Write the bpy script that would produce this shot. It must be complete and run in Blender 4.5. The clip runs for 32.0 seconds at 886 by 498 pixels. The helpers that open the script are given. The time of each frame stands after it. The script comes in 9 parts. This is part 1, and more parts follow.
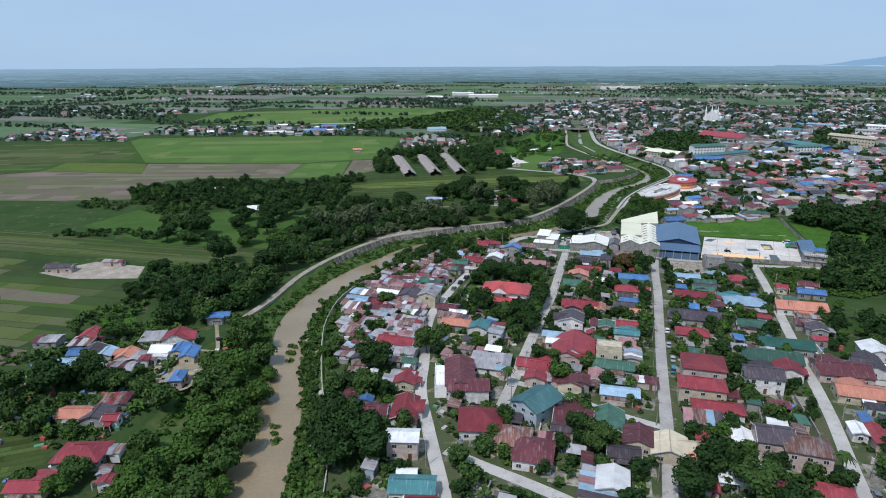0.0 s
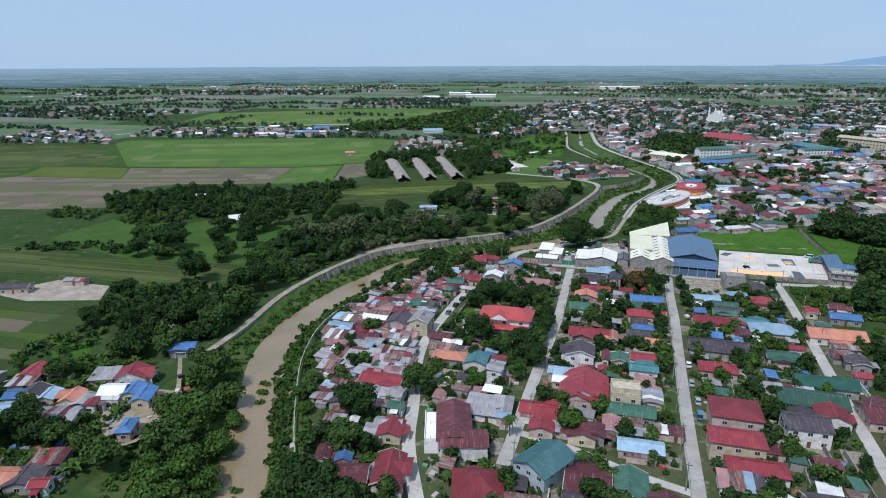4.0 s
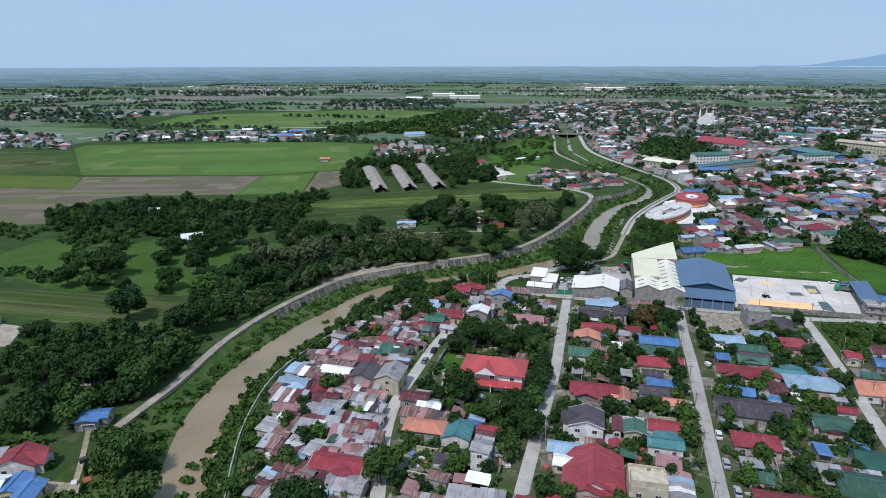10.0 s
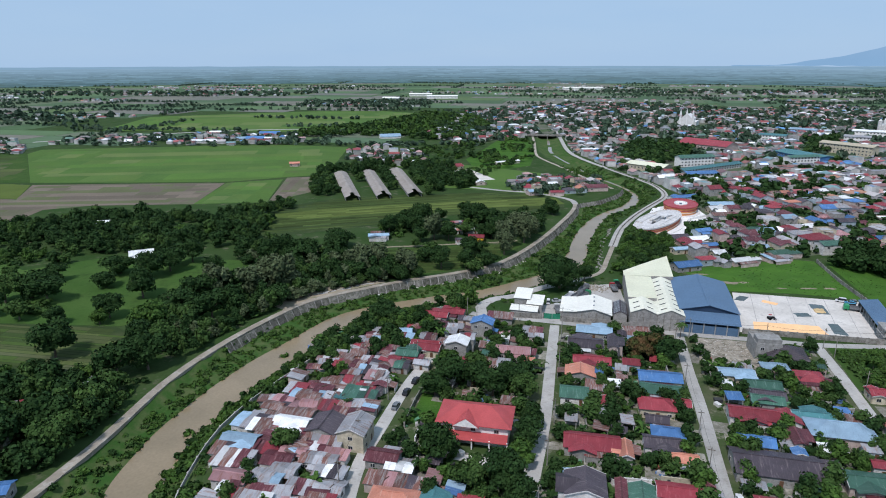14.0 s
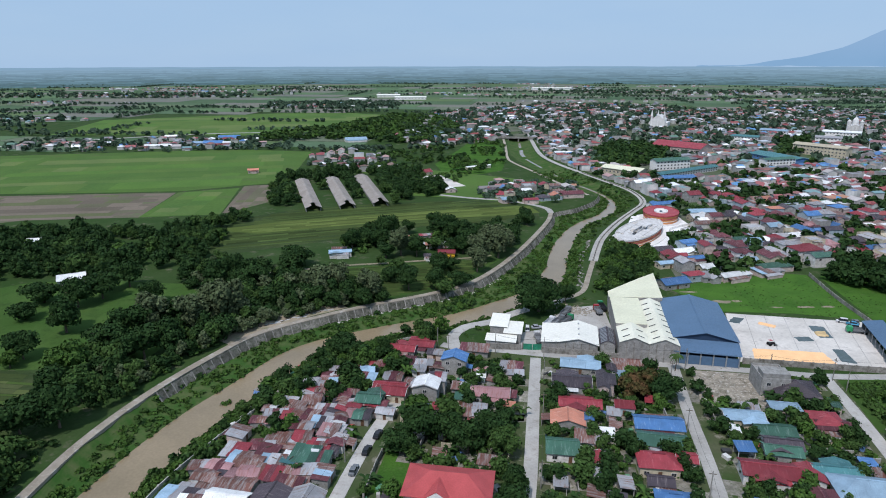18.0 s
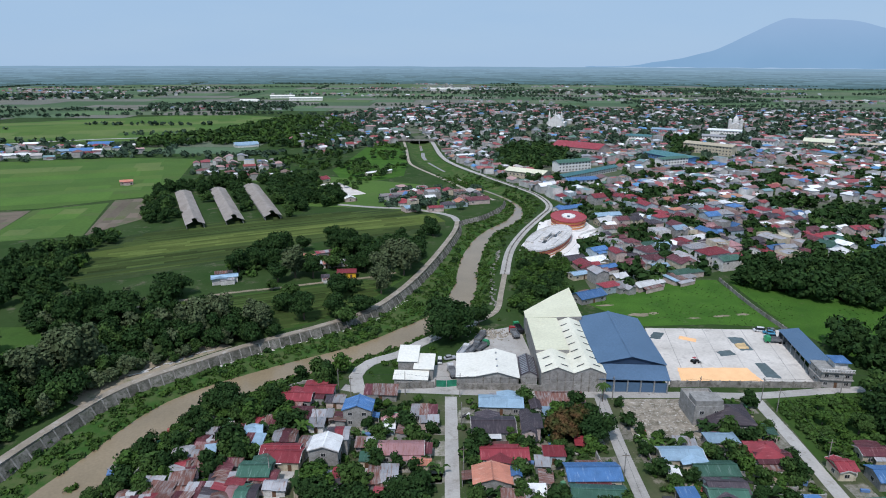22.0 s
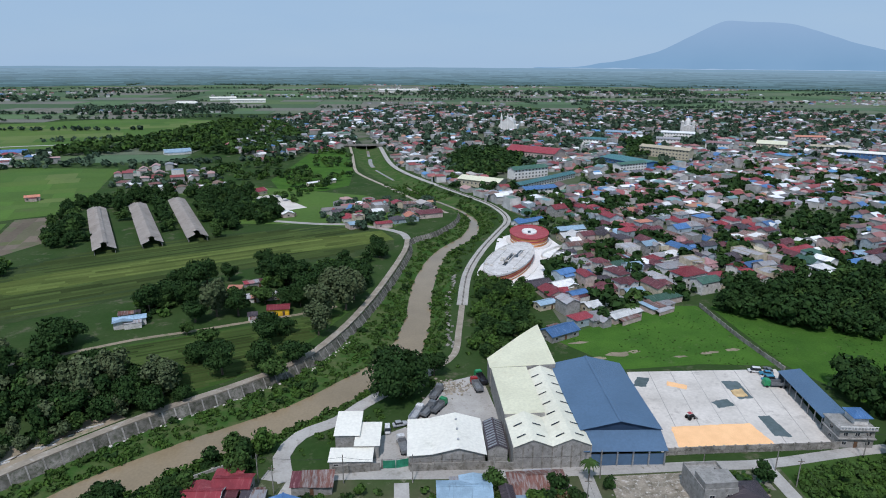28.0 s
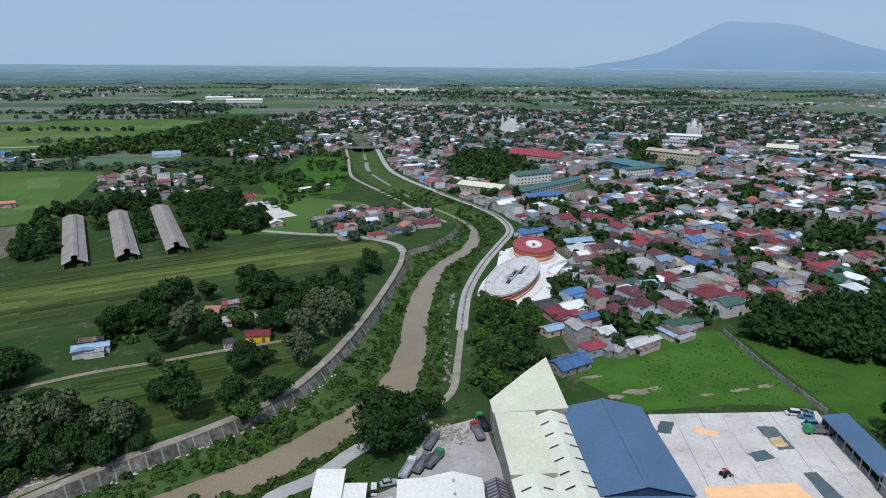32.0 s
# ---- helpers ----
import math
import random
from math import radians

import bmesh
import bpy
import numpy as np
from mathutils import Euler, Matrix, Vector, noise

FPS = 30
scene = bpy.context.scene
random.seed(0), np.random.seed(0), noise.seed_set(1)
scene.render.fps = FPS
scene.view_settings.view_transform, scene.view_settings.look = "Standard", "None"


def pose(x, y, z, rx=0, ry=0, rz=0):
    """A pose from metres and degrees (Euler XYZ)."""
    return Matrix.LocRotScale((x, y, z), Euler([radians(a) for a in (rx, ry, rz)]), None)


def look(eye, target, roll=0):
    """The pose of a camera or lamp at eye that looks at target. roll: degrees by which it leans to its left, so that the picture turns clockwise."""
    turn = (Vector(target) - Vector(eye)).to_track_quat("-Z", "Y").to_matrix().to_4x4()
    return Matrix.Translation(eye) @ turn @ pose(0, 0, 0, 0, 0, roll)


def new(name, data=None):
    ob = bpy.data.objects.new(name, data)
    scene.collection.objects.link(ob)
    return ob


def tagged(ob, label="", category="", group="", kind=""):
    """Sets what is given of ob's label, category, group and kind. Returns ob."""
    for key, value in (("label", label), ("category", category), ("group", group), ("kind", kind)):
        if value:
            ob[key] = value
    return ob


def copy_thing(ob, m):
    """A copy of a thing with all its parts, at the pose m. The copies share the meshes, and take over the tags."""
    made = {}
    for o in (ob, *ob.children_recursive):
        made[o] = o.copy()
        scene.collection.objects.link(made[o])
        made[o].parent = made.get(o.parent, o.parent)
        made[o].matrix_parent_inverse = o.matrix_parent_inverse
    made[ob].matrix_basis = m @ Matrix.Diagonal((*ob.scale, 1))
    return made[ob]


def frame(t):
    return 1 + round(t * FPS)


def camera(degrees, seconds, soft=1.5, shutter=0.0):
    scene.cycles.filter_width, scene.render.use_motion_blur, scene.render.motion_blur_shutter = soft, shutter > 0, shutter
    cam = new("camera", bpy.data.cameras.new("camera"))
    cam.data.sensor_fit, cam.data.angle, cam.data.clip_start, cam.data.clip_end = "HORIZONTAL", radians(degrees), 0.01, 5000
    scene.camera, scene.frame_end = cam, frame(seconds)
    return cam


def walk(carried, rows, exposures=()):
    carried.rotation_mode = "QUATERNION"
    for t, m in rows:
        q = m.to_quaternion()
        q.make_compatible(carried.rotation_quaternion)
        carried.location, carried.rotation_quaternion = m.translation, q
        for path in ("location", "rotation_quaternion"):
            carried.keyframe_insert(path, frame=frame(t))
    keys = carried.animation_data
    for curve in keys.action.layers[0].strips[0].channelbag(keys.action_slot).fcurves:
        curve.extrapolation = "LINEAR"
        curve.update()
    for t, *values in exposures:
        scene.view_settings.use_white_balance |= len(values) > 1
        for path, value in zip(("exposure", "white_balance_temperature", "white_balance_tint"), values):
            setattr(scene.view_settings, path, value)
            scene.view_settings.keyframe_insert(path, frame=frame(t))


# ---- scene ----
cam = camera(70.60, 32.0, soft=1.0)
PATH = [
    (0, look((7.14, -5.99, 105.81), (-8.24, 88.57, 77.13), -0.23)),
    (1, look((6.34, 1.69, 105.81), (-9.01, 96.27, 77.17), -0.22)),
    (2, look((5.55, 9.36, 105.81), (-9.75, 103.93, 77.15), -0.24)),
    (2.5, look((5.18, 13.19, 105.80), (-10.13, 107.76, 77.13), -0.25)),
    (4.5, look((3.77, 28.47, 105.78), (-10.89, 123.11, 76.99), -0.21)),
    (5, look((3.43, 32.28, 105.77), (-10.85, 126.98, 76.98), -0.22)),
    (6, look((2.79, 39.91, 105.77), (-11.46, 134.62, 77.00), -0.19)),
    (7, look((2.18, 47.54, 105.75), (-12.00, 142.26, 77.00), -0.22)),
    (8, look((1.61, 55.20, 105.74), (-12.26, 149.97, 76.99), -0.14)),
    (9, look((1.09, 62.92, 105.72), (-12.25, 157.76, 76.96), -0.11)),
    (10, look((0.59, 70.69, 105.70), (-12.08, 165.63, 76.97), -0.09)),
    (11, look((0.10, 78.51, 105.68), (-11.76, 173.55, 76.94), -0.01)),
    (12, look((-0.38, 86.37, 105.67), (-11.45, 181.50, 76.89), -0.01)),
    (13, look((-0.84, 94.26, 105.66), (-11.07, 189.48, 76.88), 0.00)),
    (14, look((-1.28, 102.16, 105.67), (-10.64, 197.46, 76.86), -0.07)),
    (14.5, look((-1.48, 106.11, 105.67), (-10.44, 201.45, 76.86), -0.07)),
    (16.5, look((-2.16, 121.85, 105.68), (-9.21, 217.35, 76.87), -0.09)),
    (17, look((-2.28, 125.78, 105.69), (-8.67, 221.33, 76.88), -0.08)),
    (18, look((-2.37, 133.60, 105.70), (-7.12, 229.26, 76.94), -0.08)),
    (19, look((-2.34, 141.38, 105.70), (-3.66, 237.12, 76.86), 0.07)),
    (20, look((-2.14, 149.11, 105.71), (0.35, 244.83, 76.88), 0.15)),
    (21, look((-1.77, 156.76, 105.72), (4.56, 252.31, 76.90), 0.22)),
    (22, look((-1.19, 164.32, 105.72), (9.23, 259.53, 76.98), 0.23)),
    (23, look((-0.42, 171.74, 105.73), (13.45, 266.53, 77.04), 0.34)),
    (24, look((0.54, 179.03, 105.73), (16.31, 273.54, 77.12), 0.33)),
    (25, look((1.66, 186.19, 105.73), (18.13, 280.59, 77.14), 0.27)),
    (25.5, look((2.29, 189.72, 105.72), (19.23, 284.04, 77.12), 0.24)),
    (27.5, look((5.02, 203.71, 105.72), (22.92, 297.84, 77.09), 0.35)),
    (28, look((5.73, 207.17, 105.72), (23.65, 301.30, 77.11), 0.37)),
    (29, look((7.19, 214.01, 105.72), (25.20, 308.14, 77.15), 0.39)),
    (30, look((8.67, 220.80, 105.72), (26.63, 314.92, 77.10), 0.42)),
    (31, look((10.17, 227.56, 105.73), (28.15, 321.68, 77.14), 0.48)),
    (32, look((11.66, 234.31, 105.73), (29.65, 328.42, 77.10), 0.57)),
]
walk(cam, PATH, exposures=((0, 0.12, 6200, 16), (16, 0.08, 6200, 16), (24, 0.0, 6200, 16), (32, -0.10, 6200, 16)))

# ---- daylight: hazy bright sky with a high veiled sun ----
SUN_AZ, SUN_EL = radians(205), radians(58)
world = bpy.data.worlds.new("sky_world")
scene.world = world
world.use_nodes = True
wn = world.node_tree.nodes
wl = world.node_tree.links
sky = wn.new("ShaderNodeTexSky")
sky.sky_type, sky.sun_disc = "NISHITA", False
sky.sun_elevation, sky.sun_rotation = SUN_EL, SUN_AZ
sky.air_density, sky.dust_density, sky.ozone_density, sky.altitude = 1.0, 0.4, 2.0, 100
# a thin even veil of high cloud in front of the blue, with faint soft patches
way = wn.new("ShaderNodeTexCoord")
patch = wn.new("ShaderNodeTexNoise")
patch.inputs["Scale"].default_value, patch.inputs["Detail"].default_value = 5.0, 4
stretch = wn.new("ShaderNodeMapping")
stretch.inputs["Scale"].default_value = (1, 1, 5)
wl.new(way.outputs["Generated"], stretch.inputs["Vector"])
wl.new(stretch.outputs["Vector"], patch.inputs["Vector"])
veil = wn.new("ShaderNodeMix")
veil.data_type = "RGBA"
veil.inputs[6].default_value, veil.inputs[7].default_value = (3.38, 5.14, 6.98, 1), (3.82, 5.46, 6.98, 1)
wl.new(patch.outputs["Fac"], veil.inputs[0])
over = wn.new("ShaderNodeMix")
over.data_type = "RGBA"
over.inputs[0].default_value = 0.94
wl.new(sky.outputs[0], over.inputs[6])
wl.new(veil.outputs[2], over.inputs[7])
wl.new(over.outputs[2], wn["Background"].inputs[0])
wn["Background"].inputs[1].default_value = 0.1
sun = new("sun", bpy.data.lights.new("sun", "SUN"))
sun.data.energy, sun.data.angle, sun.data.color = 3.1, radians(4), (1.0, 0.975, 0.94)
sun.matrix_world = look((0, 0, 0), (-math.sin(SUN_AZ) * math.cos(SUN_EL), -math.cos(SUN_AZ) * math.cos(SUN_EL), -math.sin(SUN_EL)))

# ---- materials ----
RNG = random.Random(7)


def material(name, colour, second=None, scale=0.5, rough=0.8, metal=0.0, bump=0.15, fine=6.0, vary=0.12, coords="world", ribs=0.0, ribs_axis=0, stain=None, stain_amount=0.0, palette=None, island=False, grain=(0.62, 1.25)):
    """A surface with a broad and a fine variation, optional ribs, stains and a palette by thing or by piece."""
    m = bpy.data.materials.new(name)
    m.use_nodes = True
    n, l = m.node_tree.nodes, m.node_tree.links
    bs = n["Principled BSDF"]
    if coords == "world":
        src = n.new("ShaderNodeNewGeometry").outputs["Position"]
    else:
        src = n.new("ShaderNodeTexCoord").outputs["Object"]
    geo = n.new("ShaderNodeNewGeometry")
    info = n.new("ShaderNodeObjectInfo")
    chance = geo.outputs["Random Per Island"] if island else info.outputs["Random"]
    big = n.new("ShaderNodeTexNoise")
    big.inputs["Scale"].default_value, big.inputs["Detail"].default_value = scale, 5
    small = n.new("ShaderNodeTexNoise")
    small.inputs["Scale"].default_value, small.inputs["Detail"].default_value = fine, 4
    l.new(src, big.inputs["Vector"])
    l.new(src, small.inputs["Vector"])
    second = second or tuple(c * 0.7 for c in colour)

    def mix(kind, fac, a, b):
        x = n.new("ShaderNodeMix")
        x.data_type, x.blend_type = "RGBA", kind
        for sock, v in ((x.inputs[0], fac), (x.inputs[6], a), (x.inputs[7], b)):
            if isinstance(v, (int, float)):
                sock.default_value = v
            elif isinstance(v, tuple):
                sock.default_value = (*v, 1)
            else:
                l.new(v, sock)
        return x.outputs[2]

    def ramp(sock, lo, hi):
        r = n.new("ShaderNodeMapRange")
        r.inputs["From Min"].default_value, r.inputs["From Max"].default_value = lo, hi
        l.new(sock, r.inputs["Value"])
        return r.outputs["Result"]

    base = colour
    if palette:
        cr = n.new("ShaderNodeValToRGB")
        cr.color_ramp.interpolation = "CONSTANT"
        el = cr.color_ramp.elements
        while len(el) < len(palette):
            el.new(0.5)
        for k, c in enumerate(palette):
            el[k].position, el[k].color = k / len(palette), (*c, 1)
        l.new(chance, cr.inputs[0])
        base = cr.outputs[0]
        col = mix("MULTIPLY", ramp(big.outputs["Fac"], 0.35, 0.75), base, tuple(min(1, s / max(c, 1e-3)) for s, c in zip(second, colour)))
    else:
        col = mix("MIX", ramp(big.outputs["Fac"], 0.35, 0.65), colour, second)
    col = mix("MULTIPLY", 0.6, col, mix("MIX", small.outputs["Fac"], (grain[0],) * 3, (grain[1],) * 3))
    if stain:
        st = n.new("ShaderNodeTexNoise")
        st.inputs["Scale"].default_value, st.inputs["Detail"].default_value = scale * 2.3, 8
        st.inputs["Roughness"].default_value = 0.7
        if ribs and ribs_axis == 0:
            run = n.new("ShaderNodeMapping")
            run.inputs["Scale"].default_value = (2.2, 0.3, 0.3)
            shift = n.new("ShaderNodeVectorMath")
            l.new(n.new("ShaderNodeTexCoord").outputs["Object"], shift.inputs[0])
            l.new(info.outputs["Location"], shift.inputs[1])
            l.new(shift.outputs[0], run.inputs["Vector"])
            l.new(run.outputs["Vector"], st.inputs["Vector"])
        else:
            l.new(src, st.inputs["Vector"])
        col = mix("MIX", ramp(st.outputs["Fac"], 0.62 - stain_amount * 0.3, 0.75 - stain_amount * 0.2), col, stain)
    hsv = n.new("ShaderNodeHueSaturation")
    val = n.new("ShaderNodeMapRange")
    val.inputs["To Min"].default_value, val.inputs["To Max"].default_value = 1 - vary, 1 + vary
    l.new(chance, val.inputs["Value"])
    l.new(val.outputs["Result"], hsv.inputs["Value"])
    l.new(col, hsv.inputs["Color"])
    l.new(hsv.outputs["Color"], bs.inputs["Base Color"])
    bs.inputs["Roughness"].default_value, bs.inputs["Metallic"].default_value = rough, metal
    bs.inputs["Specular IOR Level"].default_value = 0.06 if rough >= 0.9 or "leaf" in name else 0.3
    height = small.outputs["Fac"]
    if ribs:
        wave = n.new("ShaderNodeTexWave")
        wave.wave_type, wave.bands_direction = "BANDS", ("X", "Y", "Z")[ribs_axis]
        wave.inputs["Scale"].default_value = ribs
        l.new(n.new("ShaderNodeTexCoord").outputs["Object"], wave.inputs["Vector"])
        height = wave.outputs["Fac"]
    bp = n.new("ShaderNodeBump")
    bp.inputs["Strength"].default_value, bp.inputs["Distance"].default_value = bump, 0.1
    l.new(height, bp.inputs["Height"])
    l.new(bp.outputs["Normal"], bs.inputs["Normal"])
    return m


def glow(name, colour, second, scale, pieces=False, summit=None):
    m = bpy.data.materials.new(name)
    m.use_nodes = True
    n, l = m.node_tree.nodes, m.node_tree.links
    n.remove(n["Principled BSDF"])
    e = n.new("ShaderNodeEmission")
    t = n.new("ShaderNodeTexNoise")
    t.inputs["Scale"].default_value, t.inputs["Detail"].default_value = scale, 6
    g = n.new("ShaderNodeNewGeometry")
    l.new(g.outputs["Position"], t.inputs["Vector"])
    x = n.new("ShaderNodeMix")
    x.data_type = "RGBA"
    x.inputs[6].default_value, x.inputs[7].default_value = (*colour, 1), (*second, 1)
    l.new(g.outputs["Random Per Island"] if pieces else t.outputs["Fac"], x.inputs[0])
    tone = x.outputs[2]
    # painted haze: the glow goes over to a paler tone with height
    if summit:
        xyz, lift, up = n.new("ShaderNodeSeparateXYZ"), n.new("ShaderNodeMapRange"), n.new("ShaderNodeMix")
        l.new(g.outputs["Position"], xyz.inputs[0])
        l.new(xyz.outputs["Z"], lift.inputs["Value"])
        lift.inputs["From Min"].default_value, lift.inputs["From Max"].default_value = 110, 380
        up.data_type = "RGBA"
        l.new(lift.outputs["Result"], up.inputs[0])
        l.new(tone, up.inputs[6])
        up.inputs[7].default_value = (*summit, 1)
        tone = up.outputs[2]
    l.new(tone, e.inputs["Color"])
    l.new(e.outputs[0], n["Material Output"].inputs["Surface"])
    return m


ROOF = {
    "red": (0.27, 0.041, 0.052), "maroon": (0.125, 0.036, 0.043), "rust": (0.185, 0.08, 0.06), "salmon": (0.55, 0.22, 0.145),
    "green": (0.05, 0.125, 0.088), "teal": (0.062, 0.185, 0.195), "blue": (0.072, 0.175, 0.37), "grey": (0.37, 0.37, 0.385),
    "white": (0.78, 0.78, 0.765), "slate": (0.07, 0.056, 0.066), "pink": (0.40, 0.22, 0.225), "cream": (0.58, 0.50, 0.36), "ltblue": (0.30, 0.43, 0.54),
}
STAIN = {"rust": ((0.30, 0.28, 0.27), 0.5), "grey": ((0.22, 0.11, 0.07), 0.35), "pink": ((0.25, 0.10, 0.07), 0.4), "white": ((0.38, 0.33, 0.29), 0.15), "red": ((0.36, 0.12, 0.125), 0.25), "maroon": ((0.27, 0.15, 0.15), 0.3), "green": ((0.17, 0.25, 0.21), 0.25), "teal": ((0.22, 0.34, 0.34), 0.2), "blue": ((0.24, 0.33, 0.48), 0.2), "slate": ((0.17, 0.14, 0.14), 0.3), "salmon": ((0.55, 0.36, 0.29), 0.25)}
M_ROOF = {}
for key, c in ROOF.items():
    st = STAIN.get(key, (tuple(v * 0.5 for v in c), 0.2))
    M_ROOF[key] = material("roof_" + key, c, tuple(v * 0.78 for v in c), scale=0.35, rough=0.55, bump=0.5, fine=3.0, vary=0.28, ribs=2.2, ribs_axis=0, stain=st[0], stain_amount=st[1])
WALLS = [material("wall_white", (0.70, 0.68, 0.645), scale=0.6, stain=(0.30, 0.28, 0.25), stain_amount=0.3),
         material("wall_cream", (0.56, 0.49, 0.36), scale=0.6, stain=(0.30, 0.26, 0.2), stain_amount=0.3),
         material("wall_block", (0.34, 0.33, 0.31), scale=0.6, stain=(0.17, 0.16, 0.14), stain_amount=0.4),
         material("wall_pink", (0.56, 0.45, 0.40), scale=0.6, stain=(0.3, 0.2, 0.18), stain_amount=0.3),
         material("wall_pale_blue", (0.42, 0.50, 0.54), scale=0.6, stain=(0.25, 0.27, 0.28), stain_amount=0.3)]
M_BLOCK = WALLS[2]
M_CONC = material("road_concrete", (0.43, 0.41, 0.38), (0.34, 0.325, 0.30), scale=0.12, fine=1.5, rough=0.9, bump=0.1, stain=(0.24, 0.22, 0.19), stain_amount=0.25)
M_TRACK = material("dusty_track", (0.37, 0.325, 0.265), (0.27, 0.232, 0.182), scale=0.15, fine=1.5, rough=1, bump=0.2, stain=(0.45, 0.42, 0.37), stain_amount=0.3)
M_YARD = material("yard_concrete", (0.59, 0.55, 0.50), (0.49, 0.455, 0.41), scale=0.09, fine=0.9, rough=0.9, bump=0.08, stain=(0.36, 0.33, 0.30), stain_amount=0.25)
M_WALLCONC = material("weathered_concrete", (0.33, 0.31, 0.28), (0.21, 0.20, 0.18), scale=0.3, fine=2.0, rough=0.95, bump=0.3, stain=(0.12, 0.11, 0.09), stain_amount=0.5)
M_REVET = material("stained_revetment", (0.215, 0.20, 0.175), (0.10, 0.095, 0.08), scale=0.35, fine=2.0, rough=0.95, bump=0.3, vary=0.25, stain=(0.06, 0.065, 0.045), stain_amount=0.6)
M_DIRT = material("bare_dirt", (0.33, 0.27, 0.20), (0.22, 0.19, 0.13), scale=0.1, fine=1.2, rough=1, bump=0.4, stain=(0.08, 0.12, 0.04), stain_amount=0.3)
M_RUBBLE = material("rubble", (0.31, 0.27, 0.215), (0.17, 0.15, 0.115), scale=0.4, fine=2.5, rough=1, bump=0.8, stain=(0.55, 0.52, 0.48), stain_amount=0.3)
M_GROUND = material("ground_soil_grass", (0.026, 0.056, 0.014), (0.040, 0.066, 0.022), scale=0.045, fine=0.7, rough=1, bump=0.5, stain=(0.12, 0.11, 0.075), stain_amount=0.2)
gn, gl = M_GROUND.node_tree.nodes, M_GROUND.node_tree.links
bank = gn.new("ShaderNodeMix")
bank.data_type = "RGBA"
rise = gn.new("ShaderNodeMapRange")
rise.inputs["From Min"].default_value, rise.inputs["From Max"].default_value = -0.9, -0.25
rise.inputs["To Min"].default_value, rise.inputs["To Max"].default_value = 1.0, 0.0
sep = gn.new("ShaderNodeSeparateXYZ")
gl.new(gn.new("ShaderNodeNewGeometry").outputs["Position"], sep.inputs[0])
gl.new(sep.outputs["Z"], rise.inputs["Value"])
gl.new(rise.outputs["Result"], bank.inputs[0])
gl.new(gn["Principled BSDF"].inputs["Base Color"].links[0].from_socket, bank.inputs[6])
weeds, weed_mix, weed_map = gn.new("ShaderNodeTexNoise"), gn.new("ShaderNodeMix"), gn.new("ShaderNodeMapRange")
weeds.inputs["Scale"].default_value, weeds.inputs["Detail"].default_value, weeds.inputs["Roughness"].default_value = 0.16, 8, 0.7
gl.new(sep.inputs[0].links[0].from_socket, weeds.inputs["Vector"])
weed_map.inputs["From Min"].default_value, weed_map.inputs["From Max"].default_value = 0.42, 0.66
gl.new(weeds.outputs["Fac"], weed_map.inputs["Value"])
gl.new(weed_map.outputs["Result"], weed_mix.inputs[0])
weed_mix.data_type = "RGBA"
weed_mix.inputs[6].default_value, weed_mix.inputs[7].default_value = (0.034, 0.082, 0.017, 1), (0.088, 0.105, 0.042, 1)
gl.new(weed_mix.outputs[2], bank.inputs[7])
gl.new(bank.outputs[2], gn["Principled BSDF"].inputs["Base Color"])
M_GRASS = material("grass", (0.040, 0.085, 0.018), (0.055, 0.10, 0.024), scale=0.05, fine=0.9, rough=1, bump=0.4, stain=(0.030, 0.06, 0.015), stain_amount=0.35)
M_LUSH = material("lush_grass", (0.058, 0.132, 0.020), (0.040, 0.10, 0.016), scale=0.09, fine=1.6, rough=1, bump=0.6, stain=(0.10, 0.13, 0.05), stain_amount=0.12, grain=(0.3, 1.6))
M_CROP = material("crop_rows", (0.040, 0.062, 0.022), (0.030, 0.050, 0.018), scale=0.02, fine=1.0, rough=1, bump=0.9, ribs=0.35, ribs_axis=1, stain=(0.06, 0.075, 0.032), stain_amount=0.3)
M_CROP2 = material("crop_bright", (0.092, 0.125, 0.030), (0.075, 0.105, 0.026), scale=0.03, fine=1.0, rough=1, bump=0.8, ribs=0.35, ribs_axis=1)
M_RICE = material("rice_green", (0.082, 0.148, 0.034), (0.070, 0.128, 0.032), scale=0.012, fine=0.35, rough=1, bump=0.3, stain=(0.09, 0.12, 0.045), stain_amount=0.3)
M_BROWN = material("ploughed_soil", (0.17, 0.135, 0.105), (0.12, 0.105, 0.075), scale=0.02, fine=0.3, rough=1, bump=0.4, stain=(0.10, 0.14, 0.06), stain_amount=0.35)
# green and tan paddy tones, each lifted towards the blue of distance haze
HAZED_FIELD_TONES = [(0.088, 0.145, 0.066), (0.112, 0.165, 0.072), (0.082, 0.132, 0.068), (0.14, 0.165, 0.108), (0.175, 0.17, 0.135), (0.078, 0.124, 0.066), (0.115, 0.15, 0.085), (0.16, 0.16, 0.13), (0.098, 0.155, 0.074), (0.09, 0.14, 0.076)]
M_FIELDS = material("hazed_field_mosaic", (0.1, 0.15, 0.05), (0.08, 0.125, 0.045), scale=0.006, fine=0.08, rough=1, bump=0.1, palette=HAZED_FIELD_TONES, island=True)
M_WATER = material("silty_water", (0.262, 0.200, 0.122), (0.215, 0.166, 0.10), scale=0.05, fine=1.2, rough=0.16, bump=0.03, vary=0.0)
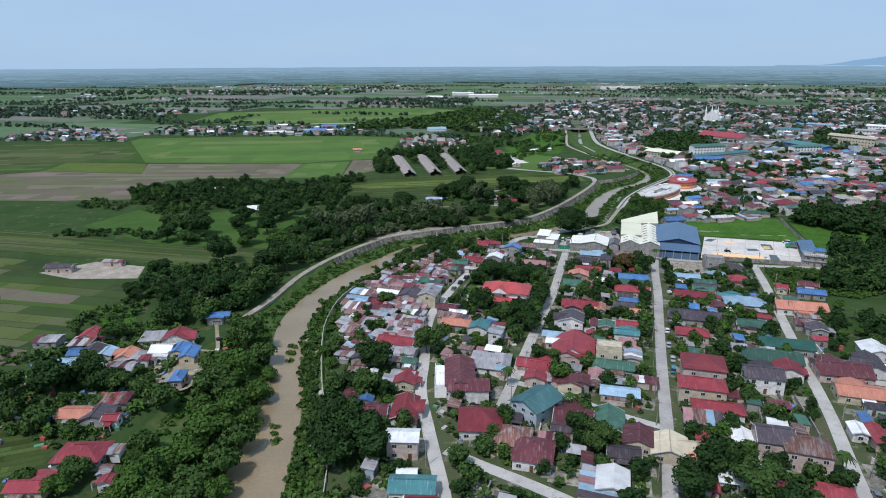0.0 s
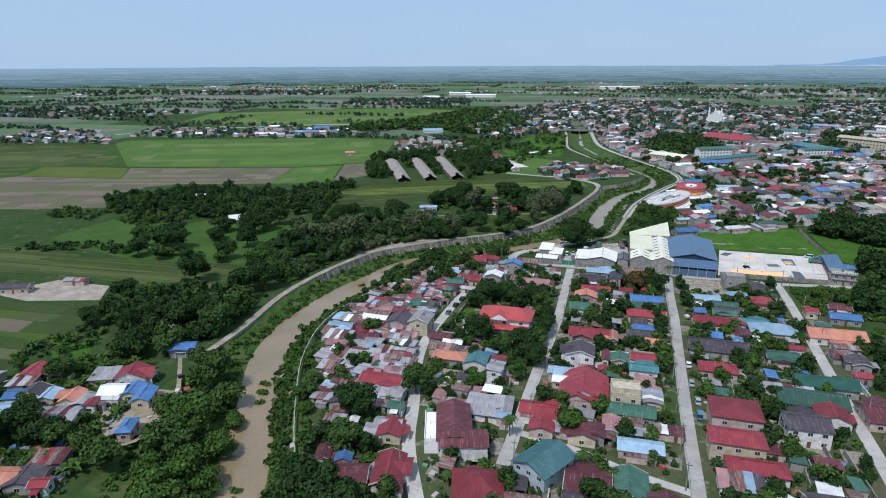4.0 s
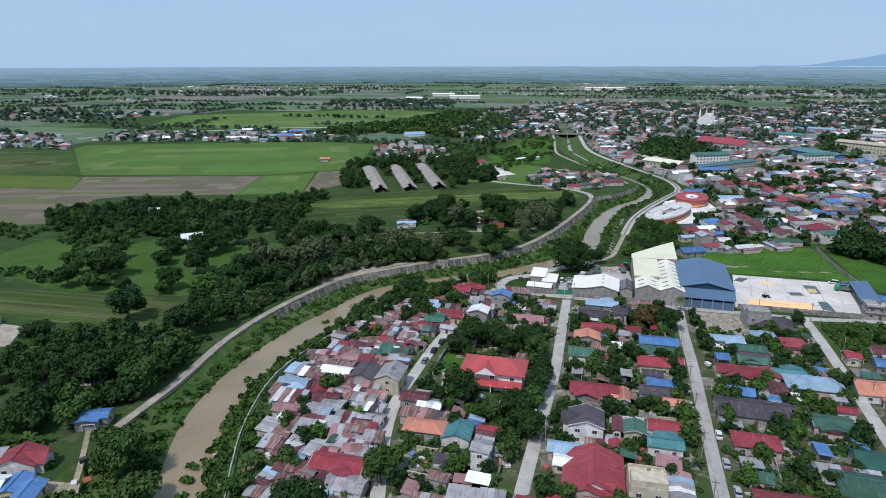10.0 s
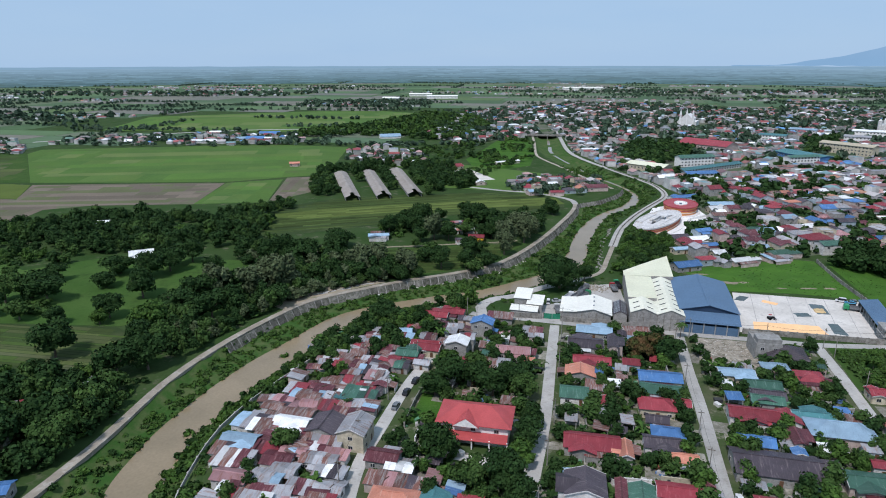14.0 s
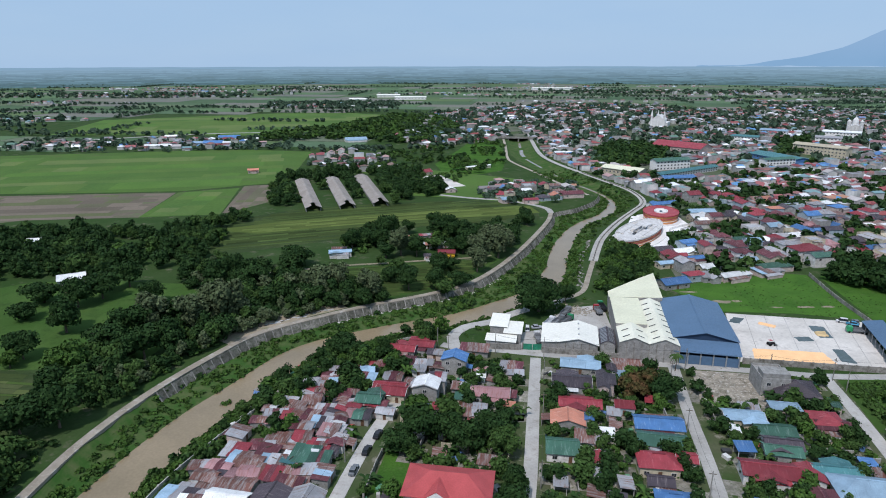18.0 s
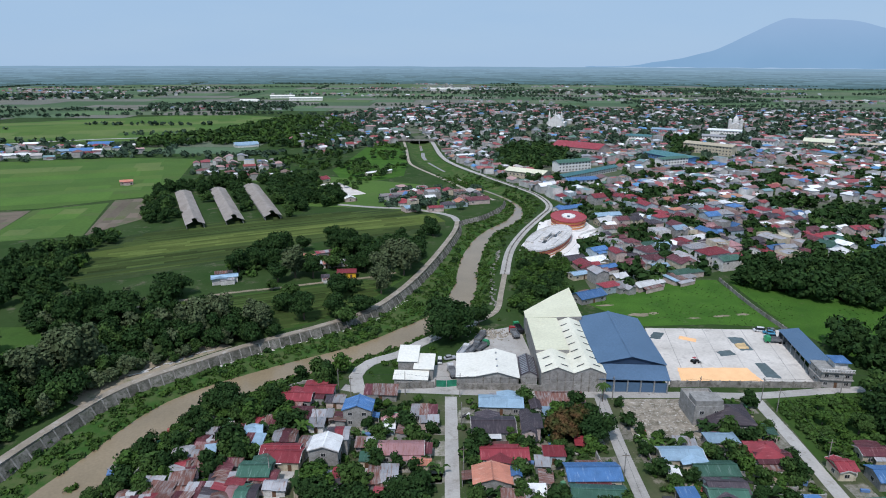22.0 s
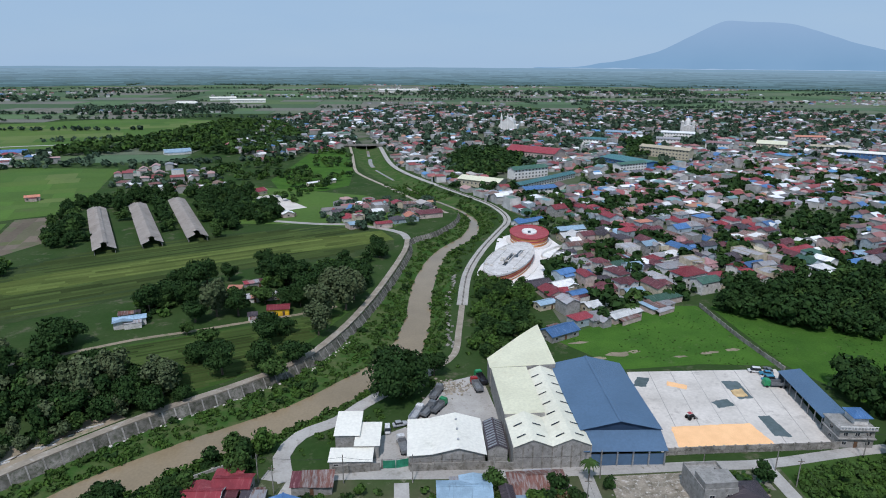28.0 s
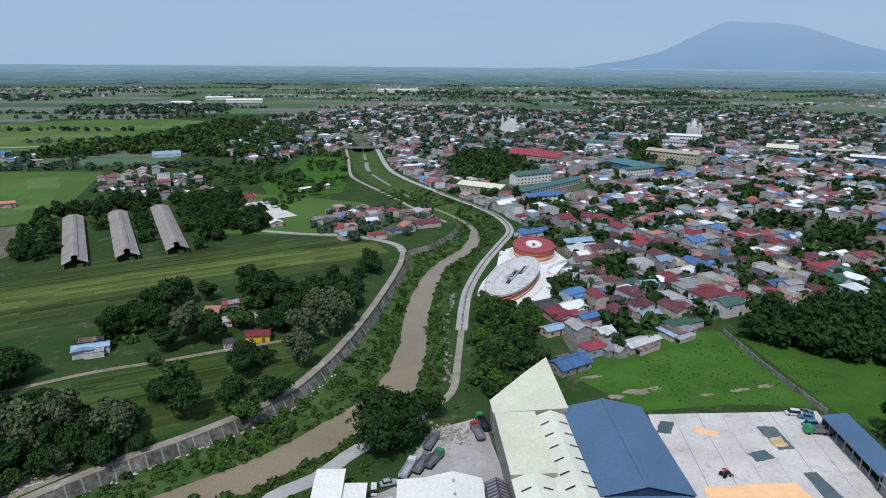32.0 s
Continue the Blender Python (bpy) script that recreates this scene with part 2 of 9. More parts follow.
M_LEAF = [material("leaf_dark", (0.017, 0.040, 0.012), (0.026, 0.054, 0.015), scale=0.25, fine=3.2, rough=0.75, bump=0.0, vary=0.3, island=True, grain=(0.0, 2.1)),
          material("leaf_mid", (0.034, 0.068, 0.017), (0.046, 0.084, 0.022), scale=0.25, fine=3.2, rough=0.75, bump=0.0, vary=0.3, island=True, grain=(0.0, 2.1)),
          material("leaf_bright", (0.054, 0.104, 0.020), (0.040, 0.082, 0.018), scale=0.25, fine=3.2, rough=0.7, bump=0.0, vary=0.3, island=True, grain=(0.1, 2.0)),
          material("leaf_grey_green", (0.080, 0.102, 0.050), (0.058, 0.080, 0.036), scale=0.25, fine=3.2, rough=0.8, bump=0.0, vary=0.3, island=True, grain=(0.0, 2.1)),
          material("leaf_flame", (0.36, 0.07, 0.025), (0.06, 0.08, 0.02), scale=0.8, fine=3.2, rough=0.8, bump=0.0, vary=0.3, island=True)]
# leaf copies for far trees, paler and bluer with haze painted in
M_HAZED_LEAF = [material("hazed_leaf_dark", (0.042, 0.072, 0.046), (0.054, 0.086, 0.056), scale=0.05, fine=0.8, rough=0.9, bump=0.0, vary=0.35, island=True), material("hazed_leaf_mid", (0.054, 0.090, 0.054), (0.068, 0.104, 0.066), scale=0.05, fine=0.8, rough=0.9, bump=0.0, vary=0.35, island=True)]
PADDY_TONES = [(0.088, 0.155, 0.036), (0.082, 0.146, 0.036), (0.098, 0.158, 0.040), (0.076, 0.140, 0.034), (0.090, 0.150, 0.040), (0.084, 0.156, 0.034), (0.116, 0.158, 0.050)]
M_PADDY = material("paddy_strips", (0.1, 0.15, 0.05), (0.08, 0.125, 0.045), scale=0.03, fine=0.4, rough=1, bump=0.3, vary=0.1, palette=PADDY_TONES, island=True)
SOIL_TONES = [(0.15, 0.125, 0.095), (0.19, 0.155, 0.12), (0.13, 0.125, 0.08), (0.17, 0.14, 0.11), (0.11, 0.12, 0.06)]
M_FURROWS = material("soil_strips", (0.15, 0.13, 0.1), (0.12, 0.105, 0.08), scale=0.03, fine=0.5, rough=1, bump=0.5, vary=0.1, palette=SOIL_TONES, island=True)
ROW_TONES = [(0.054, 0.078, 0.026), (0.078, 0.096, 0.038), (0.062, 0.100, 0.026), (0.096, 0.108, 0.052), (0.046, 0.072, 0.024), (0.082, 0.104, 0.036)]
M_ROWS = material("vegetable_rows", (0.05, 0.07, 0.03), (0.042, 0.06, 0.024), scale=0.05, fine=0.7, rough=1, bump=0.5, vary=0.12, palette=ROW_TONES, island=True)
M_CROPROWS = material("dark_crop_rows", (0.058, 0.083, 0.023), (0.044, 0.066, 0.019), scale=0.04, fine=0.8, rough=1, bump=0.6, vary=0.42, island=True, stain=(0.055, 0.085, 0.026), stain_amount=0.2)
M_BARK = material("bark", (0.16, 0.125, 0.095), scale=1.5, fine=8, rough=0.95, bump=0.5)
M_GLASS = material("dark_window_glass", (0.03, 0.035, 0.04), scale=1, rough=0.12, bump=0.0, vary=0.3)
M_FRAME = material("window_frame_paint", (0.58, 0.56, 0.53), scale=2, rough=0.5)
M_DOOR = material("door_wood", (0.15, 0.08, 0.045), scale=1.5, rough=0.6)
M_METAL = material("galvanised_metal", (0.42, 0.43, 0.44), scale=1, rough=0.4, metal=0.6, bump=0.05)
M_CREAMROOF = material("cream_warehouse_sheet", (0.70, 0.68, 0.50), (0.64, 0.62, 0.45), scale=0.08, fine=1.2, rough=0.5, bump=0.35, vary=0.02, ribs=1.6, ribs_axis=1, stain=(0.58, 0.54, 0.38), stain_amount=0.2)
M_WHITEROOF = material("white_warehouse_sheet", (0.80, 0.775, 0.69), (0.74, 0.715, 0.63), scale=0.08, fine=1.2, rough=0.5, bump=0.35, vary=0.02, ribs=1.6, ribs_axis=1, stain=(0.6, 0.58, 0.5), stain_amount=0.12)
M_PALEROOF = material("pale_cream_warehouse_sheet", (0.76, 0.735, 0.60), (0.70, 0.675, 0.54), scale=0.08, fine=1.2, rough=0.5, bump=0.35, vary=0.02, ribs=1.6, ribs_axis=1, stain=(0.6, 0.57, 0.44), stain_amount=0.15)
M_BLUEROOF = material("blue_warehouse_sheet", (0.085, 0.150, 0.240), (0.074, 0.132, 0.212), scale=0.08, fine=1.2, rough=0.4, bump=0.35, vary=0.02, ribs=1.6, ribs_axis=1)
M_SHEDROOF = material("taupe_shed_sheet", (0.33, 0.29, 0.255), (0.27, 0.235, 0.205), scale=0.12, fine=2, rough=0.7, bump=0.4, vary=0.06, ribs=1.6, ribs_axis=1, stain=(0.2, 0.17, 0.14), stain_amount=0.3)
M_GRAIN = material("drying_grain", (0.86, 0.52, 0.27), (0.80, 0.47, 0.24), scale=0.3, fine=4, rough=1, bump=0.3)
M_MAT = material("dark_tarpaulin", (0.10, 0.13, 0.14), (0.07, 0.10, 0.10), scale=0.4, fine=3, rough=0.8)
M_WHITE = material("white_paint", (0.76, 0.74, 0.71), (0.68, 0.66, 0.63), scale=0.2, fine=1.5, rough=0.7, stain=(0.5, 0.47, 0.44), stain_amount=0.25)
M_DECK = material("weathered_white_deck", (0.60, 0.58, 0.56), (0.46, 0.44, 0.42), scale=0.25, fine=1.5, rough=0.8, stain=(0.34, 0.31, 0.29), stain_amount=0.35)
M_ORANGE = material("orange_wall_paint", (0.62, 0.27, 0.10), (0.55, 0.23, 0.09), scale=0.3, fine=2, rough=0.7)
M_DARKRED = material("dark_red_paint", (0.38, 0.06, 0.07), (0.32, 0.05, 0.06), scale=0.2, fine=1.5, rough=0.6, stain=(0.48, 0.14, 0.13), stain_amount=0.3)
M_BLACK = material("black_rubber", (0.02, 0.02, 0.02), scale=3, rough=0.8)
M_YELLOW = material("yellow_paint", (0.75, 0.45, 0.03), scale=1, rough=0.6)
M_GREENPAINT = material("green_gate_paint", (0.03, 0.24, 0.14), scale=1, rough=0.5)
CAR_PAINT = {k: material("car_paint_" + k, c, scale=2, rough=0.25, bump=0.0) for k, c in (("white", (0.7, 0.7, 0.7)), ("black", (0.03, 0.03, 0.035)), ("silver", (0.4, 0.42, 0.44)), ("red", (0.35, 0.03, 0.03)), ("blue", (0.06, 0.25, 0.38)), ("green", (0.03, 0.25, 0.10)), ("grey", (0.18, 0.19, 0.2)))}
# self-lit backdrop tones with the distance haze already in the colour
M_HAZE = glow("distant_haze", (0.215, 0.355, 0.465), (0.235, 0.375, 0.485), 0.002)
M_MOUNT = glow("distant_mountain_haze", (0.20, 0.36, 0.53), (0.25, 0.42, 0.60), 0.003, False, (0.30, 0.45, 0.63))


# ---- mesh helpers ----
def mesh_of(name, verts, faces, mat, slots=None, which=None):
    me = bpy.data.meshes.new(name)
    me.from_pydata([tuple(v) for v in verts], [], faces)
    for m in slots or [mat]:
        me.materials.append(m)
    if which:
        me.polygons.foreach_set("material_index", which)
    me.update()
    return me


def part(name, me, parent, label="", at=None):
    ob = new(name, me)
    if at is not None:
        ob.matrix_basis = at
    ob.parent = parent
    if label:
        ob["label"] = label
    return ob


def base(name, x, y, z, rot, label, category, group="", kind=""):
    e = new(name)
    e.matrix_basis = pose(x, y, z, 0, 0, rot)
    e.empty_display_size = 0.5
    return tagged(e, label, category, group, kind)


def box(x0, x1, y0, y1, z0, z1):
    v = [(x0, y0, z0), (x1, y0, z0), (x1, y1, z0), (x0, y1, z0), (x0, y0, z1), (x1, y0, z1), (x1, y1, z1), (x0, y1, z1)]
    return v, [(3, 2, 1, 0), (4, 5, 6, 7), (0, 1, 5, 4), (1, 2, 6, 5), (2, 3, 7, 6), (3, 0, 4, 7)]


def joined(*shapes):
    verts, faces = [], []
    for v, f in shapes:
        k = len(verts)
        verts += v
        faces += [tuple(i + k for i in q) for q in f]
    return verts, faces


def slab(top, thick):
    """A thick sheet from its upper outline."""
    n = len(top)
    v = list(top) + [(x, y, z - thick) for x, y, z in top]
    return v, [tuple(range(n)), tuple(range(2 * n - 1, n - 1, -1))] + [((k + 1) % n, k, n + k, n + (k + 1) % n) for k in range(n)]


def prism(x0, x1, y0, y1, z0, ze, zr):
    """Walls with gables, ridge along x."""
    ym = (y0 + y1) / 2
    v = [(x0, y0, z0), (x1, y0, z0), (x1, y1, z0), (x0, y1, z0), (x0, y0, ze), (x1, y0, ze), (x1, y1, ze), (x0, y1, ze), (x0, ym, zr), (x1, ym, zr)]
    return v, [(0, 1, 5, 4), (2, 3, 7, 6), (1, 2, 6, 9, 5), (3, 0, 4, 8, 7), (4, 5, 9, 8), (6, 7, 8, 9), (3, 2, 1, 0)]


def gable(w, d, ze, zr, over=0.45, thick=0.12):
    x, y = w / 2 + over, d / 2 + over
    drop = (zr - ze) * over / (d / 2)
    a = slab([(-x, -y, ze - drop + thick), (x, -y, ze - drop + thick), (x, 0.0, zr + thick), (-x, 0.0, zr + thick)], thick)
    b = slab([(x, y, ze - drop + thick), (-x, y, ze - drop + thick), (-x, 0.0, zr + thick), (x, 0.0, zr + thick)], thick)
    return joined(a, b)


def hip(w, d, ze, zr, over=0.5, thick=0.14):
    x, y = w / 2 + over, d / 2 + over
    r = max(0.3, x - y)
    v = [(-x, -y, ze), (x, -y, ze), (x, y, ze), (-x, y, ze), (-x, -y, ze + thick), (x, -y, ze + thick), (x, y, ze + thick), (-x, y, ze + thick), (-r, 0, zr + thick), (r, 0, zr + thick)]
    return v, [(3, 2, 1, 0), (0, 1, 5, 4), (1, 2, 6, 5), (2, 3, 7, 6), (3, 0, 4, 7), (4, 5, 9, 8), (5, 6, 9), (6, 7, 8, 9), (7, 4, 8)]


def bulk(name, verts, faces, mat, label="", category="", kind="stuff", smooth=False):
    """A large joined mesh of quads from arrays."""
    me = bpy.data.meshes.new(name)
    verts, faces = np.asarray(verts, np.float32), np.asarray(faces, np.int32)
    k = faces.shape[1]
    me.vertices.add(len(verts))
    me.vertices.foreach_set("co", verts.ravel())
    me.loops.add(faces.size)
    me.loops.foreach_set("vertex_index", faces.ravel())
    me.polygons.add(len(faces))
    me.polygons.foreach_set("loop_start", np.arange(0, faces.size, k, dtype=np.int32))
    me.polygons.foreach_set("use_smooth", np.full(len(faces), smooth))
    me.update(calc_edges=True)
    me.materials.append(mat)
    ob = new(name, me)
    return tagged(ob, label, category, "", kind)


def tube(points, radii, sides=6):
    """A tapered tube along points."""
    verts, faces = [], []
    for k, (p, r) in enumerate(zip(points, radii)):
        p = Vector(p)
        q = Vector(points[min(k + 1, len(points) - 1)]) - Vector(points[max(k - 1, 0)])
        q.normalize()
        a = q.orthogonal().normalized()
        b = q.cross(a)
        for s in range(sides):
            t = 2 * math.pi * s / sides
            verts.append(tuple(p + r * (math.cos(t) * a + math.sin(t) * b)))
        if k:
            for s in range(sides):
                i, j = (k - 1) * sides + s, (k - 1) * sides + (s + 1) % sides
                faces.append((i, j, j + sides, i + sides))
    faces.append(tuple(range(len(verts) - sides, len(verts))))
    return verts, faces


# ---- plan: river, levee, streets ----
RIVER = [(-36, 0, 9), (-50, 70, 9), (-58, 100, 9), (-66, 122, 9), (-73, 154, 7.7), (-85, 194, 6.7), (-95, 222, 6.7), (-99, 246, 7.5), (-98.4, 268, 6.7), (-91.5, 299, 7.6), (-81, 326, 7), (-67, 355, 7.5), (-36, 377, 6.6), (-9, 391, 6.3), (10, 406, 6.3), (30, 426, 7), (42, 458, 5.6), (51.5, 503, 5.4), (65, 545, 4.8), (78, 570, 3.4), (95, 592, 4.6), (106, 619, 3.6), (110, 646, 2.2), (105, 668, 1.0), (97, 690, 0.5), (84, 735, 0.4), (68, 810, 0.6), (57, 880, 0.7), (57, 960, 1.0), (60, 1030, 1.0), (58, 1250, 1.0)]
LEVEE = [(-104, 100), (-112, 150), (-121, 190), (-119, 222), (-116, 250), (-115, 285), (-109, 315), (-99, 343), (-88, 364), (-66, 383), (-46, 397), (-27, 408), (-7, 423), (7, 444), (20, 472), (34, 509), (49, 555), (54, 580)]
WALL_ON = [(54, 580), (72, 596), (90, 622), (98, 646)]
DIKE = [(-40, 100), (-46, 127), (-53, 150), (-61, 168), (-69, 188), (-80, 222), (-84, 250), (-82.7, 267), (-78, 284), (-71, 303), (-60, 330), (-40, 353), (-18, 364)]
RROAD = [(-8, 352), (-10, 363), (-5, 373), (6, 379), (14, 387), (25, 396), (38, 405), (50, 417), (57, 440), (64, 466), (76, 508), (93, 547), (114, 586), (127, 610), (132, 632), (131, 662), (124, 690), (104, 752), (84, 822), (76, 885), (77, 1000), (79, 1100)]


def along(points, step):
    """Even points along a polyline smoothed by Catmull-Rom."""
    pts = [Vector(p[:2]) for p in points]
    out = []
    for k in range(len(pts) - 1):
        a, b, c, d = pts[max(k - 1, 0)], pts[k], pts[k + 1], pts[min(k + 2, len(pts) - 1)]
        n = max(2, int((c - b).length / step))
        for s in range(n):
            t = s / n
            out.append(0.5 * ((2 * b) + (c - a) * t + (2 * a - 5 * b + 4 * c - d) * t * t + (3 * b - a - 3 * c + d) * t ** 3))
    out.append(pts[-1])
    return out


def to_line(px, py, line, extra=None):
    """Distance and side (positive: left of the way) from points to a polyline, and the value carried along it."""
    best = np.full(px.shape, 1e9)
    side, val = np.zeros(px.shape), np.zeros(px.shape)
    for k in range(len(line) - 1):
        ax, ay = line[k][0], line[k][1]
        dx, dy = line[k + 1][0] - ax, line[k + 1][1] - ay
        t = np.clip(((px - ax) * dx + (py - ay) * dy) / (dx * dx + dy * dy), 0, 1)
        qx, qy = px - ax - t * dx, py - ay - t * dy
        d = np.hypot(qx, qy)
        near = d < best
        best = np.where(near, d, best)
        side = np.where(near, np.sign(dx * qy - dy * qx), side)
        if extra:
            val = np.where(near, extra[k] + t * (extra[k + 1] - extra[k]), val)
    return best, side, val


HALF = []
R_SMOOTH = along(RIVER, 8)
for p in R_SMOOTH:
    k = min(range(len(RIVER)), key=lambda i: (RIVER[i][0] - p.x) ** 2 + (RIVER[i][1] - p.y) ** 2)
    HALF.append(RIVER[k][2])
HALF = list(np.convolve(np.pad(HALF, 2, mode="edge"), np.ones(5) / 5, mode="valid"))
HALF = [h * (1 + 0.10 * noise.noise(Vector((k * 0.7, 3.1, 0)))) for k, h in enumerate(HALF)]
R_LINE = [(p.x, p.y) for p in R_SMOOTH]
L_LINE = [(p.x, p.y) for p in along(LEVEE + WALL_ON[1:], 10)]


def ground_z(px, py):
    d, side, half = to_line(px, py, R_LINE, HALF)
    e = d - half
    z = np.interp(e, [-4, 0, 3, 7, 9.5, 12], [-5.2, -4.35, -3.5, -1.8, -0.2, 0])
    z = np.where(py > 655, np.interp(e, [-4, 0, 8, 13, 17], [-3.7, -3.6, -3.1, -1.2, 0]), z)
    ld, lside, _ = to_line(px, py, L_LINE)
    gap = np.where(lside < 0, ld - 1.4, -1.0)
    left = np.interp(e, [-4, 0, 3, 8, 30], [-5.2, -4.35, -3.5, -3.0, -2.6])
    left = left + (0 - left) * np.clip((1.8 - gap) / 1.8, 0, 1)
    use = (side > 0) & (py < 640) & (py > 90)
    z = np.where(use & (e > -4), left, z)
    return np.where(e > 60, 0.0, z)


def axis(lo, hi, fine_lo, fine_hi, fine):
    a = list(np.arange(fine_lo, fine_hi + 0.1, fine))
    s = fine
    while a[-1] < hi:
        s *= 1.25
        a.append(min(hi, a[-1] + s))
    s = fine
    while a[0] > lo:
        s *= 1.25
        a.insert(0, max(lo, a[0] - s))
    return np.array(a)


gx, gy = axis(-4900, 4900, -150, 165, 2.6), axis(-600, 4900, 80, 700, 2.8)
GX, GY = np.meshgrid(gx, gy)
GZ = ground_z(GX.ravel(), GY.ravel())
nx, ny = len(gx), len(gy)
idx = np.arange(nx * ny).reshape(ny, nx)
quads = np.stack([idx[:-1, :-1], idx[:-1, 1:], idx[1:, 1:], idx[1:, :-1]], -1).reshape(-1, 4)
bulk("ground", np.stack([GX.ravel(), GY.ravel(), GZ], 1), quads, M_GROUND, "flat floodplain soil with patchy grass and riverbanks", "ground", "structure", True)


def ribbon(name, points, width, z, mat, label, category, thick=0.25, step=4.0, kind="structure", drape=False):
    pts = along(points, step)
    verts, faces = [], []
    for k, p in enumerate(pts):
        q = (pts[min(k + 1, len(pts) - 1)] - pts[max(k - 1, 0)]).normalized()
        s = Vector((-q.y, q.x)) * width / 2
        zz = z
        for sign, dz in ((1, 0), (-1, 0), (-1, -thick), (1, -thick)):
            verts.append((p.x + sign * s.x, p.y + sign * s.y, zz + dz))
        if k:
            a, b = 4 * (k - 1), 4 * k
            faces += [(a + i, a + (i + 1) % 4, b + (i + 1) % 4, b + i) for i in range(4)]
    n = len(verts)
    faces += [(0, 3, 2, 1), (n - 4, n - 3, n - 2, n - 1)]
    return tagged(new(name, mesh_of(name, verts, [f[::-1] for f in faces], mat)), label, category, "", kind)


# water
wv, wf = [], []
for k, p in enumerate(R_SMOOTH):
    q = (R_SMOOTH[min(k + 1, len(R_SMOOTH) - 1)] - R_SMOOTH[max(k - 1, 0)]).normalized()
    s = Vector((-q.y, q.x)) * (HALF[k] + (2.5 if HALF[k] > 2 else 0.9))
    wv += [(p.x + s.x, p.y + s.y, -4.3), (p.x - s.x, p.y - s.y, -4.3)]
    if k:
        wf.append((2 * k - 2, 2 * k - 1, 2 * k + 1, 2 * k))
# the upper channel holds only a thin broken stream
for k, (pts, wd) in enumerate((([(108, 652), (105, 668), (98, 690), (92, 706)], 2.6), ([(87, 726), (82, 742), (76, 770)], 1.8), ([(70, 800), (64, 830), (58, 862)], 2.6), ([(57, 880), (56, 905), (58, 940)], 4.5), ([(58, 960), (60, 1010)], 3.5))):
    ribbon("water_stream", pts, wd, -3.32, M_WATER, "thin shallow brown stream in a grassy channel", "river")
ribbon("path_channel", [(92, 645), (84, 668), (75, 695), (58, 755), (41, 812), (36, 850), (38, 940), (39, 1030)], 3.0, 0.11, M_TRACK, "dusty track on the channel bank", "path", thick=0.2)
bulk("water", wv, wf, M_WATER, "slow brown silty river water", "river", "structure")

ribbon("road_levee", LEVEE[3:], 3.0, 0.14, M_TRACK, "pale dusty levee road along the river", "road", thick=1.6)
ribbon("road_levee_end", [(54, 580), (53, 592), (47, 602), (36, 612), (20, 622), (-3, 628), (-30, 640)], 4.6, 0.12, M_CONC, "pale concrete road bending past the field", "road")
ribbon("road_ramp", RROAD[:7], 4.8, 0.15, M_CONC, "curving pale concrete ramp behind the warehouses", "road")
ribbon("road_track", RROAD[6:10], 2.6, 0.12, M_TRACK, "narrow dusty riverside track", "road")
ribbon("road_riverside", RROAD[9:], 5.0, 0.13, M_CONC, "pale concrete riverside road", "road")
STREETS = {
    "street_west": [(-10, 108), (-14, 125), (-23, 153), (-30.5, 178), (-33.5, 200), (-37.5, 225), (-38.5, 246), (-36, 265), (-31, 295), (-24, 318), (-12, 338), (-6, 352)],
    "street_middle": [(-3, 172), (1, 197), (6, 230), (13, 272), (17, 306), (21.5, 346)],
    "street_centre": [(38, 110), (43, 140), (47, 168), (52, 207), (58, 250), (63, 285), (66, 311), (70.5, 342)],
    "street_east": [(84, 105), (92, 150), (98, 181), (102.5, 211), (108.5, 250), (114, 285), (118, 312), (121, 338)],
}
LANES = {
    "lane_south": [(-17, 146), (-7, 141), (4, 136), (16, 130), (30, 122), (39, 115)],
    "lane_north": [(-14, 196), (-8, 194), (2, 188), (17, 182), (31, 174), (47, 167)],
    "lane_front": [(-14, 356), (-6, 353), (7, 352), (25, 349), (46, 345.5), (74, 342), (102, 339), (122, 336.5), (150, 337), (190, 336)],
    "lane_east": [(103, 214), (118, 208), (135, 205), (170, 200)],
}
STREETS.update(LANES)
for name, pts in STREETS.items():
    ribbon(name, pts, 2.8 if name == "lane_north" else 3.9, 0.10 + 0.012 * (len(name) % 5), M_CONC, "narrow pale concrete village street", "street")
ribbon("path_field", [(-110, 437), (-89, 445), (-71, 452), (-49, 457), (-27, 463), (-6, 468), (8, 474)], 2.2, 0.1, M_DIRT, "narrow dirt farm track", "path", thick=0.15)
ribbon("path_village", [(-128, 222), (-112, 193), (-109, 178), (-112, 165), (-130, 176), (-152, 186)], 1.5, 0.1, M_DIRT, "narrow dirt village path", "path", thick=0.15)

# ---- occupancy, so that loose trees keep clear of roads, houses and water ----
CELL = 2.0
TAKEN = {}


def take(x, y, r):
    n = int(r / CELL) + 1
    cx, cy = int(x // CELL), int(y // CELL)
    for i in range(-n, n + 1):
        for j in range(-n, n + 1):
            if math.hypot(i, j) * CELL <= r:
                TAKEN[(cx + i, cy + j)] = True


def is_free(x, y, r=0.0):
    n = int(r / CELL)
    cx, cy = int(x // CELL), int(y // CELL)
    return not any((cx + i, cy + j) in TAKEN for i in range(-n, n + 1) for j in range(-n, n + 1))


for pts in STREETS.values():
    for p in along(pts, 2):
        take(p.x, p.y, 4.3)
for pts in [LEVEE, RROAD, [(54, 580), (47, 602), (36, 612), (-30, 640)]]:
    for p in along(pts, 2):
        take(p.x, p.y, 3.2)
for p, h in zip(R_SMOOTH, HALF):
    take(p.x, p.y, h + 4)
for p in along(R_LINE, 4):
    take(p.x, p.y, 9)

